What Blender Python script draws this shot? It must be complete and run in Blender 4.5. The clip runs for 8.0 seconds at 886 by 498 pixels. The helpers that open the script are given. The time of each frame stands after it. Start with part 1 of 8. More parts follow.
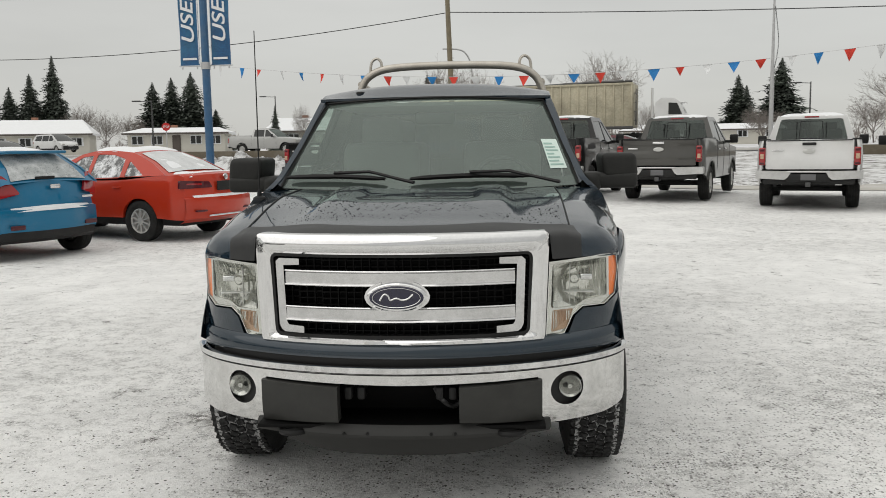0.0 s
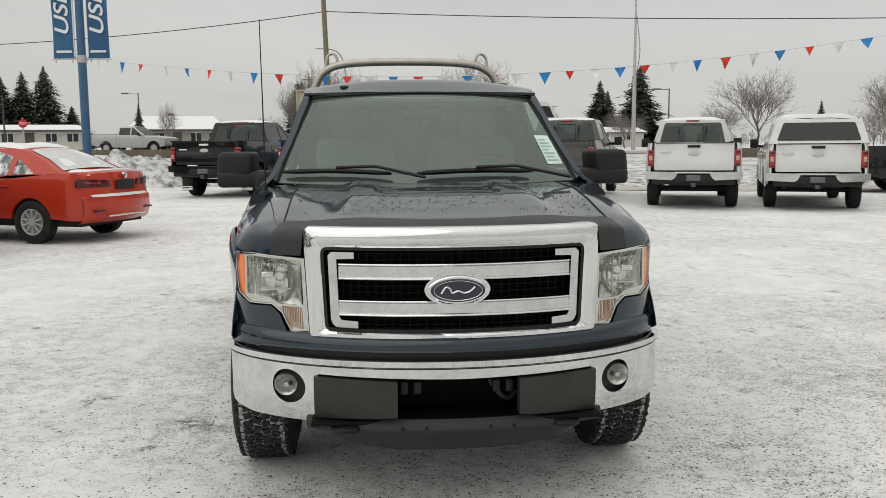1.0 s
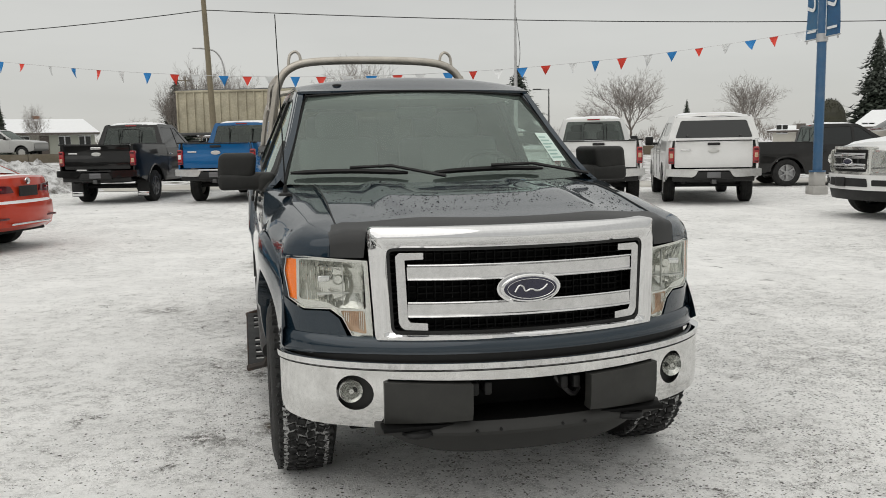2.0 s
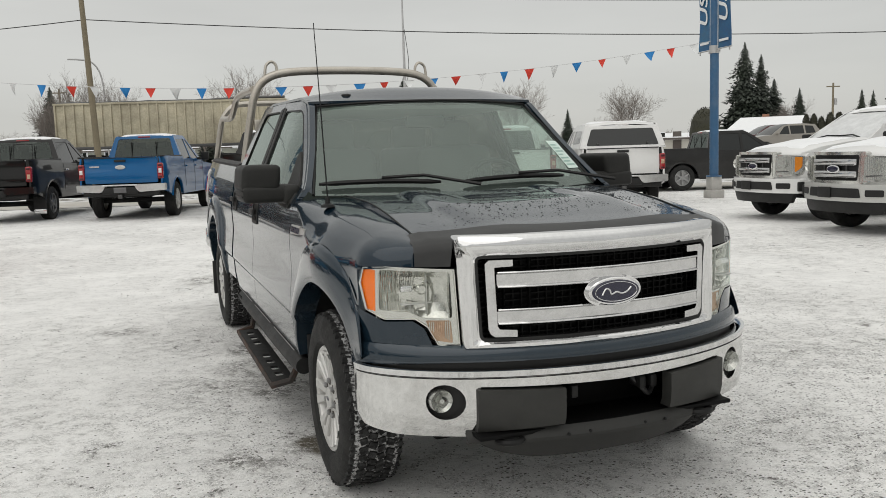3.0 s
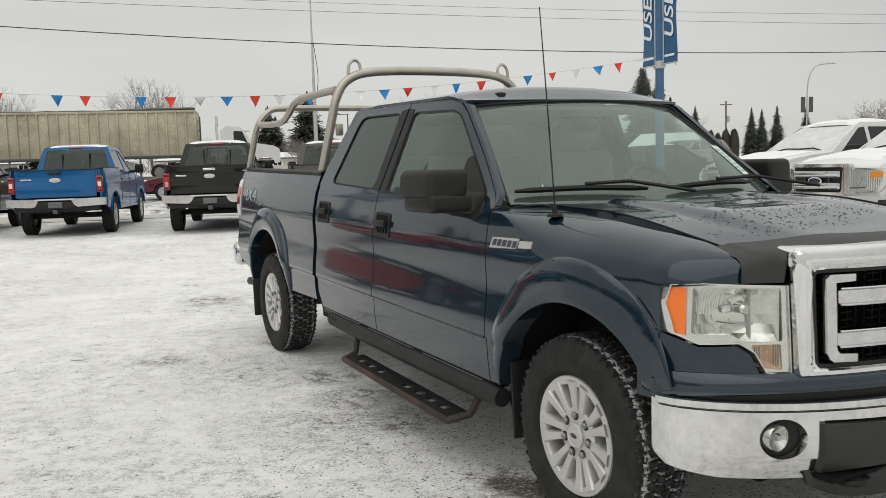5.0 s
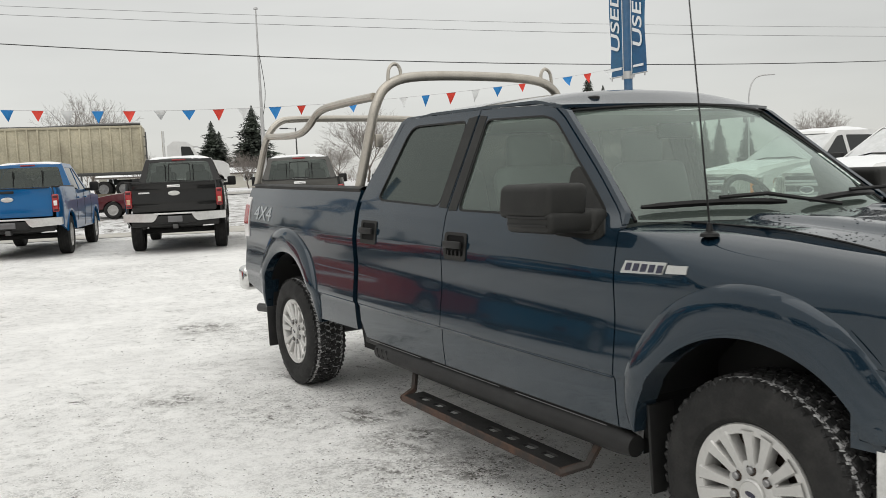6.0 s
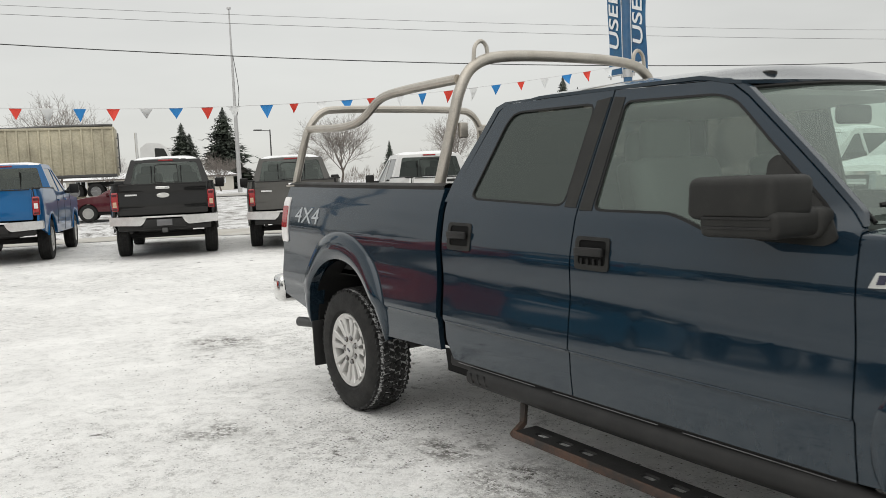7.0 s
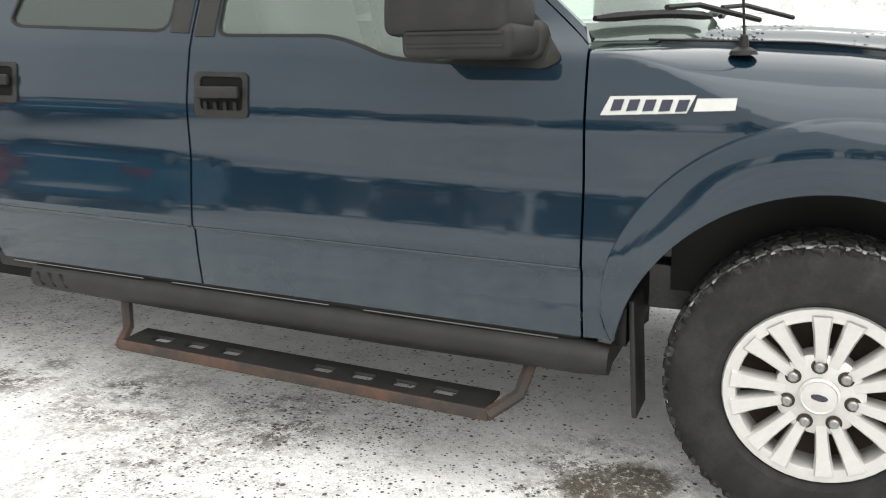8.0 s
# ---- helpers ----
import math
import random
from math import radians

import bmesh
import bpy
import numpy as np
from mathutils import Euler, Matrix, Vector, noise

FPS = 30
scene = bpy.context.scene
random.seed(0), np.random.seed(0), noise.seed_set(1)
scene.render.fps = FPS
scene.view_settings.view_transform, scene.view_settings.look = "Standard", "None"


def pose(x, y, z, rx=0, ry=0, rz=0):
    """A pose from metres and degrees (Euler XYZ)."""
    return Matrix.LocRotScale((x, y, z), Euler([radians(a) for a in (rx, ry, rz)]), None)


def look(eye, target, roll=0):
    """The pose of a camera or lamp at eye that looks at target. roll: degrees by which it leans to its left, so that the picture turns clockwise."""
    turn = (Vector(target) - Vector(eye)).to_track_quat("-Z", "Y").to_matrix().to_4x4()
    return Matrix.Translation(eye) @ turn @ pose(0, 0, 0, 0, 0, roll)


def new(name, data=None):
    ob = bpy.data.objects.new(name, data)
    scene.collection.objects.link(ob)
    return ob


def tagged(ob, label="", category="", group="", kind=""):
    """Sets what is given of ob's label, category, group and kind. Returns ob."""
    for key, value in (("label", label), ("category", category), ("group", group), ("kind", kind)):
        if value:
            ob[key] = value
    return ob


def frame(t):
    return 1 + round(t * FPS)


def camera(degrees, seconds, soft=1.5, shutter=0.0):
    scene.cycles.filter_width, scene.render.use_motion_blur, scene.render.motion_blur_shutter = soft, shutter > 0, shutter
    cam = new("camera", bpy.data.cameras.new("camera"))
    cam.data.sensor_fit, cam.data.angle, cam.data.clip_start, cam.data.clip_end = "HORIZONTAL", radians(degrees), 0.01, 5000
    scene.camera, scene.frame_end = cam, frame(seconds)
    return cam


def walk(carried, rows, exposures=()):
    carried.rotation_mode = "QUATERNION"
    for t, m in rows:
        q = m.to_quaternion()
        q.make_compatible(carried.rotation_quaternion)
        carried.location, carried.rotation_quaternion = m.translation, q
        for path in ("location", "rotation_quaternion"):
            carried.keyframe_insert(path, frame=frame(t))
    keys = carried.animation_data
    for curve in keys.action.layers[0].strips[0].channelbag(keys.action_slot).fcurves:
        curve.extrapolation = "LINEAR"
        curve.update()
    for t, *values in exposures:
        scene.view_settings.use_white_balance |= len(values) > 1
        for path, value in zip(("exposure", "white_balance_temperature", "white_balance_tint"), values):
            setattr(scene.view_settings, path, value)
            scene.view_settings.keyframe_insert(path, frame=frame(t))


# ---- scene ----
cam = camera(54.5, 8.0, 0.6, 0.15)
PATH = [
    (0, (0.385, -3.994, 1.449), (0.251, -2.013, 1.206), -0.9),
    (0.5, (0.02, -4.01, 1.434), (0.047, -2.023, 1.207), -0.8),
    (1, (-0.324, -3.985, 1.423), (-0.152, -2.008, 1.18), -0.4),
    (1.5, (-0.642, -3.876, 1.438), (-0.304, -1.922, 1.182), -0.5),
    (1.7, (-0.776, -3.858, 1.427), (-0.406, -1.908, 1.175), -0.7),
    (2.8, (-1.596, -3.682, 1.414), (-0.921, -1.814, 1.185), -1.7),
    (3, (-1.709, -3.625, 1.426), (-1.011, -1.765, 1.2), -1.8),
    (3.5, (-2.039, -3.486, 1.411), (-1.244, -1.664, 1.194), -1.8),
    (4, (-2.317, -3.258, 1.407), (-1.473, -1.456, 1.2), -1.6),
    (4.5, (-2.546, -2.924, 1.424), (-1.66, -1.142, 1.222), -1.4),
    (4.7, (-2.65, -2.806, 1.405), (-1.757, -1.028, 1.203), -1.4),
    (5.8, (-3.097, -1.982, 1.459), (-2.078, -0.27, 1.279), -2.5),
    (6, (-3.129, -1.812, 1.439), (-2.097, -0.108, 1.266), -2.4),
    (6.5, (-3.282, -1.353, 1.457), (-2.212, 0.329, 1.291), -2.6),
    (7, (-3.304, -0.837, 1.427), (-2.213, 0.83, 1.257), -2.5),
    (7.2, (-3.305, -0.61, 1.426), (-2.164, 1.022, 1.249), -2.6),
    (7.3, (-3.293, -0.535, 1.399), (-2.07, 1.037, 1.221), -1.8),
    (7.4, (-3.28, -0.449, 1.374), (-1.953, 1.032, 1.156), -1.4),
    (7.5, (-3.257, -0.359, 1.359), (-1.828, 1.014, 1.086), -2.0),
    (7.6, (-3.241, -0.265, 1.361), (-1.707, 0.972, 1.019), -2.3),
    (7.7, (-3.23, -0.16, 1.337), (-1.595, 0.924, 0.948), -1.6),
    (7.8, (-3.153, -0.091, 1.346), (-1.458, 0.869, 0.893), -1.6),
    (8, (-3.055, 0.047, 1.29), (-1.289, 0.832, 0.774), -1.6),
]
EXPOSURES = [(0.0, 0.0), (3.0, 0.0), (4.5, 0.05), (6.0, 0.22), (7.0, 0.25), (7.5, 0.32), (8.0, 1.26)]
walk(cam, [(t, look(eye, target, roll)) for t, eye, target, roll in PATH], EXPOSURES)

# ---- overcast winter sky and a weak, wide sun behind cloud ----
SUN_EL, SUN_AZ = 38.0, 215.0
world = bpy.data.worlds.new("overcast_sky")
scene.world = world
world.use_nodes = True
wn, wl = world.node_tree.nodes, world.node_tree.links
wn.clear()
w_out = wn.new("ShaderNodeOutputWorld")
w_bg = wn.new("ShaderNodeBackground")
w_bg.inputs["Strength"].default_value = 1.0
w_sky = wn.new("ShaderNodeTexSky")
w_sky.sky_type = "NISHITA"
w_sky.sun_disc = False
w_sky.sun_elevation, w_sky.sun_rotation = radians(SUN_EL), radians(SUN_AZ)
w_dim = wn.new("ShaderNodeVectorMath")
w_dim.operation = "SCALE"
w_dim.inputs["Scale"].default_value = 0.05
w_co = wn.new("ShaderNodeTexCoord")
w_sep = wn.new("ShaderNodeSeparateXYZ")
w_ramp = wn.new("ShaderNodeValToRGB")
w_ramp.color_ramp.elements[0].position, w_ramp.color_ramp.elements[0].color = 0.0, (0.62, 0.618, 0.591, 1)
w_ramp.color_ramp.elements[1].position, w_ramp.color_ramp.elements[1].color = 1.0, (1.36, 1.35, 1.29, 1)
w_mid = w_ramp.color_ramp.elements.new(0.5)
w_mid.color = (0.70, 0.697, 0.667, 1)
w_map = wn.new("ShaderNodeMapping")
w_map.inputs["Scale"].default_value = (1.0, 1.0, 5.0)
w_noise = wn.new("ShaderNodeTexNoise")
w_noise.inputs["Scale"].default_value, w_noise.inputs["Detail"].default_value = 1.6, 5.0
w_cloud = wn.new("ShaderNodeMapRange")
w_cloud.inputs["From Min"].default_value, w_cloud.inputs["From Max"].default_value = 0.3, 0.7
w_cloud.inputs["To Min"].default_value, w_cloud.inputs["To Max"].default_value = 0.88, 1.08
w_mul = wn.new("ShaderNodeVectorMath")
w_mul.operation = "SCALE"
w_mix = wn.new("ShaderNodeMix")
w_mix.data_type = "RGBA"
w_mix.inputs["Factor"].default_value = 0.12
wl.new(w_co.outputs["Generated"], w_sep.inputs[0])
wl.new(w_sep.outputs["Z"], w_ramp.inputs[0])
wl.new(w_co.outputs["Generated"], w_map.inputs[0])
wl.new(w_map.outputs[0], w_noise.inputs["Vector"])
wl.new(w_noise.outputs["Fac"], w_cloud.inputs["Value"])
wl.new(w_ramp.outputs[0], w_mul.inputs[0])
wl.new(w_cloud.outputs[0], w_mul.inputs["Scale"])
wl.new(w_sky.outputs[0], w_dim.inputs[0])
wl.new(w_mul.outputs[0], w_mix.inputs[6])
wl.new(w_dim.outputs[0], w_mix.inputs[7])
wl.new(w_mix.outputs[2], w_bg.inputs["Color"])
wl.new(w_bg.outputs[0], w_out.inputs[0])

sun_data = bpy.data.lights.new("sun", "SUN")
sun_data.energy, sun_data.angle, sun_data.color = 0.75, radians(75), (1.0, 0.97, 0.93)
sun = new("sun", sun_data)
sun.matrix_world = look((-9, -7, 12), (0, 0, 0))


# ---- materials ----
def material(name, color, rough=0.5, metal=0.0, vary=0.12, scale=6.0, fine=80.0, bump=0.0, coat=0.0, spec=0.5, dirt=None, dirt_amount=0.0, gloss=(1.5, 0.03)):
    """Principled surface with colour variation at two scales, and optional dirt blotches and bump."""
    m = bpy.data.materials.new(name)
    m.use_nodes = True
    n, l = m.node_tree.nodes, m.node_tree.links
    b = n["Principled BSDF"]
    b.inputs["Metallic"].default_value = metal
    b.inputs["Coat Weight"].default_value = coat
    b.inputs["Coat IOR"].default_value, b.inputs["Coat Roughness"].default_value = gloss
    b.inputs["Specular IOR Level"].default_value = spec
    co = n.new("ShaderNodeTexCoord")
    big, small = n.new("ShaderNodeTexNoise"), n.new("ShaderNodeTexNoise")
    big.inputs["Scale"].default_value, big.inputs["Detail"].default_value = scale, 4.0
    small.inputs["Scale"].default_value, small.inputs["Detail"].default_value = fine, 2.0
    l.new(co.outputs["Object"], big.inputs["Vector"])
    l.new(co.outputs["Object"], small.inputs["Vector"])
    add = n.new("ShaderNodeMath")
    add.operation = "ADD"
    l.new(big.outputs["Fac"], add.inputs[0])
    l.new(small.outputs["Fac"], add.inputs[1])
    rng = n.new("ShaderNodeMapRange")
    rng.inputs["From Min"].default_value, rng.inputs["From Max"].default_value = 0.6, 1.4
    rng.inputs["To Min"].default_value, rng.inputs["To Max"].default_value = 1.0 - vary, 1.0 + vary
    l.new(add.outputs[0], rng.inputs["Value"])
    sc = n.new("ShaderNodeVectorMath")
    sc.operation = "SCALE"
    sc.inputs[0].default_value = color
    l.new(rng.outputs[0], sc.inputs["Scale"])
    rr = n.new("ShaderNodeMapRange")
    rr.inputs["From Min"].default_value, rr.inputs["From Max"].default_value = 0.6, 1.4
    rr.inputs["To Min"].default_value, rr.inputs["To Max"].default_value = max(0.0, rough * (1 - vary)), min(1.0, rough * (1 + vary))
    l.new(add.outputs[0], rr.inputs["Value"])
    l.new(rr.outputs[0], b.inputs["Roughness"])
    if dirt:
        dn = n.new("ShaderNodeTexNoise")
        dn.inputs["Scale"].default_value, dn.inputs["Detail"].default_value, dn.inputs["Roughness"].default_value = scale * 0.7, 8.0, 0.7
        l.new(co.outputs["Object"], dn.inputs["Vector"])
        dr = n.new("ShaderNodeMapRange")
        dr.inputs["From Min"].default_value, dr.inputs["From Max"].default_value = 0.45, 0.75
        dr.inputs["To Min"].default_value, dr.inputs["To Max"].default_value = 0.0, dirt_amount
        l.new(dn.outputs["Fac"], dr.inputs["Value"])
        mx = n.new("ShaderNodeMix")
        mx.data_type = "RGBA"
        mx.inputs[7].default_value = (*dirt, 1)
        l.new(dr.outputs[0], mx.inputs["Factor"])
        l.new(sc.outputs[0], mx.inputs[6])
        l.new(mx.outputs[2], b.inputs["Base Color"])
    else:
        l.new(sc.outputs[0], b.inputs["Base Color"])
    if bump:
        bp = n.new("ShaderNodeBump")
        bp.inputs["Strength"].default_value, bp.inputs["Distance"].default_value = 0.6, bump
        l.new(small.outputs["Fac"], bp.inputs["Height"])
        l.new(bp.outputs[0], b.inputs["Normal"])
    return m


def glass(name, tint, ior=1.45, dust=0.0):
    """Thin tinted pane: passes light by its tint, mirrors by Fresnel."""
    m = bpy.data.materials.new(name)
    m.use_nodes = True
    n, l = m.node_tree.nodes, m.node_tree.links
    n.clear()
    out, mix = n.new("ShaderNodeOutputMaterial"), n.new("ShaderNodeMixShader")
    lw, tr, gl = n.new("ShaderNodeLayerWeight"), n.new("ShaderNodeBsdfTransparent"), n.new("ShaderNodeBsdfGlossy")
    lw.inputs["Blend"].default_value = 0.5
    po, fr = n.new("ShaderNodeMath"), n.new("ShaderNodeMapRange")
    po.operation = "POWER"
    po.inputs[1].default_value = 5.0
    fr.inputs["To Min"].default_value, fr.inputs["To Max"].default_value = ((ior - 1) / (ior + 1)) ** 2 * 1.7, 1.0
    l.new(lw.outputs["Facing"], po.inputs[0])
    l.new(po.outputs[0], fr.inputs["Value"])
    tr.inputs["Color"].default_value = (*tint, 1)
    gl.inputs["Roughness"].default_value = 0.02
    gl.inputs["Color"].default_value = (0.86, 0.96, 0.91, 1)
    film, under = n.new("ShaderNodeBsdfDiffuse"), n.new("ShaderNodeMixShader")
    film.inputs["Color"].default_value = (0.46, 0.55, 0.50, 1)
    under.inputs[0].default_value = dust
    l.new(tr.outputs[0], under.inputs[1])
    l.new(film.outputs[0], under.inputs[2])
    l.new(fr.outputs[0], mix.inputs[0])
    l.new(under.outputs[0], mix.inputs[1])
    l.new(gl.outputs[0], mix.inputs[2])
    l.new(mix.outputs[0], out.inputs[0])
    return m


M_NAVY = material("navy_metallic_paint", (0.0050, 0.0172, 0.0305), 0.26, 0.25, 0.05, 3, 400, coat=1.0, spec=0.05, dirt=(0.10, 0.097, 0.09), dirt_amount=0.06, gloss=(1.53, 0.05))


def road_film(m, low, high, amount, color):
    """Dried salt spray on the lower body: a thin pale film, thickest at the sill, streaked."""
    n, l = m.node_tree.nodes, m.node_tree.links
    b = n["Principled BSDF"]
    co, sep = n.new("ShaderNodeTexCoord"), n.new("ShaderNodeSeparateXYZ")
    l.new(co.outputs["Object"], sep.inputs[0])
    rng = n.new("ShaderNodeMapRange")
    rng.interpolation_type = "SMOOTHSTEP"
    for k, v in (("From Min", high), ("From Max", low), ("To Min", 0.0), ("To Max", amount)):
        rng.inputs[k].default_value = v
    l.new(sep.outputs["Z"], rng.inputs["Value"])
    mp, nz = n.new("ShaderNodeMapping"), n.new("ShaderNodeTexNoise")
    mp.inputs["Scale"].default_value = (1.0, 2.2, 0.8)
    nz.inputs["Scale"].default_value, nz.inputs["Detail"].default_value = 4.0, 7.0
    l.new(co.outputs["Object"], mp.inputs[0])
    l.new(mp.outputs[0], nz.inputs["Vector"])
    mul = n.new("ShaderNodeMath")
    mul.operation = "MULTIPLY"
    l.new(rng.outputs[0], mul.inputs[0])
    l.new(nz.outputs["Fac"], mul.inputs[1])
    mx = n.new("ShaderNodeMix")
    mx.data_type = "RGBA"
    mx.inputs[7].default_value = (*color, 1)
    l.new(mul.outputs[0], mx.inputs["Factor"])
    l.new(b.inputs["Base Color"].links[0].from_socket, mx.inputs[6])
    l.new(mx.outputs[2], b.inputs["Base Color"])


road_film(M_NAVY, 0.42, 0.95, 0.22, (0.135, 0.152, 0.160))
M_MATTE = material("matte_black_film", (0.016, 0.0165, 0.017), 0.46, 0, 0.1, 8, 300, bump=0.0003, spec=0.48, dirt=(0.08, 0.078, 0.074), dirt_amount=0.15)
M_BLACK_PLASTIC = material("black_textured_plastic", (0.011, 0.011, 0.011), 0.55, 0, 0.2, 10, 500, bump=0.0005, spec=0.35, dirt=(0.09, 0.086, 0.082), dirt_amount=0.12)
M_GREY_PLASTIC = material("grey_black_plastic", (0.0135, 0.0135, 0.0125), 0.55, 0, 0.15, 10, 500, bump=0.0004, spec=0.3, dirt=(0.10, 0.10, 0.09), dirt_amount=0.12)
M_GUARD = material("weathered_grey_plastic", (0.027, 0.027, 0.025), 0.55, 0, 0.15, 10, 500, bump=0.0004, spec=0.35, dirt=(0.10, 0.10, 0.09), dirt_amount=0.15)
# near-black plastic, also for sheets that paint shade into gaps and openings
M_VOID = material("black_plastic_and_gap_shade", (0.004, 0.004, 0.004), 0.6, 0, 0.1, spec=0.12)
M_DAM = material("black_air_dam", (0.026, 0.026, 0.0245), 0.6, 0, 0.2, 9, 300, spec=0.35, dirt=(0.05, 0.048, 0.045), dirt_amount=0.2)
M_FOG = material("fog_lamp_glass", (0.50, 0.50, 0.48), 0.14, 0.9, 0.15, 60, 150)
M_RUBBER_SEAL = material("black_rubber_seal", (0.006, 0.006, 0.006), 0.5, 0, 0.1, spec=0.3)
M_CHROME = material("chrome", (0.72, 0.72, 0.72), 0.06, 1.0, 0.05, 5, 60, dirt=(0.40, 0.39, 0.38), dirt_amount=0.10)
M_CHROME_BUMPER = material("road_film_chrome", (0.72, 0.72, 0.71), 0.09, 1.0, 0.10, 9, 60, dirt=(0.33, 0.32, 0.31), dirt_amount=0.40)
M_REFLECTOR = material("lamp_reflector", (0.62, 0.62, 0.585), 0.07, 0.97, 0.10, 30, 90)
M_BOWL = material("satin_lamp_bowl", (0.62, 0.62, 0.585), 0.16, 0.95, 0.12, 30, 90)
M_HEAVY_LAMP = material("clear_ribbed_lamp", (0.56, 0.57, 0.54), 0.2, 0.85, 0.05, 3, 9)
M_BEZEL = material("satin_silver_bezel", (0.56, 0.56, 0.54), 0.35, 0.6, 0.06, 30, 90)
M_CHROME_BAR = material("grille_bar_chrome", (0.62, 0.62, 0.62), 0.07, 1.0, 0.10, 22, 90, dirt=(0.22, 0.22, 0.21), dirt_amount=0.25)
M_LAMP_BEZEL = material("lamp_chrome_bezel", (0.66, 0.66, 0.63), 0.16, 0.9, 0.08, 30, 90)
M_DISC = material("brown_brake_disc_and_well_shade", (0.045, 0.030, 0.022), 0.8, 0.3, 0.3, 14, 90)
M_LENS = glass("clear_lens", (0.96, 0.965, 0.955), 1.24)
M_AMBER = material("amber_lens", (0.95, 0.19, 0.004), 0.2, 0, 0.08, 20, 200, coat=0.3)
M_AMBER_DULL = material("dull_amber_lens", (0.62, 0.20, 0.012), 0.25, 0, 0.15, 20, 120, coat=0.3)
M_PEACH = material("pale_amber_lens", (0.50, 0.33, 0.22), 0.25, 0, 0.2, 25, 160, coat=0.5)
M_RED_LENS = material("red_lens", (0.30, 0.008, 0.011), 0.12, 0, 0.15, 20, 150, coat=0.8)
M_WHITE_LENS = material("frosted_clear_lens", (0.72, 0.70, 0.69), 0.2, 0, 0.1, 20, 150, coat=0.5)
M_WINDSHIELD = glass("windshield_glass", (0.74, 0.85, 0.79), 1.65, 0.09)
M_SIDE_GLASS = glass("side_glass", (0.70, 0.79, 0.74), 1.6, 0.09)
M_DARK_GLASS = glass("privacy_glass", (0.060, 0.056, 0.048), 1.5, 0.045)
M_TYRE = material("tyre_rubber", (0.012, 0.012, 0.0118), 0.72, 0, 0.25, 12, 120, bump=0.0008, spec=0.3, dirt=(0.075, 0.072, 0.068), dirt_amount=0.30)
M_TREAD = material("tread_rubber_snowy", (0.008, 0.008, 0.008), 0.75, 0, 0.2, 60, 220, bump=0.001, spec=0.3, dirt=(0.45, 0.45, 0.45), dirt_amount=0.16)
M_TREAD_SNOW = material("snow_packed_in_tread", (0.44, 0.44, 0.44), 0.9, 0, 0.3, 90, 320, dirt=(0.012, 0.012, 0.012), dirt_amount=2.6)
M_LUG = material("worn_lug_nut", (0.26, 0.26, 0.26), 0.3, 0.8, 0.1)
M_ALLOY = material("silver_alloy", (0.54, 0.535, 0.52), 0.34, 0.45, 0.07, 8, 90, dirt=(0.42, 0.40, 0.37), dirt_amount=0.30)
M_STEEL = material("dark_steel", (0.10, 0.10, 0.10), 0.5, 0.8, 0.25, 10, 90)
M_RACK = material("weathered_aluminium_tube", (0.50, 0.47, 0.42), 0.42, 0.75, 0.15, 9, 120, dirt=(0.32, 0.27, 0.22), dirt_amount=0.45)
M_RUST = material("rusty_steel", (0.030, 0.025, 0.022), 0.85, 0.1, 0.35, 9, 90, bump=0.001, dirt=(0.125, 0.058, 0.032), dirt_amount=1.0)
M_SEAT = material("grey_cloth", (0.085, 0.09, 0.085), 0.9, 0, 0.15, 12, 300, bump=0.0006)
M_HEADLINER = material("pale_headliner", (0.46, 0.46, 0.44), 0.95, 0, 0.06, 10, 300)
M_DASH = material("dark_dashboard", (0.030, 0.031, 0.031), 0.7, 0, 0.1, 10, 300)
M_SNOW = material("fresh_snow", (0.80, 0.81, 0.82), 0.75, 0, 0.04, 3, 40, bump=0.006)
M_PAPER = material("green_white_sticker", (0.62, 0.74, 0.68), 0.6, 0, 0.05)
M_INK = material("sticker_print", (0.30, 0.45, 0.40), 0.6, 0, 0.1)
M_OVAL = material("dark_blue_enamel", (0.012, 0.012, 0.034), 0.25, 0, 0.1, coat=0.35)
M_BED = material("dark_bed_liner", (0.018, 0.018, 0.018), 0.8, 0, 0.2, 8, 150, bump=0.001)
M_DROP = material("water_bead", (0.02, 0.022, 0.025), 0.03, 0, 0.05, coat=1.0)
M_DECAL = material("pale_grey_decal", (0.36, 0.38, 0.40), 0.4, 0, 0.1, coat=0.6)


# ---- mesh helpers ----
def part(name, bm, mat, parent=None, label="", smooth=35, kind=""):
    """Links a bmesh as one mesh object, under a thing or under a part."""
    me = bpy.data.meshes.new(name)
    bmesh.ops.recalc_face_normals(bm, faces=bm.faces)
    bm.to_mesh(me)
    bm.free()
    for one in (mat if isinstance(mat, (list, tuple)) else [mat]):
        me.materials.append(one)
    if smooth:
        me.shade_smooth()
        me.set_sharp_from_angle(angle=radians(smooth))
    ob = new(name, me)
    ob.parent = parent
    return tagged(ob, label=label, kind=kind)


def share(name, mesh, parent, m, label=""):
    """Another object on a mesh that exists already."""
    ob = new(name, mesh)
    ob.parent = parent
    ob.matrix_basis = m
    return tagged(ob, label=label)


def thing(name, label, category, m=None, group=""):
    ob = new(name)
    ob.empty_display_size = 0.2
    if m is not None:
        ob.matrix_basis = m
    return tagged(ob, label=label, category=category, group=group)


def B():
    return bmesh.new()


def box(bm, c, s, bevel=0.0, m=None, seg=2):
    r = bmesh.ops.create_cube(bm, size=1.0, matrix=(m or Matrix()) @ Matrix.Translation(c) @ Matrix.Diagonal((*s, 1)))
    if bevel:
        es = {e for v in r["verts"] for e in v.link_edges}
        bmesh.ops.bevel(bm, geom=list(es), offset=bevel, segments=seg, affect="EDGES", profile=0.5)
    return bm


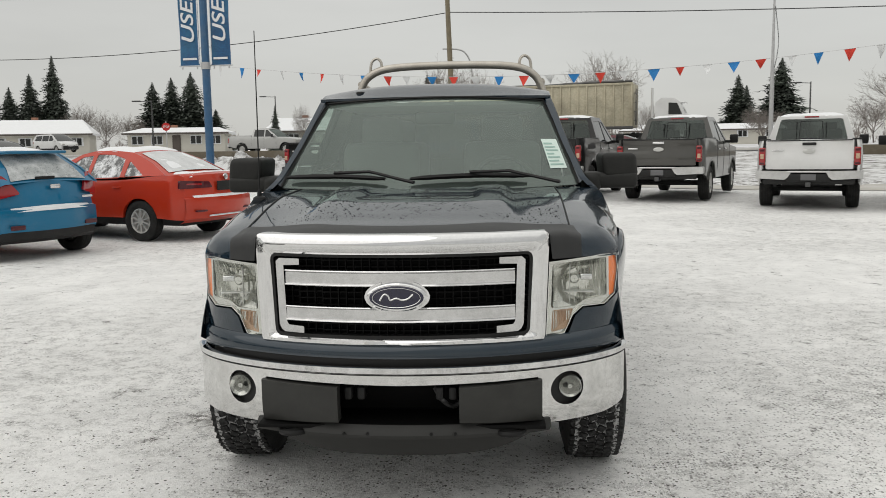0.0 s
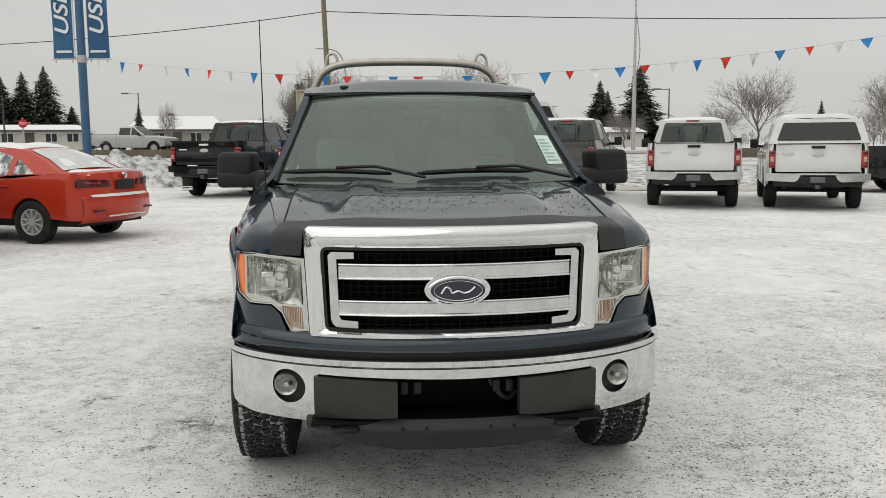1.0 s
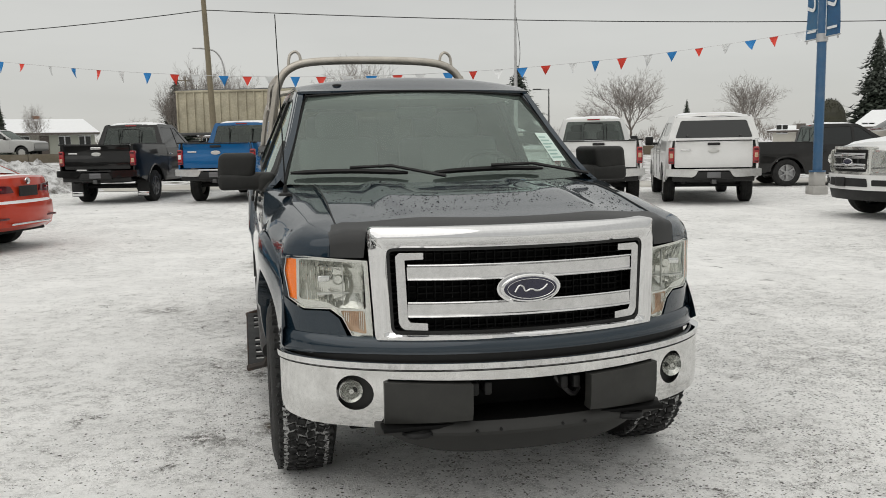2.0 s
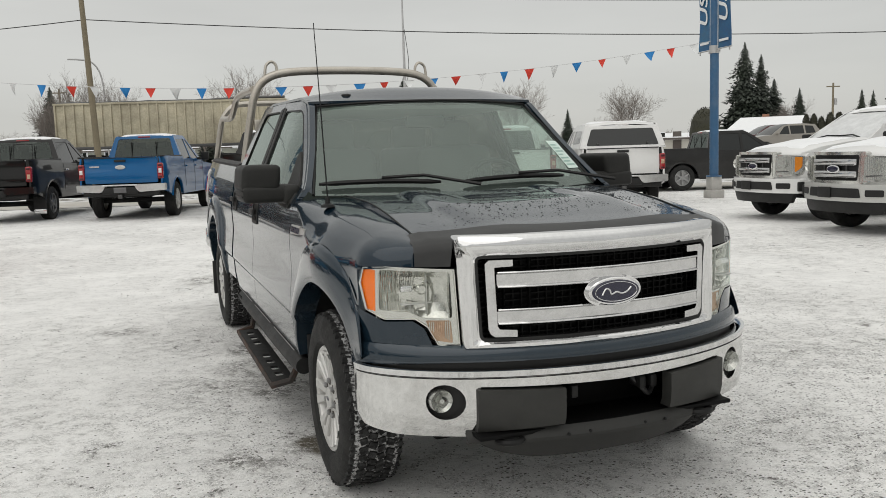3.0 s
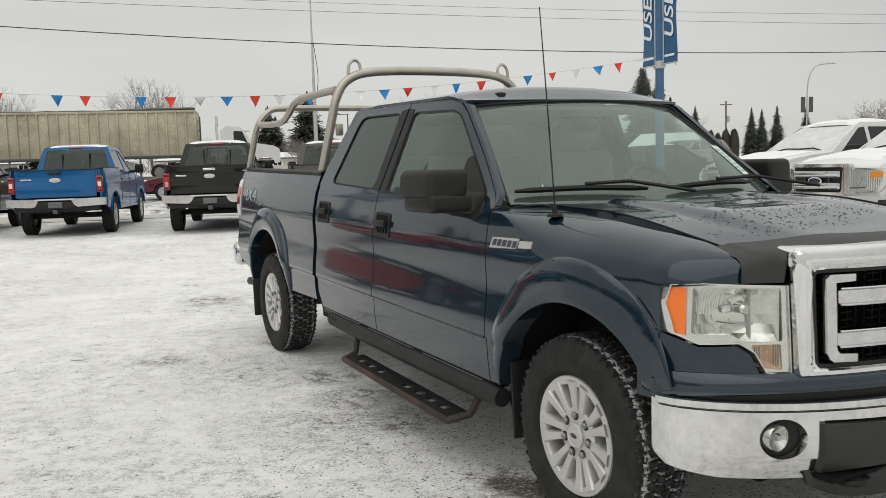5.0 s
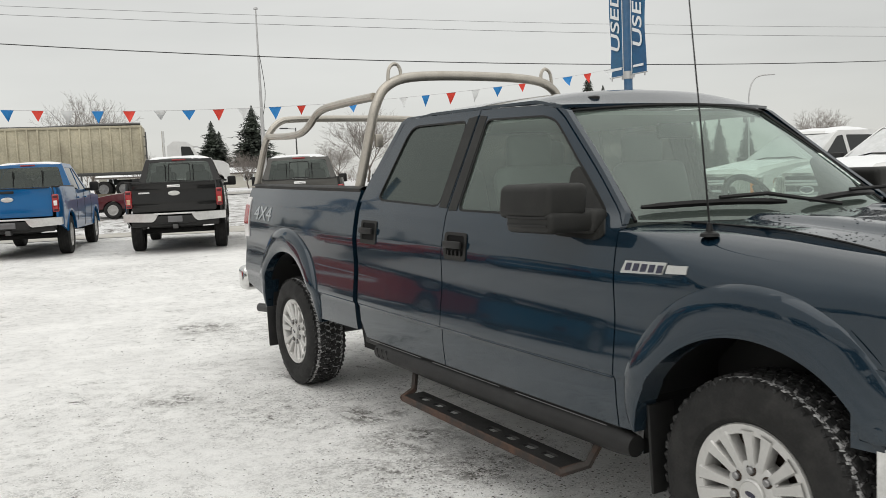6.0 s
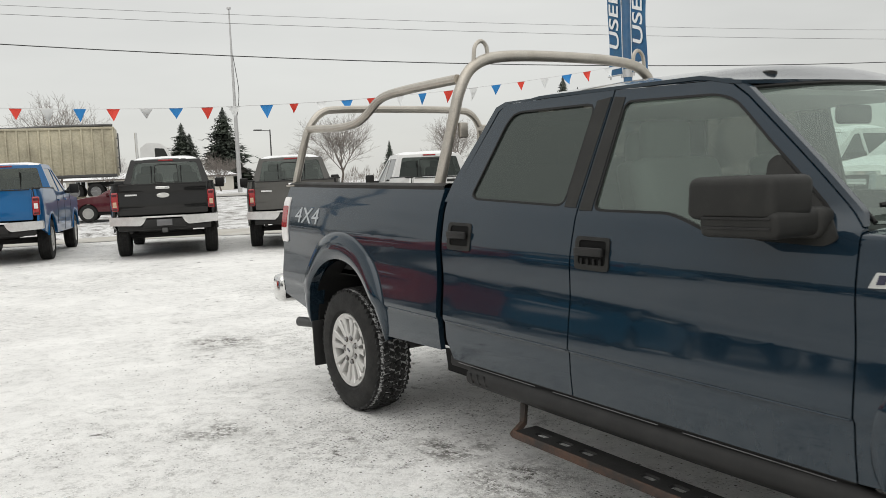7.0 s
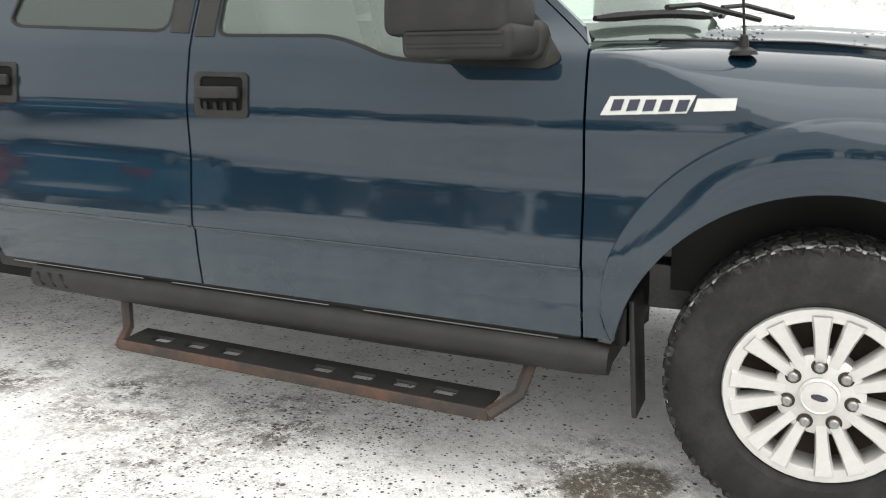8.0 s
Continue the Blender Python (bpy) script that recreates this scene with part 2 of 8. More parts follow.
def sweep(bm, pts, r, seg=10, closed=False, caps=True):
    """Round tube along points; r: one radius or one for each point."""
    P = [Vector(p) for p in pts]
    rings, n = [], len(P)
    up = Vector((0, 0, 1))
    for i, p in enumerate(P):
        a = P[i - 1] if i else (P[-1] if closed else P[0])
        b = P[i + 1] if i < n - 1 else (P[0] if closed else P[-1])
        d = (b - a).normalized()
        s = d.cross(up)
        if s.length < 0.05:
            s = d.cross(Vector((0, 1, 0)))
        s.normalize()
        t = s.cross(d)
        rad = r[i] if isinstance(r, (list, tuple)) else r
        rings.append([bm.verts.new(p + rad * (math.cos(k * math.tau / seg) * s + math.sin(k * math.tau / seg) * t)) for k in range(seg)])
    for i in range(n if closed else n - 1):
        a, b = rings[i], rings[(i + 1) % n]
        for k in range(seg):
            bm.faces.new((a[k], a[(k + 1) % seg], b[(k + 1) % seg], b[k]))
    if caps and not closed:
        bm.faces.new(rings[0][::-1])
        bm.faces.new(rings[-1])
    return bm


def smooth_line(pts, n=6):
    """Catmull-Rom through the points."""
    P = [Vector(p) for p in pts]
    Q = [P[0]] + P + [P[-1]]
    out = []
    for i in range(len(P) - 1):
        a, b, c, d = Q[i:i + 4]
        for k in range(n):
            t = k / n
            out.append(0.5 * ((2 * b) + (c - a) * t + (2 * a - 5 * b + 4 * c - d) * t * t + (3 * b - a - 3 * c + d) * t ** 3))
    return out + [P[-1]]


def lathe(bm, prof, seg=32, axis="x", c=(0, 0, 0), a0=0.0, a1=math.tau):
    """Turns a profile of (along the axis, radius) round the axis."""
    full = abs(a1 - a0 - math.tau) < 1e-6
    rings = []
    for k in range(seg if full else seg + 1):
        a = a0 + (a1 - a0) * k / seg
        row = []
        for t, r in prof:
            v = {"x": (t, r * math.cos(a), r * math.sin(a)), "y": (r * math.sin(a), t, r * math.cos(a)), "z": (r * math.cos(a), r * math.sin(a), t)}[axis]
            row.append(bm.verts.new(Vector(c) + Vector(v)))
        rings.append(row)
    for k in range(len(rings) if full else len(rings) - 1):
        a, b = rings[k], rings[(k + 1) % len(rings)]
        for i in range(len(prof) - 1):
            bm.faces.new((a[i], a[i + 1], b[i + 1], b[i]))
    return bm


def grid(bm, f, nu, nv):
    """Surface f(u, v), u and v from 0 to 1."""
    V = [[bm.verts.new(f(i / nu, j / nv)) for j in range(nv + 1)] for i in range(nu + 1)]
    for i in range(nu):
        for j in range(nv):
            bm.faces.new((V[i][j], V[i + 1][j], V[i + 1][j + 1], V[i][j + 1]))
    return bm


def thicken(bm, by):
    """Gives a sheet depth: its rim goes back by the given vector."""
    fs = list(bm.faces)
    r = bmesh.ops.extrude_face_region(bm, geom=fs, use_keep_orig=True)
    bmesh.ops.translate(bm, verts=[g for g in r["geom"] if isinstance(g, bmesh.types.BMVert)], vec=by)
    return bm


def panel(outline, holes, place, su=0.1, sv=0.05, depth=None):
    """A flat outline with holes, cut into a net and laid on a curved surface by place(a, b)."""
    bm = B()
    es = []
    for loop in [outline] + list(holes):
        vs = [bm.verts.new((p[0], p[1], 0)) for p in loop]
        es += [bm.edges.new((vs[i], vs[(i + 1) % len(vs)])) for i in range(len(vs))]
    bmesh.ops.triangle_fill(bm, use_beauty=True, use_dissolve=False, edges=es)
    for ax, step in ((0, su), (1, sv)):
        lo, hi = min(p[ax] for p in outline), max(p[ax] for p in outline)
        no = (1, 0, 0) if ax == 0 else (0, 1, 0)
        k = math.ceil(lo / step + 1e-6)
        while k * step < hi - 1e-6:
            bmesh.ops.bisect_plane(bm, geom=list(bm.verts) + list(bm.edges) + list(bm.faces), plane_co=(no[0] * k * step, no[1] * k * step, 0), plane_no=no, dist=1e-5)
            k += 1
    bmesh.ops.dissolve_degenerate(bm, dist=1e-5, edges=list(bm.edges))
    if depth is not None:
        back = {}
        for v in bm.verts:
            back[v] = depth
        top = list(bm.faces)
        rim = [e for e in bm.edges if len(e.link_faces) == 1]
        r = bmesh.ops.extrude_edge_only(bm, edges=rim)
        low = {g for g in r["geom"] if isinstance(g, bmesh.types.BMVert)}
        for v in bm.verts:
            p = Vector(place(v.co.x, v.co.y))
            v.co = p + Vector(depth) if v in low else p
    else:
        for v in bm.verts:
            v.co = place(v.co.x, v.co.y)
    return bm


def mirror_x(bm):
    bmesh.ops.scale(bm, verts=bm.verts, vec=(-1, 1, 1))
    return bm


def both(name, make, mat, parent, label="", smooth=35):
    """The same part on the two sides of a vehicle."""
    return [part(name, make(), mat, parent, label, smooth), part(name, mirror_x(make()), mat, parent, label, smooth)]


def rounded(pts, r, n=4):
    """Rounds the corners of an outline."""
    out, m = [], len(pts)
    for i in range(m):
        p, a, b = Vector(pts[i]), Vector(pts[i - 1]), Vector(pts[(i + 1) % m])
        da, db = (a - p), (b - p)
        k = min(r, da.length * 0.45, db.length * 0.45)
        s, e = p + da.normalized() * k, p + db.normalized() * k
        for j in range(n + 1):
            t = j / n
            out.append(tuple((1 - t) ** 2 * s + 2 * t * (1 - t) * p + t * t * e))
    return out


# ---- ground ----
def ease(t):
    t = max(0.0, min(1.0, t))
    return t * t * (3 - 2 * t)


def land(x, y):
    """Height of the ground: a nearly level lot, a verge that climbs to the road."""
    v = 0.961 * y + 0.276 * x
    z = -0.02 + 0.75 * ease((v - 25) / 26) + 0.10 * ease((y - 9) / 8) * ease((9 - x) / 7)
    if v < 22:
        z += 0.006 * noise.noise((x * 0.5, y * 0.5, 0.0)) * ease((abs(x) - 1.2) / 1.0 if -1.2 < y < 5.5 else 1.0)
    return z


PATCHES = ((-1.24, 0.42, 0.24), (-0.80, 0.55, 0.36), (-0.84, 1.70, 0.34), (-0.86, 2.30, 0.40), (-1.15, 1.92, 0.22), (-0.84, 2.92, 0.36), (-1.75, 4.1, 0.30), (-0.70, 4.25, 0.4), (-0.78, 6.9, 0.5))


def ground_material():
    m = bpy.data.materials.new("packed_snow_and_grit")
    m.use_nodes = True
    n, l = m.node_tree.nodes, m.node_tree.links
    b = n["Principled BSDF"]
    co = n.new("ShaderNodeTexCoord")

    def tex(scale, detail, rough=0.55, stretch=None, kind="ShaderNodeTexNoise"):
        t = n.new(kind)
        t.inputs["Scale"].default_value = scale
        if kind == "ShaderNodeTexNoise":
            t.inputs["Detail"].default_value, t.inputs["Roughness"].default_value = detail, rough
        if stretch:
            mp = n.new("ShaderNodeMapping")
            mp.inputs["Scale"].default_value = stretch[:3]
            mp.inputs["Rotation"].default_value = (0, 0, radians(stretch[3]))
            l.new(co.outputs["Object"], mp.inputs[0])
            l.new(mp.outputs[0], t.inputs["Vector"])
        else:
            l.new(co.outputs["Object"], t.inputs["Vector"])
        return t.outputs["Fac"] if kind == "ShaderNodeTexNoise" else t.outputs["Distance"]

    def ramp(src, a, b2, lo=0.0, hi=1.0):
        r = n.new("ShaderNodeMapRange")
        r.interpolation_type = "SMOOTHSTEP"
        for k, v in (("From Min", a), ("From Max", b2), ("To Min", lo), ("To Max", hi)):
            r.inputs[k].default_value = v
        l.new(src, r.inputs["Value"])
        return r.outputs[0]

    def math2(op, a, c):
        k = n.new("ShaderNodeMath")
        k.operation = op
        for i, s in enumerate((a, c)):
            if isinstance(s, float):
                k.inputs[i].default_value = s
            else:
                l.new(s, k.inputs[i])
        return k.outputs[0]

    def mix(fac, a, c):
        k = n.new("ShaderNodeMix")
        k.data_type = "RGBA"
        l.new(fac, k.inputs["Factor"])
        for i, s in ((6, a), (7, c)):
            if isinstance(s, tuple):
                k.inputs[i].default_value = (*s, 1)
            else:
                l.new(s, k.inputs[i])
        return k.outputs[2]

    def near(x, y, r):
        """1 at a place, falling to 0 at r metres."""
        d = n.new("ShaderNodeVectorMath")
        d.operation = "DISTANCE"
        l.new(co.outputs["Object"], d.inputs[0])
        d.inputs[1].default_value = (x, y, -0.02)
        return ramp(d.outputs["Value"], r, 0.0)

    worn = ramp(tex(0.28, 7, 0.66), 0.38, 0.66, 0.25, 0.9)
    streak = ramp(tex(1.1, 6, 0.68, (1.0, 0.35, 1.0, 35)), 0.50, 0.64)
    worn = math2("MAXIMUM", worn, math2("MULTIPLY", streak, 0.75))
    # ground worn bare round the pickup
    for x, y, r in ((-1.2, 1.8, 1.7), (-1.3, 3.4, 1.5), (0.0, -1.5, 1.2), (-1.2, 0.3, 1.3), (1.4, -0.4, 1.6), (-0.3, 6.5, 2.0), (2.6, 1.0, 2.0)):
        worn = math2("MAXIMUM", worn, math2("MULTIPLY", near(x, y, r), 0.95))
    grit = ramp(tex(34, 4, 0.75), 0.49, 0.60)
    mid = ramp(tex(75, 3, 0.7), 0.50, 0.60)
    fine = ramp(tex(190, 2, 0.6), 0.50, 0.60)
    speck = math2("MAXIMUM", math2("MAXIMUM", math2("MULTIPLY", grit, 0.75), mid), math2("MULTIPLY", fine, 0.8))
    def dots(scale, share, size):
        """Single dark grains: a share of the cells of a cell pattern, each a dot."""
        t = n.new("ShaderNodeTexVoronoi")
        t.inputs["Scale"].default_value = scale
        l.new(co.outputs["Object"], t.inputs["Vector"])
        pick = n.new("ShaderNodeSeparateColor")
        l.new(t.outputs["Color"], pick.inputs[0])
        on = math2("LESS_THAN", pick.outputs[0], share)
        return math2("MULTIPLY", on, ramp(math2("ADD", t.outputs["Distance"], math2("MULTIPLY", pick.outputs[1], 0.15)), size, size * 0.6))

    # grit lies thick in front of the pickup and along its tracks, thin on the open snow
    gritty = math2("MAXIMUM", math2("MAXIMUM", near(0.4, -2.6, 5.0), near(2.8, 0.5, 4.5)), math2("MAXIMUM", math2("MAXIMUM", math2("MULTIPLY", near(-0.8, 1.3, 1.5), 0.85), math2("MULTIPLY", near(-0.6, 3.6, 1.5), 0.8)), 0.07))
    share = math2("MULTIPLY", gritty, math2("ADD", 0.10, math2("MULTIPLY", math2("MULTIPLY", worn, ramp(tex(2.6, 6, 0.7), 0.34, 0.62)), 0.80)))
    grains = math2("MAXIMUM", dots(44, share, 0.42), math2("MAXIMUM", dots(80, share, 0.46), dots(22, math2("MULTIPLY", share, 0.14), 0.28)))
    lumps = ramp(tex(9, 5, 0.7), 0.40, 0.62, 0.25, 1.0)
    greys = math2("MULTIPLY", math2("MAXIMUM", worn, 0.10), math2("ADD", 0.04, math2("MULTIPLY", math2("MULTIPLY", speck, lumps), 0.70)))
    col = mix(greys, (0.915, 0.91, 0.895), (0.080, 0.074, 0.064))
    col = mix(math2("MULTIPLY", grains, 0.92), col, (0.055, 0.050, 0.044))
    clod = math2("MULTIPLY", ramp(tex(4.5, 9, 0.78), 0.60, 0.66), ramp(tex(0.8, 3), 0.42, 0.58))
    chips = ramp(tex(16, 6, 0.75), 0.655, 0.70)
    dark = math2("MAXIMUM", clod, math2("MULTIPLY", chips, 0.9))
    ragged = math2("MULTIPLY", ramp(tex(24, 9, 0.85), 0.455, 0.515), ramp(tex(4.5, 5, 0.7, (1.0, 0.55, 1.0, 25)), 0.40, 0.56, 0.12, 1.0))
    for x, y, r in PATCHES:
        dark = math2("MAXIMUM", dark, math2("MULTIPLY", ramp(near(x, y, r * 1.25), 0.08, 0.95), ragged))
    col = mix(math2("MULTIPLY", dark, 0.9), col, (0.060, 0.052, 0.042))
    # brown thawed patch beside the front wheel
    mud = math2("MULTIPLY", math2("MAXIMUM", ramp(near(-0.80, 0.45, 0.17), 0.05, 0.55), ramp(near(-0.87, 0.58, 0.14), 0.05, 0.6)), ramp(tex(42, 7, 0.8), 0.36, 0.50))
    col = mix(math2("MULTIPLY", mud, 0.92), col, (0.085, 0.070, 0.046))
    blot = ramp(tex(1.4, 4, 0.6), 0.35, 0.7, 0.92, 1.03)
    vm = n.new("ShaderNodeVectorMath")
    vm.operation = "SCALE"
    l.new(col, vm.inputs[0])
    l.new(blot, vm.inputs["Scale"])
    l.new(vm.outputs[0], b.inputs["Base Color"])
    b.inputs["Roughness"].default_value = 0.75
    b.inputs["Specular IOR Level"].default_value = 0.25
    h = math2("ADD", math2("ADD", math2("MULTIPLY", tex(10, 8, 0.72), 1.0), math2("MULTIPLY", tex(48, 5, 0.72), 0.42)), math2("MULTIPLY", speck, -0.10))
    h = math2("ADD", h, math2("MULTIPLY", grains, 0.12))
    bp = n.new("ShaderNodeBump")
    bp.inputs["Strength"].default_value, bp.inputs["Distance"].default_value = 0.55, 0.034
    l.new(h, bp.inputs["Height"])
    l.new(bp.outputs[0], b.inputs["Normal"])
    return m


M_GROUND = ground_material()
M_VERGE = material("snowy_verge", (0.66, 0.66, 0.66), 0.85, 0, 0.10, 2.2, 11, bump=0.04, dirt=(0.085, 0.072, 0.055), dirt_amount=1.5)
M_FIELD = material("far_snow_field", (0.68, 0.68, 0.69), 0.85, 0, 0.08, 0.05, 2, dirt=(0.25, 0.24, 0.23), dirt_amount=0.5)
M_LANE = material("sandy_slush", (0.42, 0.40, 0.36), 0.8, 0, 0.12, 0.8, 14, bump=0.01, dirt=(0.62, 0.62, 0.61), dirt_amount=0.6)
M_ROAD = material("wet_winter_asphalt", (0.085, 0.085, 0.085), 0.55, 0, 0.2, 0.6, 20, dirt=(0.30, 0.30, 0.30), dirt_amount=0.6)

xs = sorted({*[round(-16 + 0.5 * i, 3) for i in range(77)], -900, -500, -300, -200, -140, -100, -75, -60, -50, -42, -35, -30, -25, -20, 26, 30, 36, 42, 50, 60, 75, 100, 140, 200, 300, 500, 900})
ys = sorted({*[round(-8 + 0.5 * i, 3) for i in range(80)], -900, -400, -200, -100, -60, -40, -28, -20, -14, -10, *[32 + 3 * i for i in range(20)], 100, 120, 150, 200, 280, 400, 600, 900, 1400})
bm = B()
net = [[bm.verts.new((x, y, land(x, y))) for y in ys] for x in xs]
for i in range(len(xs) - 1):
    for j in range(len(ys) - 1):
        f = bm.faces.new((net[i][j], net[i + 1][j], net[i + 1][j + 1], net[i][j + 1]))
        v = 0.48 * (ys[j] + ys[j + 1]) + 0.138 * (xs[i] + xs[i + 1])
        f.material_index = 0 if v < 23.5 else 1 if v < 80 else 2
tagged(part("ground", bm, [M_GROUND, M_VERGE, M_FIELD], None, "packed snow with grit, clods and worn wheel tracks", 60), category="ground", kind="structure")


def strip(name, v0, v1, mat, label, lift=0.012, x0=-160, x1=160, edge=0.0):
    bm = B()
    def f(u, w):
        x = x0 + (x1 - x0) * u
        y = (v0 + (v1 - v0) * w - 0.276 * x) / 0.961
        return (x, y, lift + land(x, y) + edge * math.sin(math.pi * w) ** 0.5)
    grid(bm, f, 128, 8)
    return tagged(part(name, bm, mat, None, label, 60), kind="structure")


strip("lane", 22.4, 26.2, M_LANE, "sandy slush lane along the edge of the lot", 0.015)
strip("road", 51.5, 60.5, M_ROAD, "wet grey winter road with slush on it", 0.03)
strip("kerb", 51.1, 51.45, material("road_kerb_concrete", (0.38, 0.37, 0.35), 0.85, 0, 0.15, 2, 30), "low concrete kerb along the road", 0.05, edge=0.12)


# ---- the navy crew-cab pickup in the middle of the lot ----
SIDE_Z = [0.40, 0.455, 0.55, 0.640, 0.652, 0.66, 0.72, 0.84, 0.88, 0.90, 1.00, 1.03, 1.06, 1.12, 1.20, 1.262, 1.70, 1.80]
SIDE_X = [0.915, 0.922, 0.933, 0.937, 0.948, 0.949, 0.945, 0.932, 0.9300, 0.9302, 0.9338, 0.9333, 0.930, 0.920, 0.903, 0.880, 0.694, 0.655]


def rake(y):
    return 0.02 * max(0.0, y - 0.6)


def side_x(y, z):
    w = float(np.interp(z, SIDE_Z, SIDE_X))
    return w - 0.063 * ease((0.02 - y) / 0.44) - 0.02 * ease((y - 4.0) / 0.95) - 0.042 * ease((1.35 - y) / 0.6) * ease((z - 1.18) / 0.10)


def on_side(y, z):
    return (-side_x(y, z), y, z + rake(y))


def proud(d):
    return lambda y, z: (-side_x(y, z) - d, y, z + rake(y))


def face_y(x, mid=0.40, half=0.871, power=1.3):
    return -0.42 - mid * max(0.0, 1 - (min(abs(x), half) / half) ** 2) ** (power / 2)


def on_face(d=0.0):
    return lambda x, z: (x, face_y(x) - d, z)


def bump_pt(a, z, d=0.0):
    """Bumper: a is the angle round its plan curve, in degrees."""
    c = max(0.0, math.cos(radians(a)))
    roll_in = 0.05 * max(0.0, (0.47 - z) / 0.1) ** 2
    return ((0.893 + d) * math.sin(radians(a)), -0.45 - (0.46 + d - roll_in) * c ** 1.2, z)


def ang(x):
    return math.degrees(math.asin(max(-1, min(1, x / 0.893))))


truck = thing("pickup_truck", "dark navy crew-cab pickup with chrome grille, standing on packed snow", "pickup truck", pose(0, 0, -0.02))


def tp(name, bm, mat, parent=None, label="", smooth=35):
    """A part of the pickup, built in world places."""
    if parent is None:
        bmesh.ops.translate(bm, verts=bm.verts, vec=(0, 0, 0.02))
    else:
        bmesh.ops.translate(bm, verts=bm.verts, vec=(0, 0, 0.02))
    return part(name, bm, mat, parent or truck, label, smooth)


def arch(cy, cz, r, a0, a1, n=22, front=1.0):
    if front != 1.0:
        return [(cy + (p[0] - cy) * (front if p[0] < cy else 1.0), p[1]) for p in arch(cy, cz, r, a0, a1, n)]
    return [(cy + r * math.cos(radians(a0 + (a1 - a0) * i / n)), cz + r * math.sin(radians(a0 + (a1 - a0) * i / n))) for i in range(n + 1)]


SILL = 0.455
# side panels: fender, doors, bed side
GAP_Z = [(-0.62, 1.083), (-0.45, 1.122), (-0.3, 1.145), (0.0, 1.182), (0.3, 1.203), (0.6, 1.215)]


def gap_height(y):
    return float(np.interp(y, [g[0] for g in GAP_Z], [g[1] for g in GAP_Z]))


def fender_pt(y, s):
    zs = 0.98 + 0.215 * ease((y - 0.05) / 0.5)
    if s <= zs:
        return on_side(y, s)
    a = min(1.0, (s - zs) / (1.40 - zs)) * math.pi / 2
    xg, zt = 0.665, gap_height(y)
    hx = side_x(y, zs)
    if y < -0.42:
        hx = min(hx, 0.871 * math.sqrt(max(0.0, 1 - ((-y - 0.42) / 0.40) ** (2 / 1.3))) + 0.004)
    xg = min(xg, hx - 0.02)
    return (-(xg + (hx - xg) * max(0.0, math.cos(a)) ** 0.82), y, zs + (zt - zs) * math.sin(a) ** 0.92)


fender_line = [(0.590, SILL)] + [(0.590, 1.40), (-0.62, 1.40), (-0.62, 1.03), (-0.54, 1.005), (-0.436, 0.985), (-0.436, 0.60)] + arch(0.0, 0.365, 0.53, 151, 10, 22, 0.88)
fl = fender_line


def fender():
    return panel(fl, [], fender_pt, 0.05, 0.02, (0.03, 0, 0))


def arch_flare(cy, cz, r0, w, a0, a1, z_up=0.0):
    """Wide rounded lip round a wheel opening."""
    bm = B()

    def f(u, v):
        a = radians(a0 + (a1 - a0) * u)
        ww = w * min(1.0, max(0.06, math.sin(math.pi * min(1.0, max(0.0, u * (0.80 if cy < 1 else 1.0)))) ** 0.55))
        k = [(0.0, -0.09), (0.0, 0.0), (0.0, 0.030), (0.10, 0.042), (0.35, 0.046), (0.62, 0.042), (0.85, 0.030), (0.95, 0.018), (1.0, -0.004)]
        t = v * (len(k) - 1)
        i = min(int(t), len(k) - 2)
        q = t - i
        rr = (k[i][0] * (1 - q) + k[i + 1][0] * q) * ww + r0
        dx = k[i][1] * (1 - q) + k[i + 1][1] * q
        y, z = cy + rr * math.cos(a) * (0.88 if cy < 1 and math.cos(a) < 0 else 1.0), cz + rr * math.sin(a)
        fade = (0.25 + 0.75 * math.sin(math.pi * u * (0.86 if cy < 1 else 1.0)) ** 0.6) * (0.58 * ease((1.0 - u) / 0.3) if cy < 1 else 0.9)
        return (-side_x(y, max(0.42, z)) - dx * (fade if dx > 0 else 1), y, z + rake(cy))
    grid(bm, f, 40, 8)
    return bm


def house_liner(cy, cz):
    bm = B()
    lathe(bm, [(-0.90 if cy > 1 else -0.862, 0.53), (-0.60, 0.53), (-0.45, 0.50)], 26, "x", (0, cy, cz), radians(-2 if cy < 1 else 12), radians(168))
    if cy < 1:
        for v in bm.verts:
            v.co.y *= 0.86 if v.co.y < 0 else 1.0
    box(bm, (-0.52, cy, 0.75), (0.10, 0.84, 0.5))
    box(bm, (-0.50, cy + 0.50, 0.61), (0.74, 0.03, 0.38), 0.004)
    return bm


DOOR_F = [(0.597, SILL), (1.850, SILL), (1.842, 0.80), (1.822, 1.24), (1.795, 1.727), (1.30, 1.718), (1.205, 1.698), (1.13, 1.650), (0.597, 1.215)]
WIN_F = [(1.735, 1.238), (1.34, 1.238), (1.25, 1.215), (1.15, 1.180), (1.05, 1.172), (0.74, 1.165), (0.69, 1.195), (0.725, 1.265), (0.98, 1.475), (1.12, 1.598), (1.18, 1.645), (1.26, 1.668), (1.722, 1.676)]
DOOR_R = [(1.858, SILL), (2.745, SILL), (2.79, 0.55), (2.80, 1.25), (2.745, 1.34), (2.578, 1.69), (2.53, 1.722), (1.803, 1.730), (1.830, 1.24), (1.850, 0.80)]
WIN_R = [(1.915, 1.250), (2.56, 1.266), (2.605, 1.285), (2.59, 1.33), (2.495, 1.62), (2.46, 1.666), (2.41, 1.678), (1.895, 1.680)]


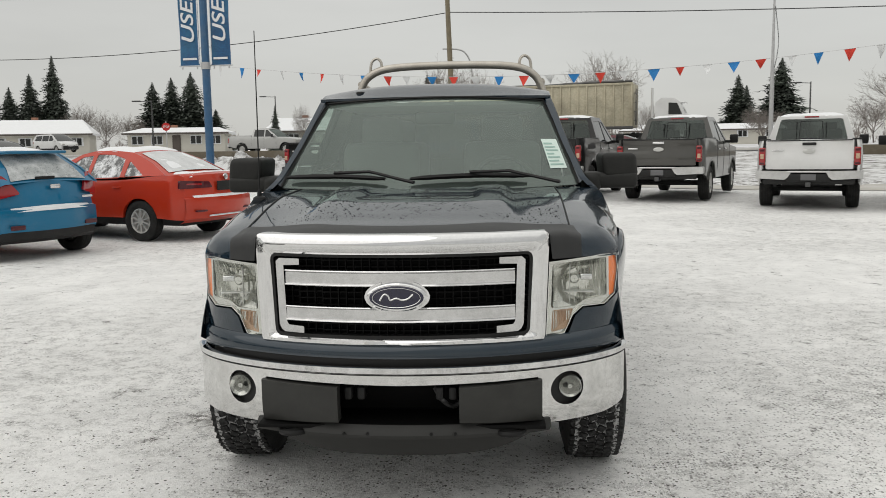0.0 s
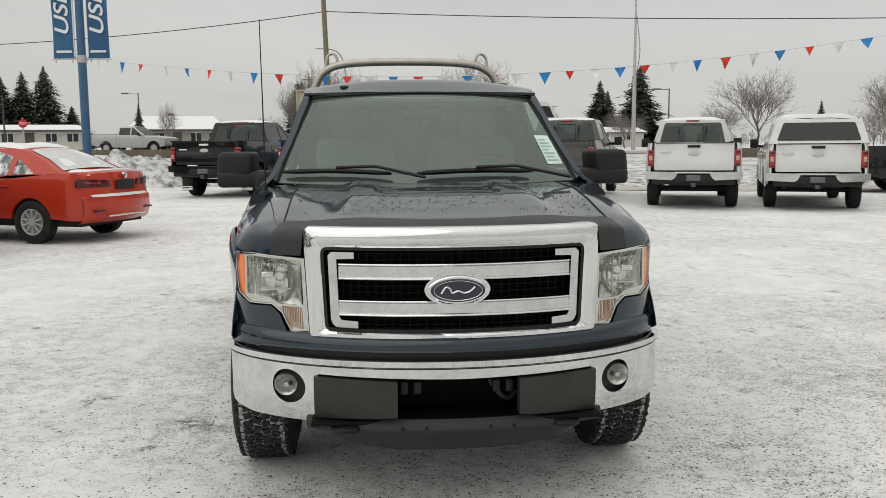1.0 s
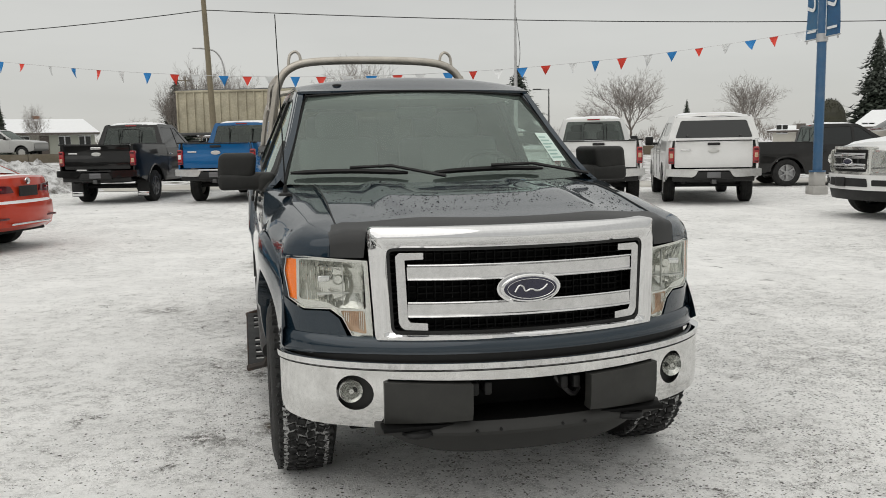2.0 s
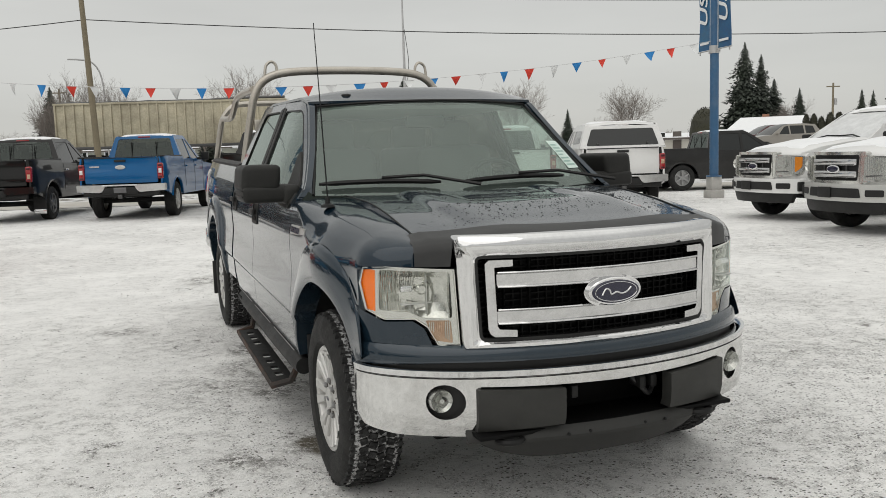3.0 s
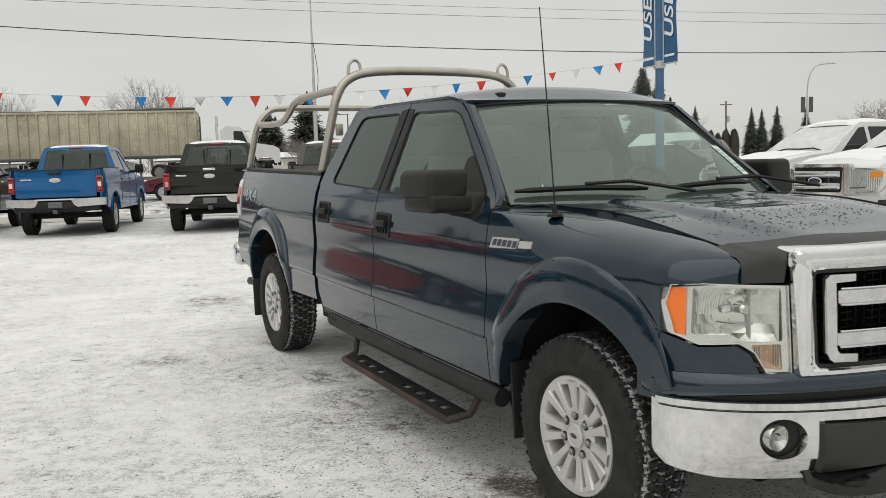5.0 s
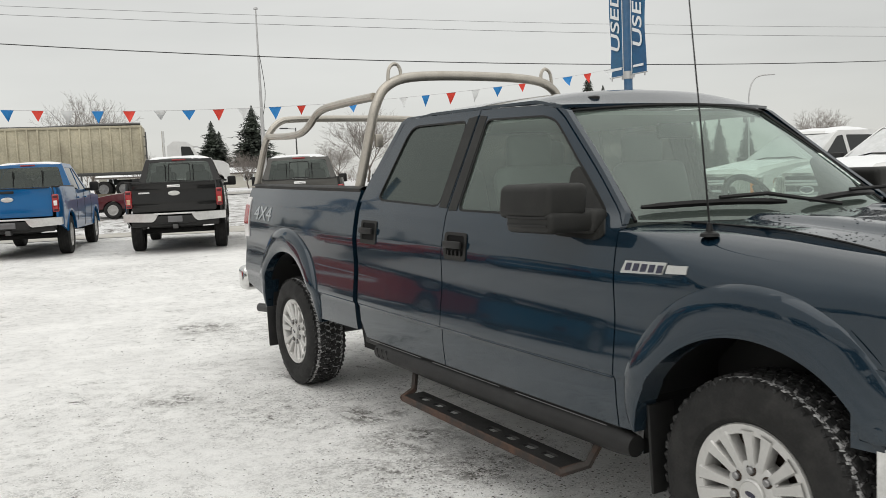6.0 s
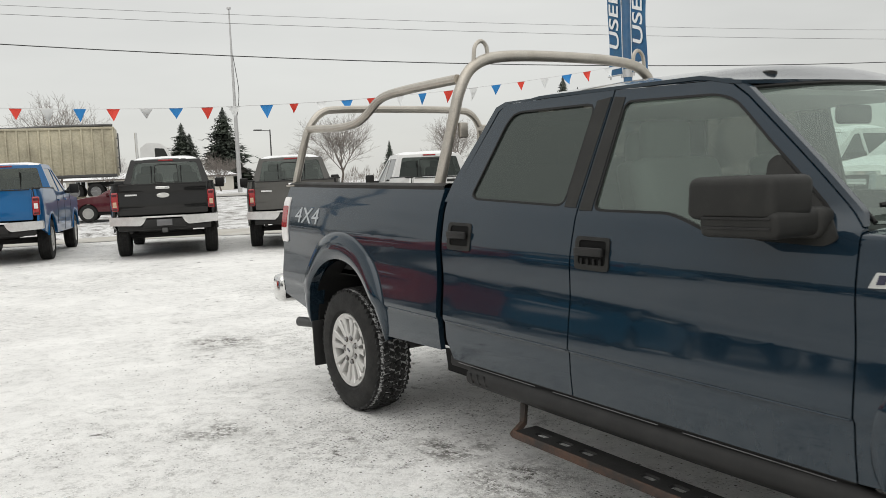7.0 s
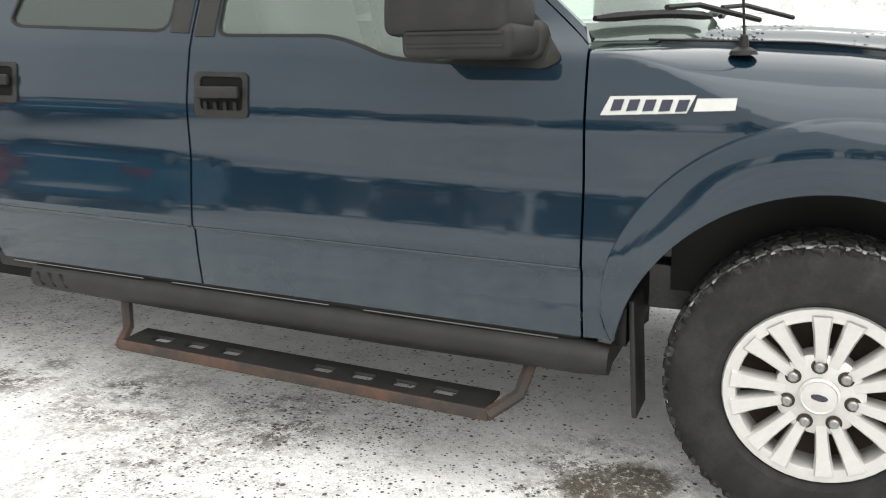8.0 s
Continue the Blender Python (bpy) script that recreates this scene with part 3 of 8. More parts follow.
def inset(loop, d):
    c = Vector((sum(p[0] for p in loop) / len(loop), sum(p[1] for p in loop) / len(loop)))
    m, out = len(loop), []
    for i in range(m):
        a, p, b = Vector(loop[i - 1]), Vector(loop[i]), Vector(loop[(i + 1) % m])
        n1, n2 = (p - a).normalized(), (b - p).normalized()
        nn = Vector((-(n1.y + n2.y), n1.x + n2.x))
        nn = nn.normalized() if nn.length > 1e-6 else Vector((0, 0))
        area = sum(loop[k - 1][0] * loop[k][1] - loop[k][0] * loop[k - 1][1] for k in range(m))
        out.append(tuple(p + nn * d * (1 if area > 0 else -1)))
    return out


WF, WR = rounded(WIN_F, 0.04, 3), rounded(WIN_R, 0.05, 3)
for flip in (False, True):
    fx = mirror_x if flip else (lambda q: q)
    d_in = (0.03, 0, 0)
    tp("front_fender", fx(fender()), M_NAVY)
    tp("front_wheel_arch", fx(arch_flare(0.0, 0.365, 0.515, 0.175, 10, 153)), M_NAVY)
    tp("wheel_housing", fx(house_liner(0.0, 0.37)), M_RUBBER_SEAL)
    tp("wheel_housing", fx(house_liner(3.95, 0.40)), M_RUBBER_SEAL)
    for nm, out, win, gl in (("front_door", DOOR_F, WF, M_SIDE_GLASS), ("rear_door", DOOR_R, WR, M_DARK_GLASS)):
        door = tp(nm, fx(panel(out, [win], on_side, 0.08, 0.02, d_in)), M_NAVY)
        tp("window_seal", fx(panel(inset(win, -0.003), [inset(win, 0.006)], proud(0.001), 0.2, 0.06, (0.020, 0, 0))), M_RUBBER_SEAL, door, "black rubber seal")
        tp("window_pane", fx(panel(inset(win, 0.005), [], proud(-0.008), 0.3, 0.08)), gl, door, "tinted pane")
        hy = 1.705 if nm == "front_door" else 2.645
        hz = 1.068 if nm == "front_door" else 1.085
        plate = [(hy - 0.098, hz - 0.068), (hy + 0.098, hz - 0.068), (hy + 0.098, hz + 0.066), (hy - 0.098, hz + 0.066)]
        tp("handle_bezel", fx(panel(rounded(plate, 0.022), [rounded([(hy - 0.08, hz - 0.045), (hy + 0.075, hz - 0.045), (hy + 0.075, hz + 0.052), (hy - 0.08, hz + 0.052)], 0.015)], proud(0.006), 0.1, 0.03, (0.01, 0, 0))), M_GREY_PLASTIC, door, "dark grey plastic bezel")
        # flat near-black sheet stands in for the dark handle recess
        tp("handle_cup", fx(panel(rounded([(hy - 0.085, hz - 0.05), (hy + 0.08, hz - 0.05), (hy + 0.08, hz + 0.057), (hy - 0.085, hz + 0.057)], 0.015), [], proud(0.0015), 0.1, 0.03)), M_VOID, door)
        hb = box(B(), (-side_x(hy, hz) - 0.022, hy, hz + 0.008 + rake(hy)), (0.018, 0.16, 0.036), 0.008)
        tp("door_handle", fx(hb), M_BLACK_PLASTIC, door, "black pull handle")
        for k in range(4 if nm == "front_door" else 0):
            kb = box(B(), (-side_x(hy, hz) - 0.009, hy + 0.055 - 0.036 * k, hz - 0.034 + rake(hy)), (0.008, 0.014, 0.026), 0.003)
            tp("keypad_button", fx(kb), M_RUBBER_SEAL, door)
    for ya, yb in ((0.602, 1.842), (1.864, 2.780), (2.868, 3.36)):
        tp("crease_line", fx(sweep(B(), [proud(-0.001)(ya + (yb - ya) * k / 12, 0.650) for k in range(13)], 0.0042, 6)), M_NAVY)
    # dark pillar cover between the windows
    tp("pillar_cover", fx(panel([(1.742, 1.236), (1.816, 1.236), (1.790, 1.700), (1.726, 1.692)], [], proud(0.003), 0.1, 0.06, (0.01, 0, 0))), M_GREY_PLASTIC)
    tp("pillar_cover", fx(panel([(1.838, 1.246), (1.910, 1.248), (1.890, 1.690), (1.810, 1.700)], [], proud(0.003), 0.1, 0.06, (0.01, 0, 0))), M_GREY_PLASTIC)
    # mirror sail and towing mirror
    mirror = tp("side_mirror", fx(panel(rounded([(0.655, 1.185), (0.70, 1.160), (0.955, 1.165), (0.985, 1.42), (0.955, 1.445), (0.70, 1.235)], 0.02), [], proud(0.008), 0.1, 0.05, (0.02, 0, 0))), M_GREY_PLASTIC, None, "large black towing mirror")
    head = B()
    box(head, (-1.034, 0.880, 1.318), (0.190, 0.325, 0.135), 0.030, seg=4)
    for v in head.verts:
        v.co.y += 0.10 * (abs(v.co.x) - 1.0)
        v.co.x += 0.10 * (v.co.z - 1.30)
    tp("mirror_head", fx(head), M_GREY_PLASTIC, mirror)
    arm = B()
    box(arm, (-0.990, 0.860, 1.238), (0.275, 0.290, 0.085), 0.024, seg=3)
    tp("mirror_arm", fx(arm), M_GREY_PLASTIC, mirror)
    for k in range(2):
        rb = box(B(), (-1.1285, 0.862, 1.228 + 0.030 * k), (0.006, 0.25, 0.008), 0.002)
        tp("mirror_rib", fx(rb), M_BLACK_PLASTIC, mirror)
    ft = box(B(), (-0.885, 0.800, 1.232), (0.10, 0.19, 0.10), 0.03, seg=3)
    tp("mirror_foot", fx(ft), M_GREY_PLASTIC, mirror)
    mg = box(B(), (-1.034, 1.0435, 1.318), (0.14, 0.008, 0.095), 0.002)
    tp("mirror_glass", fx(mg), M_CHROME, mirror, "mirror glass")
    # bed side
    bed_line = [(2.857, SILL + 0.03), (2.857, 1.318), (4.865, 1.318), (4.885, 0.72), (4.88, 0.56), (4.44, 0.47)] + arch(3.95, 0.36, 0.53, 10, 168)[0:] + [(3.43, 0.47)]
    bed = tp("bed_side", fx(panel(bed_line, [], on_side, 0.08, 0.02, d_in)), M_NAVY)
    tp("rear_wheel_arch", fx(arch_flare(3.95, 0.36, 0.515, 0.17, 5, 172)), M_NAVY)
    rail = B()
    grid(rail, lambda u, v: (lambda y, k: (-side_x(y, 1.318) + k[0], y, 1.318 + rake(y) + k[1]))(2.86 + 2.01 * u, [(-0.004, -0.012), (-0.006, 0.010), (0.02, 0.022), (0.07, 0.022), (0.085, 0.0), (0.085, -0.03)][round(v * 5)]), 20, 5)
    tp("bed_rail_cap", fx(rail), M_BLACK_PLASTIC, None, "black plastic rail cap")
    inner = B()
    box(inner, (-0.76, 3.87, 1.09), (0.02, 1.98, 0.56))
    tp("bed_inner_wall", fx(inner), M_BED)
    # tail lamp
    lamp = tp("tail_light", fx(panel(rounded([(4.775, 0.93), (4.875, 0.93), (4.872, 1.24), (4.775, 1.24)], 0.02), [], proud(0.008), 0.05, 0.05, (0.03, 0, 0))), M_WHITE_LENS, None, "clear and red tail lamp")
    tp("red_lens", fx(panel(rounded([(4.785, 1.03), (4.868, 1.03), (4.868, 1.18), (4.785, 1.18)], 0.015), [], proud(0.012), 0.05, 0.05, (0.01, 0, 0))), M_RED_LENS, lamp)
    # body crease trim under the doors and sill
    sill = box(B(), (-0.86, 1.70, 0.44), (0.10, 2.20, 0.06), 0.015)
    for v in sill.verts:
        v.co.z += rake(v.co.y)
    tp("rocker_panel", fx(sill), M_RUBBER_SEAL)
    seam = B()
    for k in range(3):
        y0, y1 = 0.66 + 0.72 * k, 0.66 + 0.72 * k + 0.60
        grid(seam, lambda u, v: (-0.927 + 0.004 * v, y0 + (y1 - y0) * u, 0.4425 + 0.002 * v + 0.0211 * (y0 + (y1 - y0) * u - 0.6)), 6, 1)
    tp("sill_strip", fx(seam), M_LUG, None, "thin bright strip along the sill")
    # running board: tube, step and brackets
    board = B()
    sweep(board, [(-0.905, y, z + 0.0) for y, z in ((0.52, 0.392), (0.60, 0.395), (1.2, 0.402), (2.0, 0.420), (2.60, 0.436))], [0.042, 0.05, 0.05, 0.05, 0.046], 12)
    sb = tp("side_step", fx(board), M_BLACK_PLASTIC, None, "black tube side step with a rusty drop tread")
    for k in range(3):
        nt = box(B(), (-0.9475, 2.56 - 0.055 * k, 0.437), (0.008, 0.016, 0.050), 0.003, None)
        for v in nt.verts:
            v.co.y += 0.5 * (v.co.z - 0.437)
        tp("tube_slot", fx(nt), M_RUBBER_SEAL, sb)
    hole = [rounded([(y, -0.022), (y + 0.075, -0.022), (y + 0.075, 0.022), (y, 0.022)], 0.012) for y in (0.95, 1.08, 1.22, 1.36, 1.70, 1.84, 1.98)]
    tr = panel([(0.84, -0.062), (2.14, -0.062), (2.14, 0.062), (0.84, 0.062)], hole, lambda a, b: (-0.955 + b, a, 0.246 + 0.036 * (a - 0.84) / 1.3), 0.2, 0.05, (0, 0, -0.012))
    tp("step_tread", fx(tr), M_BLACK_PLASTIC, sb, "black tread with oblong holes")
    fr = B()
    box(fr, (-1.020, 1.49, 0.0), (0.008, 1.32, 0.036), 0.002)
    for v in fr.verts:
        v.co.z += 0.230 + 0.028 * (v.co.y - 0.83)
    sweep(fr, [(-1.02, 0.835, 0.229), (-0.93, 0.77, 0.262), (-0.88, 0.74, 0.37)], 0.019, 6)
    sweep(fr, [(-1.02, 2.145, 0.266), (-0.92, 2.20, 0.285), (-0.89, 2.22, 0.40)], 0.019, 6)
    tp("step_frame", fx(fr), M_RUST, sb, "rusty tube frame")
    # mud flaps
    for yy, z0, z1 in ((0.470, 0.225, 0.56), (4.40, 0.20, 0.50)):
        fp = box(B(), (-0.83 if yy < 1 else -0.845, yy, (z0 + z1) / 2), (0.13 if yy < 1 else 0.20, 0.016, z1 - z0), 0.006)
        for v in fp.verts:
            v.co.y += -0.05 * (z1 - v.co.z)
        tp("mud_flap", fx(fp), M_BLACK_PLASTIC)
    # 4x4 decal letters
    cu = bpy.data.curves.new("decal", "FONT")
    cu.body, cu.size, cu.extrude, cu.align_x, cu.align_y = "4X4", 0.185, 0.002, "CENTER", "CENTER"
    cu.shear = 0.15
    tmp = new("decal_curve", cu)
    dep = bpy.context.evaluated_depsgraph_get()
    me = bpy.data.meshes.new_from_object(tmp.evaluated_get(dep))
    bpy.data.objects.remove(tmp)
    bm = B()
    bm.from_mesh(me)
    for v in bm.verts:
        a, b = v.co.x * 1.25, v.co.y * 0.80
        y = 4.465 - a if not flip else 4.465 + a
        z = 1.118 + b
        px = side_x(y, z) + 0.003 + v.co.z
        v.co = (-px if not flip else px, y, z + rake(y))
    tp("lettering", bm, M_DECAL, bed, "pale grey 4X4 decal", 0)
    # fender badge: plain chrome plates
    bg = tp("fender_badge", fx(panel([(0.553, 1.050), (0.345, 1.058), (0.325, 1.100), (0.530, 1.096)], [], proud(0.006), 0.05, 0.02, (0.01, 0, 0))), M_BEZEL, None, "chrome model badge with dark bars")
    for k in range(5):
        y0 = 0.528 - 0.039 * k
        tp("badge_bar", fx(panel([(y0, 1.061), (y0 - 0.026, 1.063), (y0 - 0.034, 1.090), (y0 - 0.008, 1.089)], [], proud(0.009), 0.05, 0.02, (0.003, 0, 0))), M_OVAL, bg)
    tp("badge_tail", fx(panel([(0.330, 1.062), (0.235, 1.066), (0.232, 1.094), (0.322, 1.092)], [], proud(0.005), 0.05, 0.02, (0.01, 0, 0))), M_BEZEL, bg)
    # headlight: lens over reflector bowl, amber end, turn lamp
    hl = [(-0.571, 0.992), (-0.79, 1.003), (-0.855, 0.997), (-0.865, 0.935), (-0.850, 0.832), (-0.80, 0.800), (-0.705, 0.805), (-0.665, 0.775), (-0.632, 0.708), (-0.557, 0.696)]
    unit = tp("headlight", fx(panel(hl, [], on_face(-0.055), 0.05, 0.05, (0, 0.03, 0))), M_REFLECTOR, None, "clear-lens headlight with amber corner")
    tp("lamp_rim", fx(panel(hl, [inset(hl, 0.003)], on_face(0.005), 0.05, 0.05, (0, 0.05, 0))), M_LAMP_BEZEL, unit, "satin chrome rim")
    main_hole = rounded([(-0.584, 0.982), (-0.808, 0.989), (-0.812, 0.834), (-0.716, 0.830), (-0.676, 0.808), (-0.578, 0.808)], 0.012, 3)
    amber_hole = [(-0.819, 0.987), (-0.8525, 0.991), (-0.8600, 0.935), (-0.8465, 0.836), (-0.822, 0.828)]
    turn_hole = rounded([(-0.584, 0.800), (-0.668, 0.800), (-0.638, 0.724), (-0.578, 0.714)], 0.008, 3)
    tp("lamp_bezel", fx(panel(inset(hl, 0.002), [main_hole, amber_hole, turn_hole], on_face(-0.006), 0.03, 0.05, (0, 0.012, 0))), M_LAMP_BEZEL, unit, "silver inner bezel")
    fac = random.Random(11)
    jit = [[fac.uniform(-1, 1) for j in range(17)] for i in range(33)]
    bowl = B()
    grid(bowl, lambda u, v: (-0.585 - 0.235 * u, face_y(-0.585 - 0.235 * u) + 0.012 + (0.045 if u > 0.45 else 0.062) * (math.sin(math.pi * u) * math.sin(math.pi * v)) ** 0.6 + (0.0048 * (round(u * 64) % 2) + 0.0022 * jit[round(u * 32)][round(v * 6)]) * ease((u - 0.34) / 0.2), 0.80 + 0.19 * v), 64, 6)
    tp("reflector_bowl", fx(bowl), M_BOWL, unit, "faceted silver reflector", 0)
    bulb = B()
    lathe(bulb, [(-0.014, 0.001), (-0.014, 0.015), (-0.004, 0.021), (0.0, 0.016), (0.04, 0.018)], 14, "y", (-0.672, face_y(-0.672) + 0.03, 0.915))
    tp("bulb_shield", fx(bulb), M_REFLECTOR, unit)
    cover = box(B(), (-0.722, face_y(-0.722) + 0.022, 0.918), (0.050, 0.030, 0.026), 0.008)
    tp("bulb_cover", fx(cover), M_CHROME, unit)
    fin = box(B(), (-0.690, face_y(-0.690) + 0.030, 0.862), (0.120, 0.030, 0.006), 0.002)
    tp("reflector_fin", fx(fin), M_BEZEL, unit)
    tp("reflector_edge", fx(box(B(), (-0.655, face_y(-0.655) + 0.034, 0.895), (0.003, 0.016, 0.150), 0.001)), M_BEZEL, unit)
    tp("amber_corner", fx(panel(inset(amber_hole, -0.003), [], on_face(-0.010), 0.02, 0.05, (0, 0.02, 0))), M_AMBER, unit, "amber side marker")
    tl = inset(turn_hole, -0.003)
    tp("turn_lamp", fx(panel(tl, [], on_face(-0.012), 0.05, 0.05, (0, 0.02, 0))), M_PEACH, unit, "pale amber turn lamp")
    for k in range(11):
        xk = -0.588 - 0.0066 * k
        tp("lens_rib", fx(box(B(), (xk, face_y(xk) + 0.011, 0.760 + 0.0018 * k), (0.0026, 0.006, 0.072 - 0.0042 * k))), M_BOWL if k < 3 or k > 7 else M_PEACH, unit)
    tp("headlight_lens", fx(panel(inset(hl, 0.004), [], on_face(0.004), 0.03, 0.05)), M_LENS, unit, "clear lens")
    # black sheet added below the sill to paint the shaded gap there
    tp("sill_gap_shade", fx(panel([(0.56, 0.37), (2.86, 0.37), (2.86, 0.49), (0.56, 0.49)], [], proud(-0.03), 0.1, 0.05, (0.01, 0, 0))), M_VOID)
    # black sheet added between cab and bed, painting the shade of the gap
    tp("bed_gap_shade", fx(panel([(2.80, 0.50), (2.90, 0.50), (2.90, 1.26), (2.80, 1.26)], [], proud(-0.045), 0.05, 0.05, (0.01, 0, 0))), M_VOID)
    # fog lamp
    fog = B()
    lathe(fog, [(-0.006, 0.001), (-0.006, 0.009), (0.016, 0.012), (0.020, 0.014), (0.012, 0.024), (0.002, 0.034), (-0.002, 0.038), (-0.006, 0.042), (0.0, 0.045), (0.03, 0.046)], 24, "y", (-0.648, face_y(-0.648) - 0.075, 0.512))
    fo = tp("fog_lamp", fx(fog), M_FOG, None, "round clear fog lamp")
    fl2 = B()
    lathe(fl2, [(-0.018, 0.001), (-0.016, 0.022), (-0.007, 0.040)], 24, "y", (-0.648, face_y(-0.648) - 0.075, 0.512))
    tp("lens", fx(fl2), M_LENS, fo)

# roof, pillars, windshield, back of the cab
bm = B()


def roof_pt(u, v):
    x = -0.684 + 1.368 * v
    k = x / 0.684
    y0, y1 = 1.062 + 0.105 * k * k, 2.52 + 0.02 * k * k
    y = y0 + (y1 - y0) * u
    crown = min(0.04 + 0.96 * math.sin(math.pi / 2 * min(1.0, (y - y0) / 0.42)) ** 0.9, 0.18 + 0.82 * math.sin(math.pi * min(1, 0.12 + 0.80 * u)) ** 0.6)
    z = 1.735 - 0.032 * (1 - ease((y - y0) / 0.20)) + 0.064 * (1 - abs(k) ** 2.6) * crown - 0.03 * ease((u - 0.8) / 0.2) + 0.008
    return (x, y, z + rake(y))


grid(bm, roof_pt, 22, 24)
roof = tp("roof", thicken(bm, (0, 0.004, -0.014)), M_NAVY)
ant = lathe(B(), [(-0.01, 0.030), (0.006, 0.029), (0.011, 0.018), (0.012, 0.001)], 20, "z", (-0.45, 1.23, 1.757))
bmesh.ops.scale(ant, verts=ant.verts, vec=(1.0, 1.25, 1.0), space=Matrix.Translation((0.45, -1.23, 0)))
tp("roof_antenna", ant, M_RUBBER_SEAL, roof, "low black roof antenna")
# rear rail of the cab
for flip in (False, True):
    fx = mirror_x if flip else (lambda q: q)
    tp("roof_rail", fx(panel([(0.60, 1.222), (1.13, 1.656), (1.205, 1.704), (1.30, 1.721), (1.752, 1.731), (2.53, 1.724), (2.595, 1.69), (2.75, 1.34), (2.805, 1.25), (2.83, 1.25), (2.80, 1.36), (2.625, 1.712), (2.56, 1.734), (1.75, 1.745), (1.36, 1.740), (1.22, 1.722), (1.135, 1.684), (0.622, 1.262)], [], proud(-0.004), 0.08, 0.03, (0.03, 0, 0))), M_NAVY)

bm = B()


def shield_pt(u, v, d=0.0):
    k = -1 + 2 * u
    a = Vector((0.800 * k, 0.345 + 0.265 * k * k, 1.215 + 0.01 * k * k))
    b = Vector((0.640 * k, 1.060 + 0.11 * k * k, 1.713 - 0.022 * k * k))
    p = a.lerp(b, v)
    return p + Vector((0, -0.45, 0.75)).normalized() * (0.018 * math.sin(math.pi * v) * (1 - 0.5 * k * k) + d)


grid(bm, lambda u, v: shield_pt(u, v), 24, 12)
ws = tp("windshield", bm, M_WINDSHIELD, None, "greenish windshield")
bm = B()
sweep(bm, [shield_pt(0.0, v / 10, 0.004) for v in range(11)] + [shield_pt(u / 16, 1.0, 0.004) for u in range(1, 16)] + [shield_pt(1.0, 1 - v / 10, 0.004) for v in range(11)], 0.008, 6)
tp("windshield_seal", bm, M_RUBBER_SEAL, ws, "black seal")
frit = B()
for u0, u1, v0, v1 in ((0.0, 1.0, 0.0, 0.10), (0.0, 1.0, 0.985, 1.0), (0.0, 0.012, 0.10, 0.985), (0.988, 1.0, 0.10, 0.985)):
    grid(frit, lambda u, v: shield_pt(u0 + (u1 - u0) * u, v0 + (v1 - v0) * v, -0.004), 24 if u1 - u0 > 0.5 else 1, 12 if v1 - v0 > 0.5 else 2)
tp("windshield_border", frit, M_RUBBER_SEAL, ws, "black printed border")
for flip in (False, True):
    fx = mirror_x if flip else (lambda q: q)
    bm = B()
    grid(bm, lambda u, v: Vector(shield_pt(0.0, v, 0.004)).lerp(Vector(proud(-0.004)(0.622 + (1.135 - 0.622) * v, 1.262 + (1.684 - 1.262) * v)), u), 4, 14)
    tp("front_pillar", fx(bm), M_NAVY)
bm = panel([(-0.86, 0.5), (0.86, 0.5), (0.855, 1.30), (0.68, 1.69), (-0.68, 1.69), (-0.855, 1.30)], [rounded([(-0.70, 1.30), (0.70, 1.30), (0.60, 1.62), (-0.60, 1.62)], 0.05)], lambda x, z: (x, 2.82 - 0.5 * max(0.0, z - 1.28), z + 0.04), 0.3, 0.1, (0, -0.03, 0))
back = tp("cab_back", bm, M_NAVY)
tp("rear_window", panel(rounded([(-0.71, 1.29), (0.71, 1.29), (0.61, 1.63), (-0.61, 1.63)], 0.05), [], lambda x, z: (x, 2.81 - 0.5 * max(0.0, z - 1.28), z + 0.04), 0.3, 0.1), M_DARK_GLASS, back, "dark rear window")

# sticker on the windshield, driver's side top corner
bm = B()
grid(bm, lambda u, v: shield_pt(0.922 + 0.060 * u, 0.17 + 0.32 * v, 0.003), 2, 2)
st = tp("sales_sticker", bm, M_PAPER, ws, "pale green paper sticker", 0)
for k in range(7):
    bm = B()
    w = (0.052, 0.040, 0.048, 0.030, 0.050, 0.044, 0.036)[k]
    grid(bm, lambda u, v: shield_pt(0.927 + 0.9 * w * u, 0.20 + 0.038 * k + 0.016 * v, 0.005), 1, 1)
    tp("print_bar", bm, M_INK, st, "", 0)

# wipers
for x0, x1 in ((-0.775, -0.205), (-0.075, 0.545)):
    bm = B()
    pts = [shield_pt((x0 + (x1 - x0) * t + 0.80) / 1.60, 0.062 + 0.02 * math.sin(math.pi * t), 0.03) for t in [i / 8 for i in range(9)]]
    sweep(bm, pts, [0.008] + [0.014] * 7 + [0.008], 6)
    wi = tp("wiper", bm, M_RUBBER_SEAL, None, "black wiper arm and blade")
    bm = B()
    mid = Vector(pts[4]) + Vector((0, -0.005, 0.018))
    sweep(bm, [mid, mid + Vector((0.20, -0.06, 0.006)), mid + Vector((0.44, -0.22, -0.045))], 0.009, 6)
    tp("wiper_arm", bm, M_BLACK_PLASTIC, wi)
# cowl below the windshield
bm = B()
grid(bm, lambda u, v: (-0.80 + 1.6 * u, 0.30 + 0.225 * (-1 + 2 * u) ** 2 + 0.10 * v, 1.196 + 0.012 * v), 20, 3)
tp("cowl", bm, M_BLACK_PLASTIC)

# hood
bm = B()


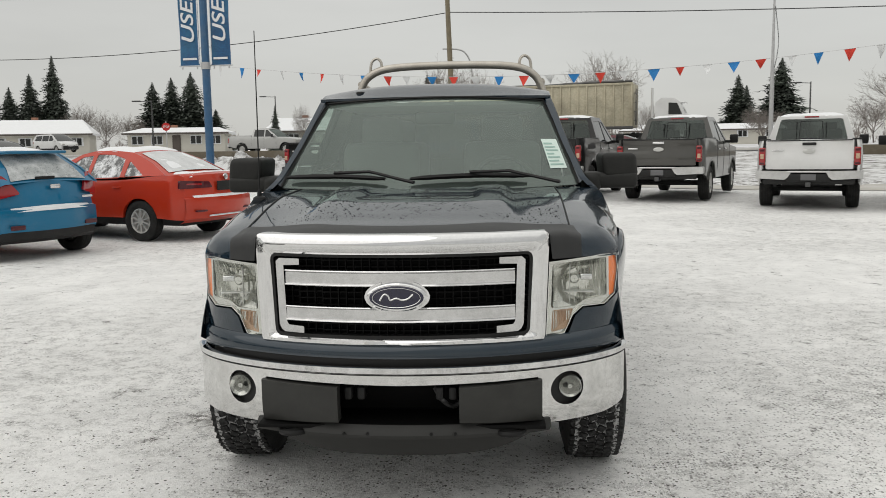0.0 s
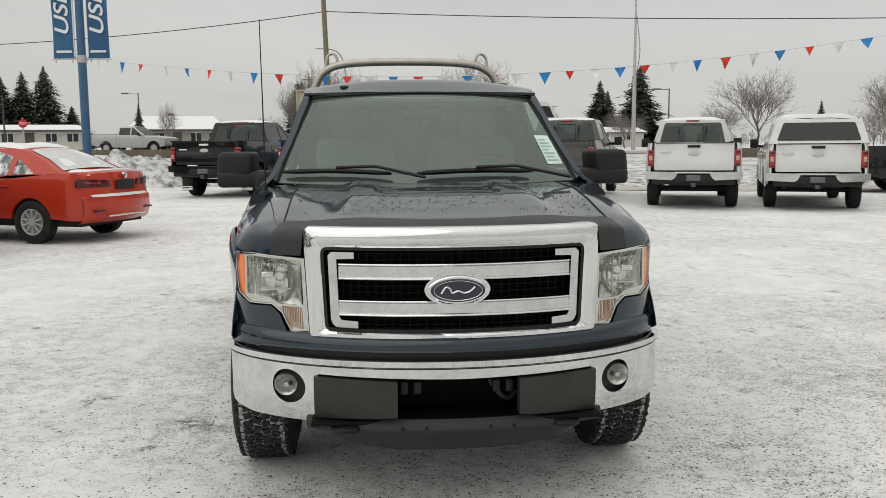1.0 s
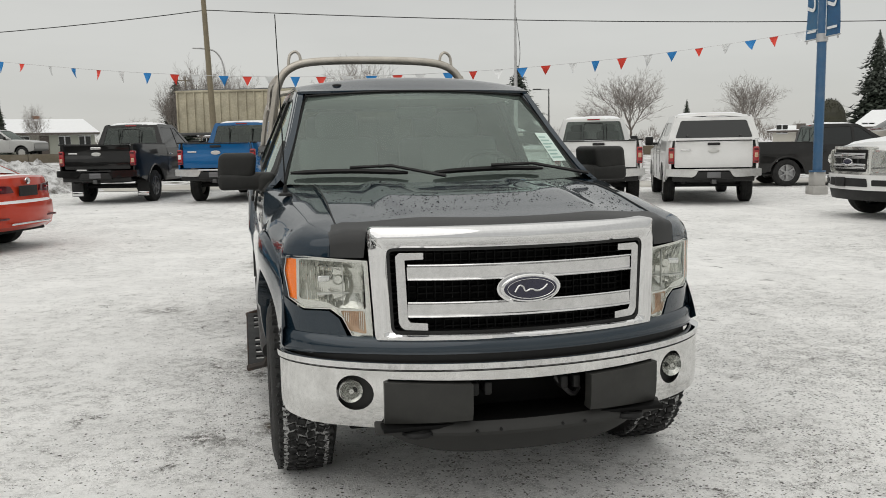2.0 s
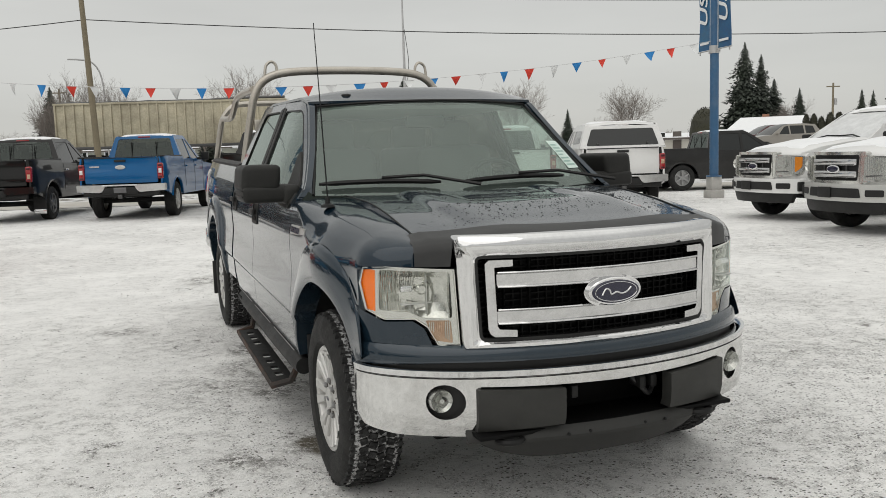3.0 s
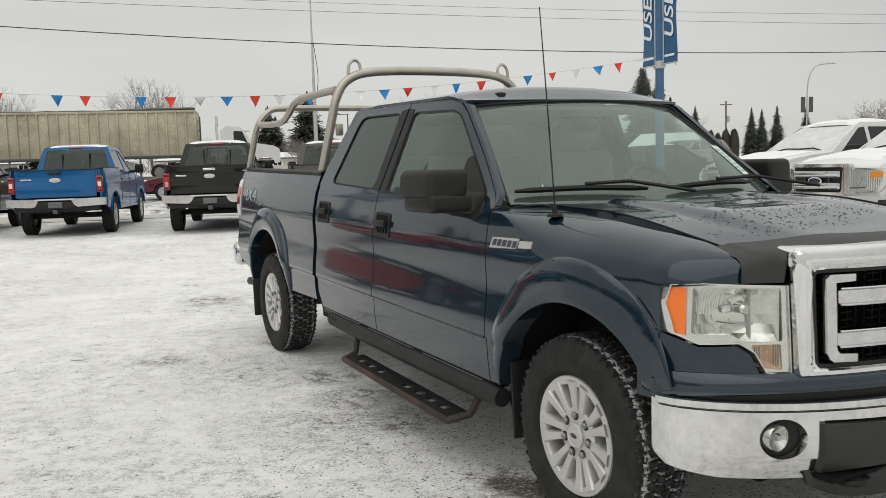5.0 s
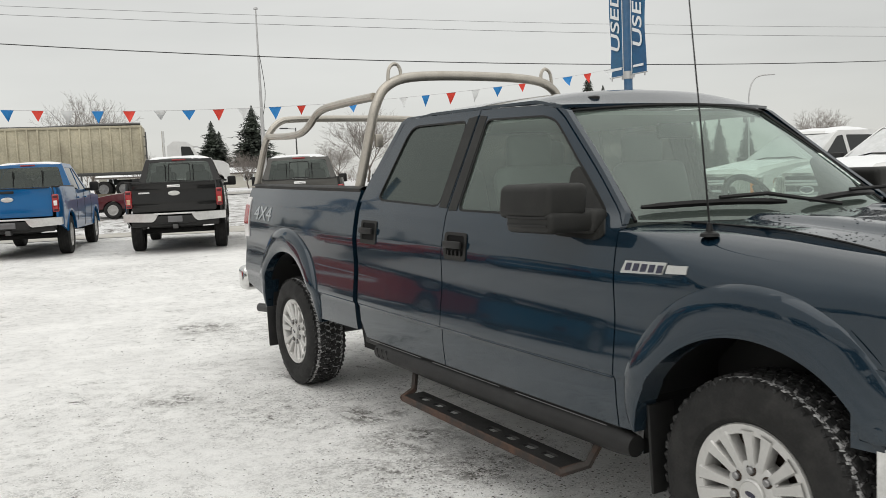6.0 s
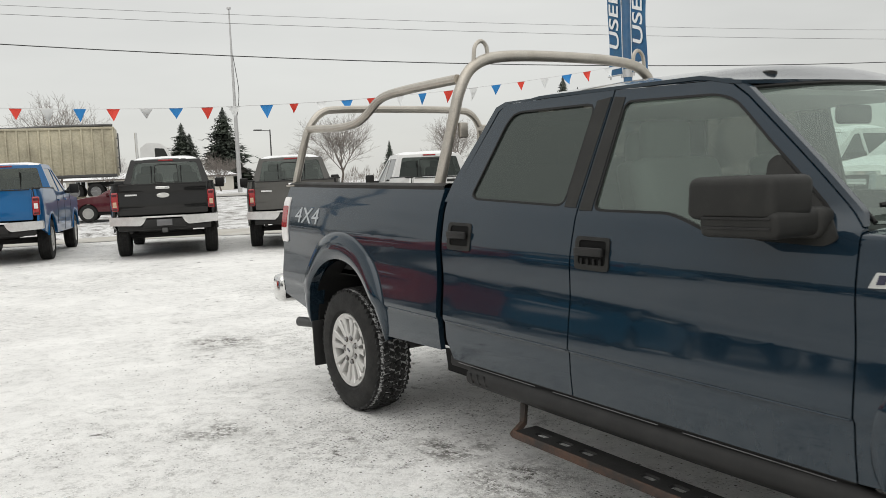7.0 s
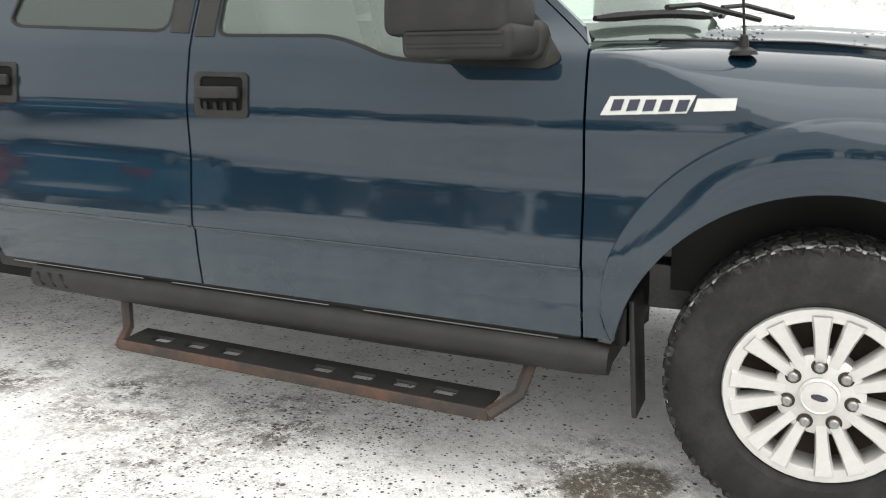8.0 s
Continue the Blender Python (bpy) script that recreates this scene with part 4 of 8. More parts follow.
def hood_z(x, y):
    f = (y + 0.72) / 1.05
    z = float(np.interp(y, [-0.80, -0.70, -0.60, -0.45, -0.2, 0.1, 0.5], [1.075, 1.118, 1.135, 1.155, 1.183, 1.208, 1.222]))
    z -= 0.05 * ease((abs(x) - 0.30) / 0.45) * ease((0.1 - y) / 0.8)
    dome = ease((0.47 - abs(x)) / 0.09)
    z += 0.024 * dome * ease((y + 0.62) / 0.5)
    z -= 0.013 * ease((0.30 - abs(x)) / 0.06) * ease((y + 0.25) / 0.25) * ease((0.40 - y) / 0.1)
    return z


def hood_pt(u, v):
    x = -0.66 + 1.32 * u
    y0 = face_y(x) + 0.03
    y1 = 0.315 + 0.225 * (x / 0.835) ** 2
    y = y0 + (y1 - y0) * v
    z = hood_z(x, y)
    if v < 0.001:
        z -= 0.02
    return (x, y, z)


grid(bm, hood_pt, 66, 40)
hood = tp("hood", thicken(bm, (0, 0.01, -0.02)), M_NAVY, None, "navy hood with raised centre and water beads")
bm = B()


def defl_pt(u, v):
    x = -0.70 + 1.40 * u
    y0 = face_y(x) - 0.004
    k = (0.012, 0.0, 0.0, 0.006, 0.022, 0.06, 0.10, 0.145, 0.16)[round(v * 8)]
    y = y0 + k
    top = hood_z(max(-0.66, min(0.66, x)), max(y + 0.02, -0.79)) + 0.010 - 0.35 * max(0.0, abs(x) - 0.64)
    low = 1.100 - 0.098 * ease((abs(x) - 0.572) / 0.012)
    f = (0.0, 0.0, 0.55, 0.88, 1.0, 1.0, 1.0, 1.0, 1.0)[round(v * 8)]
    return (x, y, low + (top - low) * f - (0.012 if v > 0.99 else 0))


grid(bm, defl_pt, 120, 8)
tp("hood_deflector", bm, M_MATTE, hood, "matte black hood guard")
# cut line between hood and fenders
for sx in (-1, 1):
    tp("hood_gap", sweep(B(), [(sx * 0.663, -0.53 + 1.02 * k / 20, max(gap_height(-0.53 + 1.02 * k / 20), hood_z(0.66, -0.53 + 1.02 * k / 20)) + 0.0015) for k in range(21)], 0.0035, 6), M_RUBBER_SEAL, hood, "dark gap line")
# water beads on the hood
rnd = random.Random(4)
bm = B()
for k in range(2000):
    x, y = rnd.uniform(-0.64, 0.64), rnd.uniform(-0.52, 0.36)
    r = rnd.choice((0.0014, 0.0018, 0.002, 0.0024, 0.0034))
    if noise.noise((x * 5, y * 5, 3)) < -0.12 + 0.2 * rnd.random():
        continue
    bmesh.ops.create_icosphere(bm, subdivisions=1, radius=r, matrix=Matrix.Translation((x, y, hood_z(x, y) + 0.001)) @ Matrix.Diagonal((1.2, rnd.uniform(0.8, 2.0), 0.45, 1)))
tagged(tp("water_beads", bm, M_DROP, hood, "water beads"), kind="stuff")

# grille: surround, C-shaped trims, two bars, net, oval
outer = rounded([(-0.552, 0.690), (0.552, 0.690), (0.572, 1.115), (-0.572, 1.115)], 0.03, 4)
inner = rounded([(-0.494, 0.719), (0.494, 0.719), (0.508, 1.041), (-0.508, 1.041)], 0.03, 4)
gr = tp("grille", panel(outer, [inner], lambda x, z: (x, face_y(x) - 0.014 + 0.08 * max(0.0, z - 1.04) - 0.018 * math.sin(math.pi * max(0.0, min(1.0, (0.570 - abs(x)) / 0.066, (1.115 - z) / 0.075, (z - 0.69) / 0.032))) ** 0.7, z), 0.02, 0.0125, (0, 0.07, 0)), M_CHROME, None, "chrome grille surround with black mesh")
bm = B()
# near-black sheet stands in for the shaded space behind the mesh
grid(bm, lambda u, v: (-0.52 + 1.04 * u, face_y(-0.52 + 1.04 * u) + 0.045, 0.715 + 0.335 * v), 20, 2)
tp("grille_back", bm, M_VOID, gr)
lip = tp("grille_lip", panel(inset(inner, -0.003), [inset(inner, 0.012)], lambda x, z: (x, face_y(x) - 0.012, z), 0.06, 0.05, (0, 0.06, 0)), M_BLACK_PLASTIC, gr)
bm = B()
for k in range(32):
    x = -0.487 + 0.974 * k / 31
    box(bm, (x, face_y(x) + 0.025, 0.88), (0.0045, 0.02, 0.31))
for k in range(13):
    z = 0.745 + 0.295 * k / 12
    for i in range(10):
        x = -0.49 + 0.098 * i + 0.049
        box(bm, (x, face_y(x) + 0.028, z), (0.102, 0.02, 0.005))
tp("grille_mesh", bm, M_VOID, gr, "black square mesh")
for sx in (-1, 1):
    cshape = [(-0.448, 0.740), (-0.368, 0.738), (-0.368, 0.764), (-0.430, 0.768), (-0.438, 0.780), (-0.446, 0.998), (-0.380, 1.001), (-0.380, 1.025), (-0.464, 1.025), (-0.478, 1.012), (-0.470, 0.768), (-0.462, 0.750)]
    cb = panel(rounded(cshape, 0.002, 2), [], lambda x, z: (x, face_y(x) - 0.034, z), 0.05, 0.05, (0, 0.03, 0))
    tp("grille_trim", mirror_x(cb) if sx > 0 else cb, M_CHROME_BAR, gr, "chrome C-shaped trim")
BAR_D = (0.03, 0.008, 0.002, 0.0, 0.002, 0.008, 0.0105, 0.0112, 0.0118, 0.0124, 0.010, 0.003, 0.0, 0.003, 0.03)
BAR_Z = (0, 0.0, 0.03, 0.08, 0.13, 0.16, 0.18, 0.35, 0.6, 0.80, 0.83, 0.87, 0.92, 0.98, 1.0)
for za, zb in ((0.922, 0.984), (0.786, 0.846)):
    bm = B()
    grid(bm, lambda u, v: (-0.438 + 0.876 * u, face_y(-0.438 + 0.876 * u) - 0.045 + BAR_D[round(v * 14)], za + (zb - za) * BAR_Z[round(v * 14)]), 40, 14)
    tp("grille_bar", bm, M_CHROME_BAR, gr, "chrome crossbar")


def oval(a, b, y, z, d, n=40):
    bm = B()
    lathe(bm, [(d, 1.0), (0.0, 1.0), (-0.004, 0.93), (-0.004, 0.001)], n, "y")
    bmesh.ops.scale(bm, verts=bm.verts, vec=(a, 1, b))
    bmesh.ops.translate(bm, verts=bm.verts, vec=(0, y, z))
    return bm


em = tp("oval_emblem", oval(0.112, 0.053, face_y(0) - 0.062, 0.888, 0.05), M_CHROME, gr, "chrome oval emblem holder")
tp("emblem_field", oval(0.101, 0.0435, face_y(0) - 0.068, 0.888, 0.01), M_OVAL, em, "dark blue oval emblem, plain silver stroke")
bm = B()
sweep(bm, smooth_line([(-0.062, face_y(0) - 0.0735, 0.878), (-0.046, face_y(0) - 0.0735, 0.901), (-0.030, face_y(0) - 0.0735, 0.896), (-0.022, face_y(0) - 0.0735, 0.880), (0.0, face_y(0) - 0.0735, 0.887), (0.022, face_y(0) - 0.0735, 0.880), (0.044, face_y(0) - 0.0735, 0.886), (0.062, face_y(0) - 0.0735, 0.902)], 5), 0.0034, 6)
sweep(bm, [(0.089 * math.cos(k * math.tau / 40), face_y(0) - 0.0725, 0.888 + 0.0365 * math.sin(k * math.tau / 40)) for k in range(40)], 0.0014, 5, closed=True)
tp("emblem_stroke", bm, M_CHROME, em)
for sx in (-1, 1):
    bm = B()
    grid(bm, lambda u, v: (sx * (0.060 + 0.062 * u), face_y(0.1) - 0.050, 0.888 + 0.062 * math.sqrt(max(0.0, 1 - ((0.060 + 0.062 * u) / 0.1225) ** 2)) * (-1 + 2 * v)), 10, 6)
    tp("emblem_wing", thicken(bm, (0, 0.02, 0)), M_CHROME, gr)

# lower fascia in body colour
bm = B()


def fascia_pt(u, v):
    a = -96 + 192 * u
    k = (0.644, 0.648, 0.660, 0.680, 0.696, 0.707)[round(v * 5)] - 0.016 * ease((abs(a) - 35) / 45) * (1 - v)
    d = (0.0, 0.012, 0.016, 0.012, 0.0, -0.03)[round(v * 5)]
    s, c = math.sin(radians(a)), max(0.0, math.cos(radians(a)))
    return ((0.884 + 0.3 * d) * s, -0.42 - (0.425 + d) * c ** 1.25 + (0.06 * max(0.0, abs(a) - 90) / 6), k)


grid(bm, fascia_pt, 64, 5)
tp("front_fascia", bm, M_NAVY, None, "navy strip above the bumper")
bm = B()
grid(bm, lambda u, v: bump_pt(-90 + 180 * u, 0.585 + 0.085 * v, -0.055), 48, 2)
tp("bumper_gap_filler", bm, M_RUBBER_SEAL, None, "black gap filler")
for sx in (-1, 1):
    cor = [(-0.665, 0.700), (-0.874, 0.690), (-0.874, 0.842), (-0.860, 0.828), (-0.80, 0.792), (-0.71, 0.797), (-0.675, 0.77), (-0.648, 0.704)]
    bm = panel(cor, [], on_face(0.003), 0.03, 0.03, (0, 0.03, 0))
    tp("fascia_corner", mirror_x(bm) if sx > 0 else bm, M_NAVY)
    bm = B()
    grid(bm, lambda u, v: (-0.868 - 0.010 * u, -0.43 + 0.10 * u, 0.60 + (0.245 + 0.10 * u) * v), 4, 6)
    tp("fascia_end", mirror_x(bm) if sx > 0 else bm, M_NAVY)

# bumper: chrome shell with openings, guards, valance, tow hooks
out_line = [(a, 0.615) for a in range(-92, 93, 4)] + [(92, 0.45), (80, 0.395), (62, 0.375), (ang(0.535), 0.372), (ang(0.522), 0.568), (0, 0.560), (ang(-0.522), 0.568), (ang(-0.535), 0.372), (-62, 0.375), (-80, 0.395), (-92, 0.45)]
foghole = [(ang(-0.640) + 6.0 * math.cos(k * math.tau / 24), 0.510 + 0.066 * math.sin(k * math.tau / 24)) for k in range(24)]
foghole_r = [(-a, z) for a, z in foghole[::-1]]
bm = panel(out_line, [foghole, foghole_r], lambda a, z: bump_pt(a, z), 4.0, 0.03, (0, 0.03, 0))
bp = tp("front_bumper", bm, M_CHROME_BUMPER, None, "salt-streaked chrome front bumper")
bm = B()
grid(bm, lambda u, v: bump_pt(-92 + 184 * u, (0.600, 0.606, 0.628, 0.630, 0.622)[round(v * 4)], (0.0, 0.008, 0.010, 0.0, -0.04)[round(v * 4)]), 60, 4)
tp("bumper_lip", bm, M_CHROME, bp)
tp("lip_seam", sweep(B(), [bump_pt(-88 + 176 * k / 60, 0.5985, 0.002) for k in range(61)], 0.0014, 5), M_RUBBER_SEAL, bp)
for sx in (-1, 1):
    bm = B()
    grid(bm, lambda u, v: bump_pt(ang(sx * 0.648) - 7 + 14 * u, 0.44 + 0.14 * v, -0.035), 8, 6)
    tp("fog_recess", bm, M_BLACK_PLASTIC, bp)
    gl = rounded([(ang(-0.525), 0.398), (ang(-0.222), 0.415), (ang(-0.222), 0.552), (ang(-0.525), 0.560)], 0.02, 3)
    bm = panel(gl, [], lambda a, z: bump_pt(a, z, 0.022), 3.0, 0.04, (0, 0.06, 0))
    tp("bumper_guard", mirror_x(bm) if sx > 0 else bm, M_GUARD, bp, "grey plastic bumper guard")
    hook = B()
    sweep(hook, smooth_line([(sx * 0.36, -0.70, 0.352), (sx * 0.37, -0.83, 0.362), (sx * 0.41, -0.868, 0.364), (sx * 0.46, -0.84, 0.362), (sx * 0.475, -0.70, 0.352)], 4), 0.014, 8)
    tp("tow_hook", hook, M_RUBBER_SEAL, bp, "black tow hook")
bm = B()


def dam_pt(u, v):
    j = round(v * 6)
    k = -1 + 2 * u
    z = (0.400, 0.385, 0.366, 0.352, 0.350, 0.300, 0.250)[j] + (0.075 * abs(k) ** 4 if j > 3 else 0)
    set_in = (0.03, 0.012, 0.004, 0.010, 0.055, 0.085, 0.12)[j]
    w = (0.570, 0.572, 0.572, 0.566, 0.575, 0.555, 0.50)[j]
    return (w * k, -0.45 - (0.46 - set_in) * max(0.0, 1 - (abs(w * k) / 0.893) ** 2) ** 0.6, z)


grid(bm, dam_pt, 40, 6)
tp("valance", bm, M_DAM, bp, "black lower valance")
# black boxes added to close the bumper opening and keep its depth shaded
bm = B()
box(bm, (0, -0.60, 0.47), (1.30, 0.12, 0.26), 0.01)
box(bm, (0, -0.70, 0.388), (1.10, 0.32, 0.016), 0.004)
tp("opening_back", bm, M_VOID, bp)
for x in (-0.20, -0.15, 0.15, 0.20):
    tp("bumper_bracket", box(B(), (x, -0.80, 0.51), (0.03, 0.08, 0.05), 0.008), M_BLACK_PLASTIC, bp)
bm = B()
sweep(bm, smooth_line([(0.13, -0.79, 0.52), (0.16, -0.82, 0.48), (0.20, -0.80, 0.45), (0.23, -0.78, 0.47)], 4), 0.01, 6)
tp("bumper_hose", bm, M_STEEL, bp)
for x in (-0.21, -0.12, 0.0, 0.12, 0.21):
    tp("push_pin", lathe(B(), [(0.0, 0.007), (-0.006, 0.006), (-0.007, 0.001)], 8, "y", (x, -0.895, 0.372)), M_RUBBER_SEAL, bp)

# whip antenna on the fender
bm = B()
lathe(bm, [(0.0, 0.034), (0.010, 0.030), (0.018, 0.013), (0.045, 0.009), (0.05, 0.001)], 16, "z", (-0.815, 0.235, 1.188))
wa = tp("whip_antenna", bm, M_RUBBER_SEAL, None, "tall black whip antenna")
tp("mast", sweep(B(), [(-0.815, 0.235, 1.23), (-0.820, 0.265, 1.60), (-0.828, 0.30, 2.02)], [0.0036, 0.003, 0.0022], 6), M_RUBBER_SEAL, wa)

# bed floor, front wall, tailgate, rear bumper, exhaust
tp("bed_floor", box(B(), (0, 3.87, 0.83), (1.54, 2.0, 0.03)), M_BED)
# black board added to keep the space between cab and bed in shade
tp("cab_bed_gap_shade", box(B(), (0, 2.838, 0.92), (1.70, 0.02, 0.80)), M_RUBBER_SEAL)
tp("bed_front_wall", box(B(), (0, 2.88, 1.09), (1.60, 0.03, 0.56)), M_BED)
tp("tailgate", box(B(), (0, 4.87, 1.06), (1.56, 0.05, 0.60), 0.015), M_NAVY)
bm = B()
box(bm, (0, 5.02, 0.665), (1.86, 0.16, 0.20), 0.045, seg=3)
tp("rear_bumper", bm, M_CHROME_BUMPER, None, "chrome rear bumper")
bm = B()
lathe(bm, [(-0.02, 0.001), (-0.02, 0.032), (0.0, 0.034), (-0.38, 0.034)], 16, "y", (0, 0, 0))
bmesh.ops.transform(bm, matrix=Matrix.Translation((-0.86, 4.80, 0.44)) @ pose(0, 0, 0, 0, 0, 20), verts=bm.verts)
tp("exhaust_tip", bm, M_STEEL)
bm = B()
box(bm, (-0.50, 2.2, 0.50), (0.10, 4.6, 0.14), 0.01)
box(bm, (0.50, 2.2, 0.50), (0.10, 4.6, 0.14), 0.01)
sweep(bm, [(-0.7, 0.0, 0.36), (0.7, 0.0, 0.36)], 0.05, 8)
sweep(bm, [(-0.7, 3.95, 0.37), (0.7, 3.95, 0.37)], 0.06, 8)
box(bm, (0, -0.30, 0.55), (1.2, 0.5, 0.30), 0.02)
tp("chassis_frame", bm, M_STEEL)

# cabin: dash, wheel, seats, headliner, floor
bm = B()
grid(bm, lambda u, v: (-0.76 + 1.52 * u, 0.50 + 0.45 * v, 1.20 + 0.02 * math.sin(math.pi * u) - 0.10 * ease((v - 0.7) / 0.3) + 0.05 * ease((0.20 - abs(u - 0.78)) / 0.1) * ease((v - 0.3) / 0.3)), 24, 8)
tp("dashboard", thicken(bm, (0, 0, -0.25)), M_DASH)
bm = B()
tor = [(0.185 * math.cos(k * math.tau / 28), 0.185 * math.sin(k * math.tau / 28), 0) for k in range(28)]
sweep(bm, tor, 0.016, 8, closed=True)
lathe(bm, [(-0.02, 0.001), (-0.02, 0.06), (0.01, 0.075), (0.02, 0.001)], 18, "z")
for a in (0, 125, 235):
    box(bm, (0.11 * math.sin(radians(a + 180)), 0.11 * math.cos(radians(a + 180)), 0), (0.04, 0.14, 0.015), 0.004, Matrix.Rotation(0, 4, "Z"))
bmesh.ops.transform(bm, matrix=pose(0.40, 1.03, 1.20, 62, 0, 0), verts=bm.verts)
tp("steering_wheel", bm, M_DASH)
for x, y in ((-0.40, 1.62), (0.40, 1.62), (-0.40, 2.50), (0.40, 2.50)):
    bm = B()
    box(bm, (x, y - 0.25, 0.86), (0.52, 0.52, 0.16), 0.05, seg=3)
    se = tp("seat", bm, M_SEAT, None, "grey cloth seat")
    bm = B()
    box(bm, (0, 0, 0.31), (0.50, 0.14, 0.62), 0.06, seg=3)
    bmesh.ops.transform(bm, matrix=pose(x, y - 0.02, 0.86, -14), verts=bm.verts)
    tp("backrest", bm, M_SEAT, se)
    bm = B()
    box(bm, (x, y + 0.17, 1.535), (0.27, 0.10, 0.19), 0.045, seg=3)
    tp("headrest", bm, M_SEAT, se)
    for dx in (-0.06, 0.06):
        tp("headrest_post", sweep(B(), [(x + dx, y + 0.15, 1.38), (x + dx, y + 0.165, 1.46)], 0.006, 6), M_CHROME, se, "steel post")
tp("headliner", box(B(), (0, 1.82, 1.685), (1.26, 1.30, 0.02)), M_HEADLINER)
tp("cab_floor", box(B(), (0, 1.65, 0.52), (1.70, 2.2, 0.04)), M_DASH)
tp("firewall", box(B(), (0, 0.58, 0.86), (1.6, 0.04, 0.64)), M_DASH)
bm = B()
box(bm, (0.0, 1.16, 1.60), (0.24, 0.03, 0.075), 0.02)
tp("rear_view_mirror", bm, M_RUBBER_SEAL)

# ladder rack over the bed
rack = tp("ladder_rack", sweep(B(), smooth_line([(-0.80, 3.00, 1.37), (-0.745, 2.92, 1.72), (-0.715, 2.89, 1.87), (-0.64, 2.875, 1.985), (-0.46, 2.87, 2.045), (0, 2.87, 2.06), (0.46, 2.87, 2.045), (0.64, 2.875, 1.985), (0.715, 2.89, 1.87), (0.745, 2.92, 1.72), (0.80, 3.00, 1.37)], 5), 0.030, 12), M_RACK, None, "weathered aluminium tube ladder rack")
tp("rear_hoop", sweep(B(), smooth_line([(-0.80, 4.86, 1.41), (-0.76, 4.76, 1.70), (-0.725, 4.73, 1.81), (-0.64, 4.72, 1.90), (-0.50, 4.72, 1.925), (0, 4.72, 1.93), (0.50, 4.72, 1.925), (0.64, 4.72, 1.90), (0.725, 4.73, 1.81), (0.76, 4.76, 1.70), (0.80, 4.86, 1.41)], 5), 0.027, 10), M_RACK, rack)
for sx in (-1, 1):
    tp("side_rail", sweep(B(), smooth_line([(sx * 0.735, 4.74, 1.79), (sx * 0.74, 4.30, 1.768), (sx * 0.745, 4.02, 1.775), (sx * 0.745, 3.86, 1.82), (sx * 0.74, 3.68, 1.90), (sx * 0.735, 3.4, 1.92), (sx * 0.715, 2.91, 1.925)], 5), 0.026, 10), M_RACK, rack)
    tp("hook", sweep(B(), smooth_line([(sx * 0.635, 2.875, 1.985), (sx * 0.625, 2.875, 2.08), (sx * 0.60, 2.875, 2.115), (sx * 0.57, 2.875, 2.12), (sx * 0.545, 2.875, 2.09), (sx * 0.54, 2.875, 2.03)], 4), 0.011, 8), M_RACK, rack)
    tp("foot_plate", box(B(), (sx * 0.80, 3.0, 1.355), (0.09, 0.14, 0.012), 0.003), M_RACK, rack)
    tp("foot_plate", box(B(), (sx * 0.80, 4.86, 1.402), (0.09, 0.14, 0.012), 0.003), M_RACK, rack)
    tp("rack_lug", box(B(), (sx * 0.70, 2.90, 1.66), (0.05, 0.03, 0.08), 0.008), M_RACK, rack)


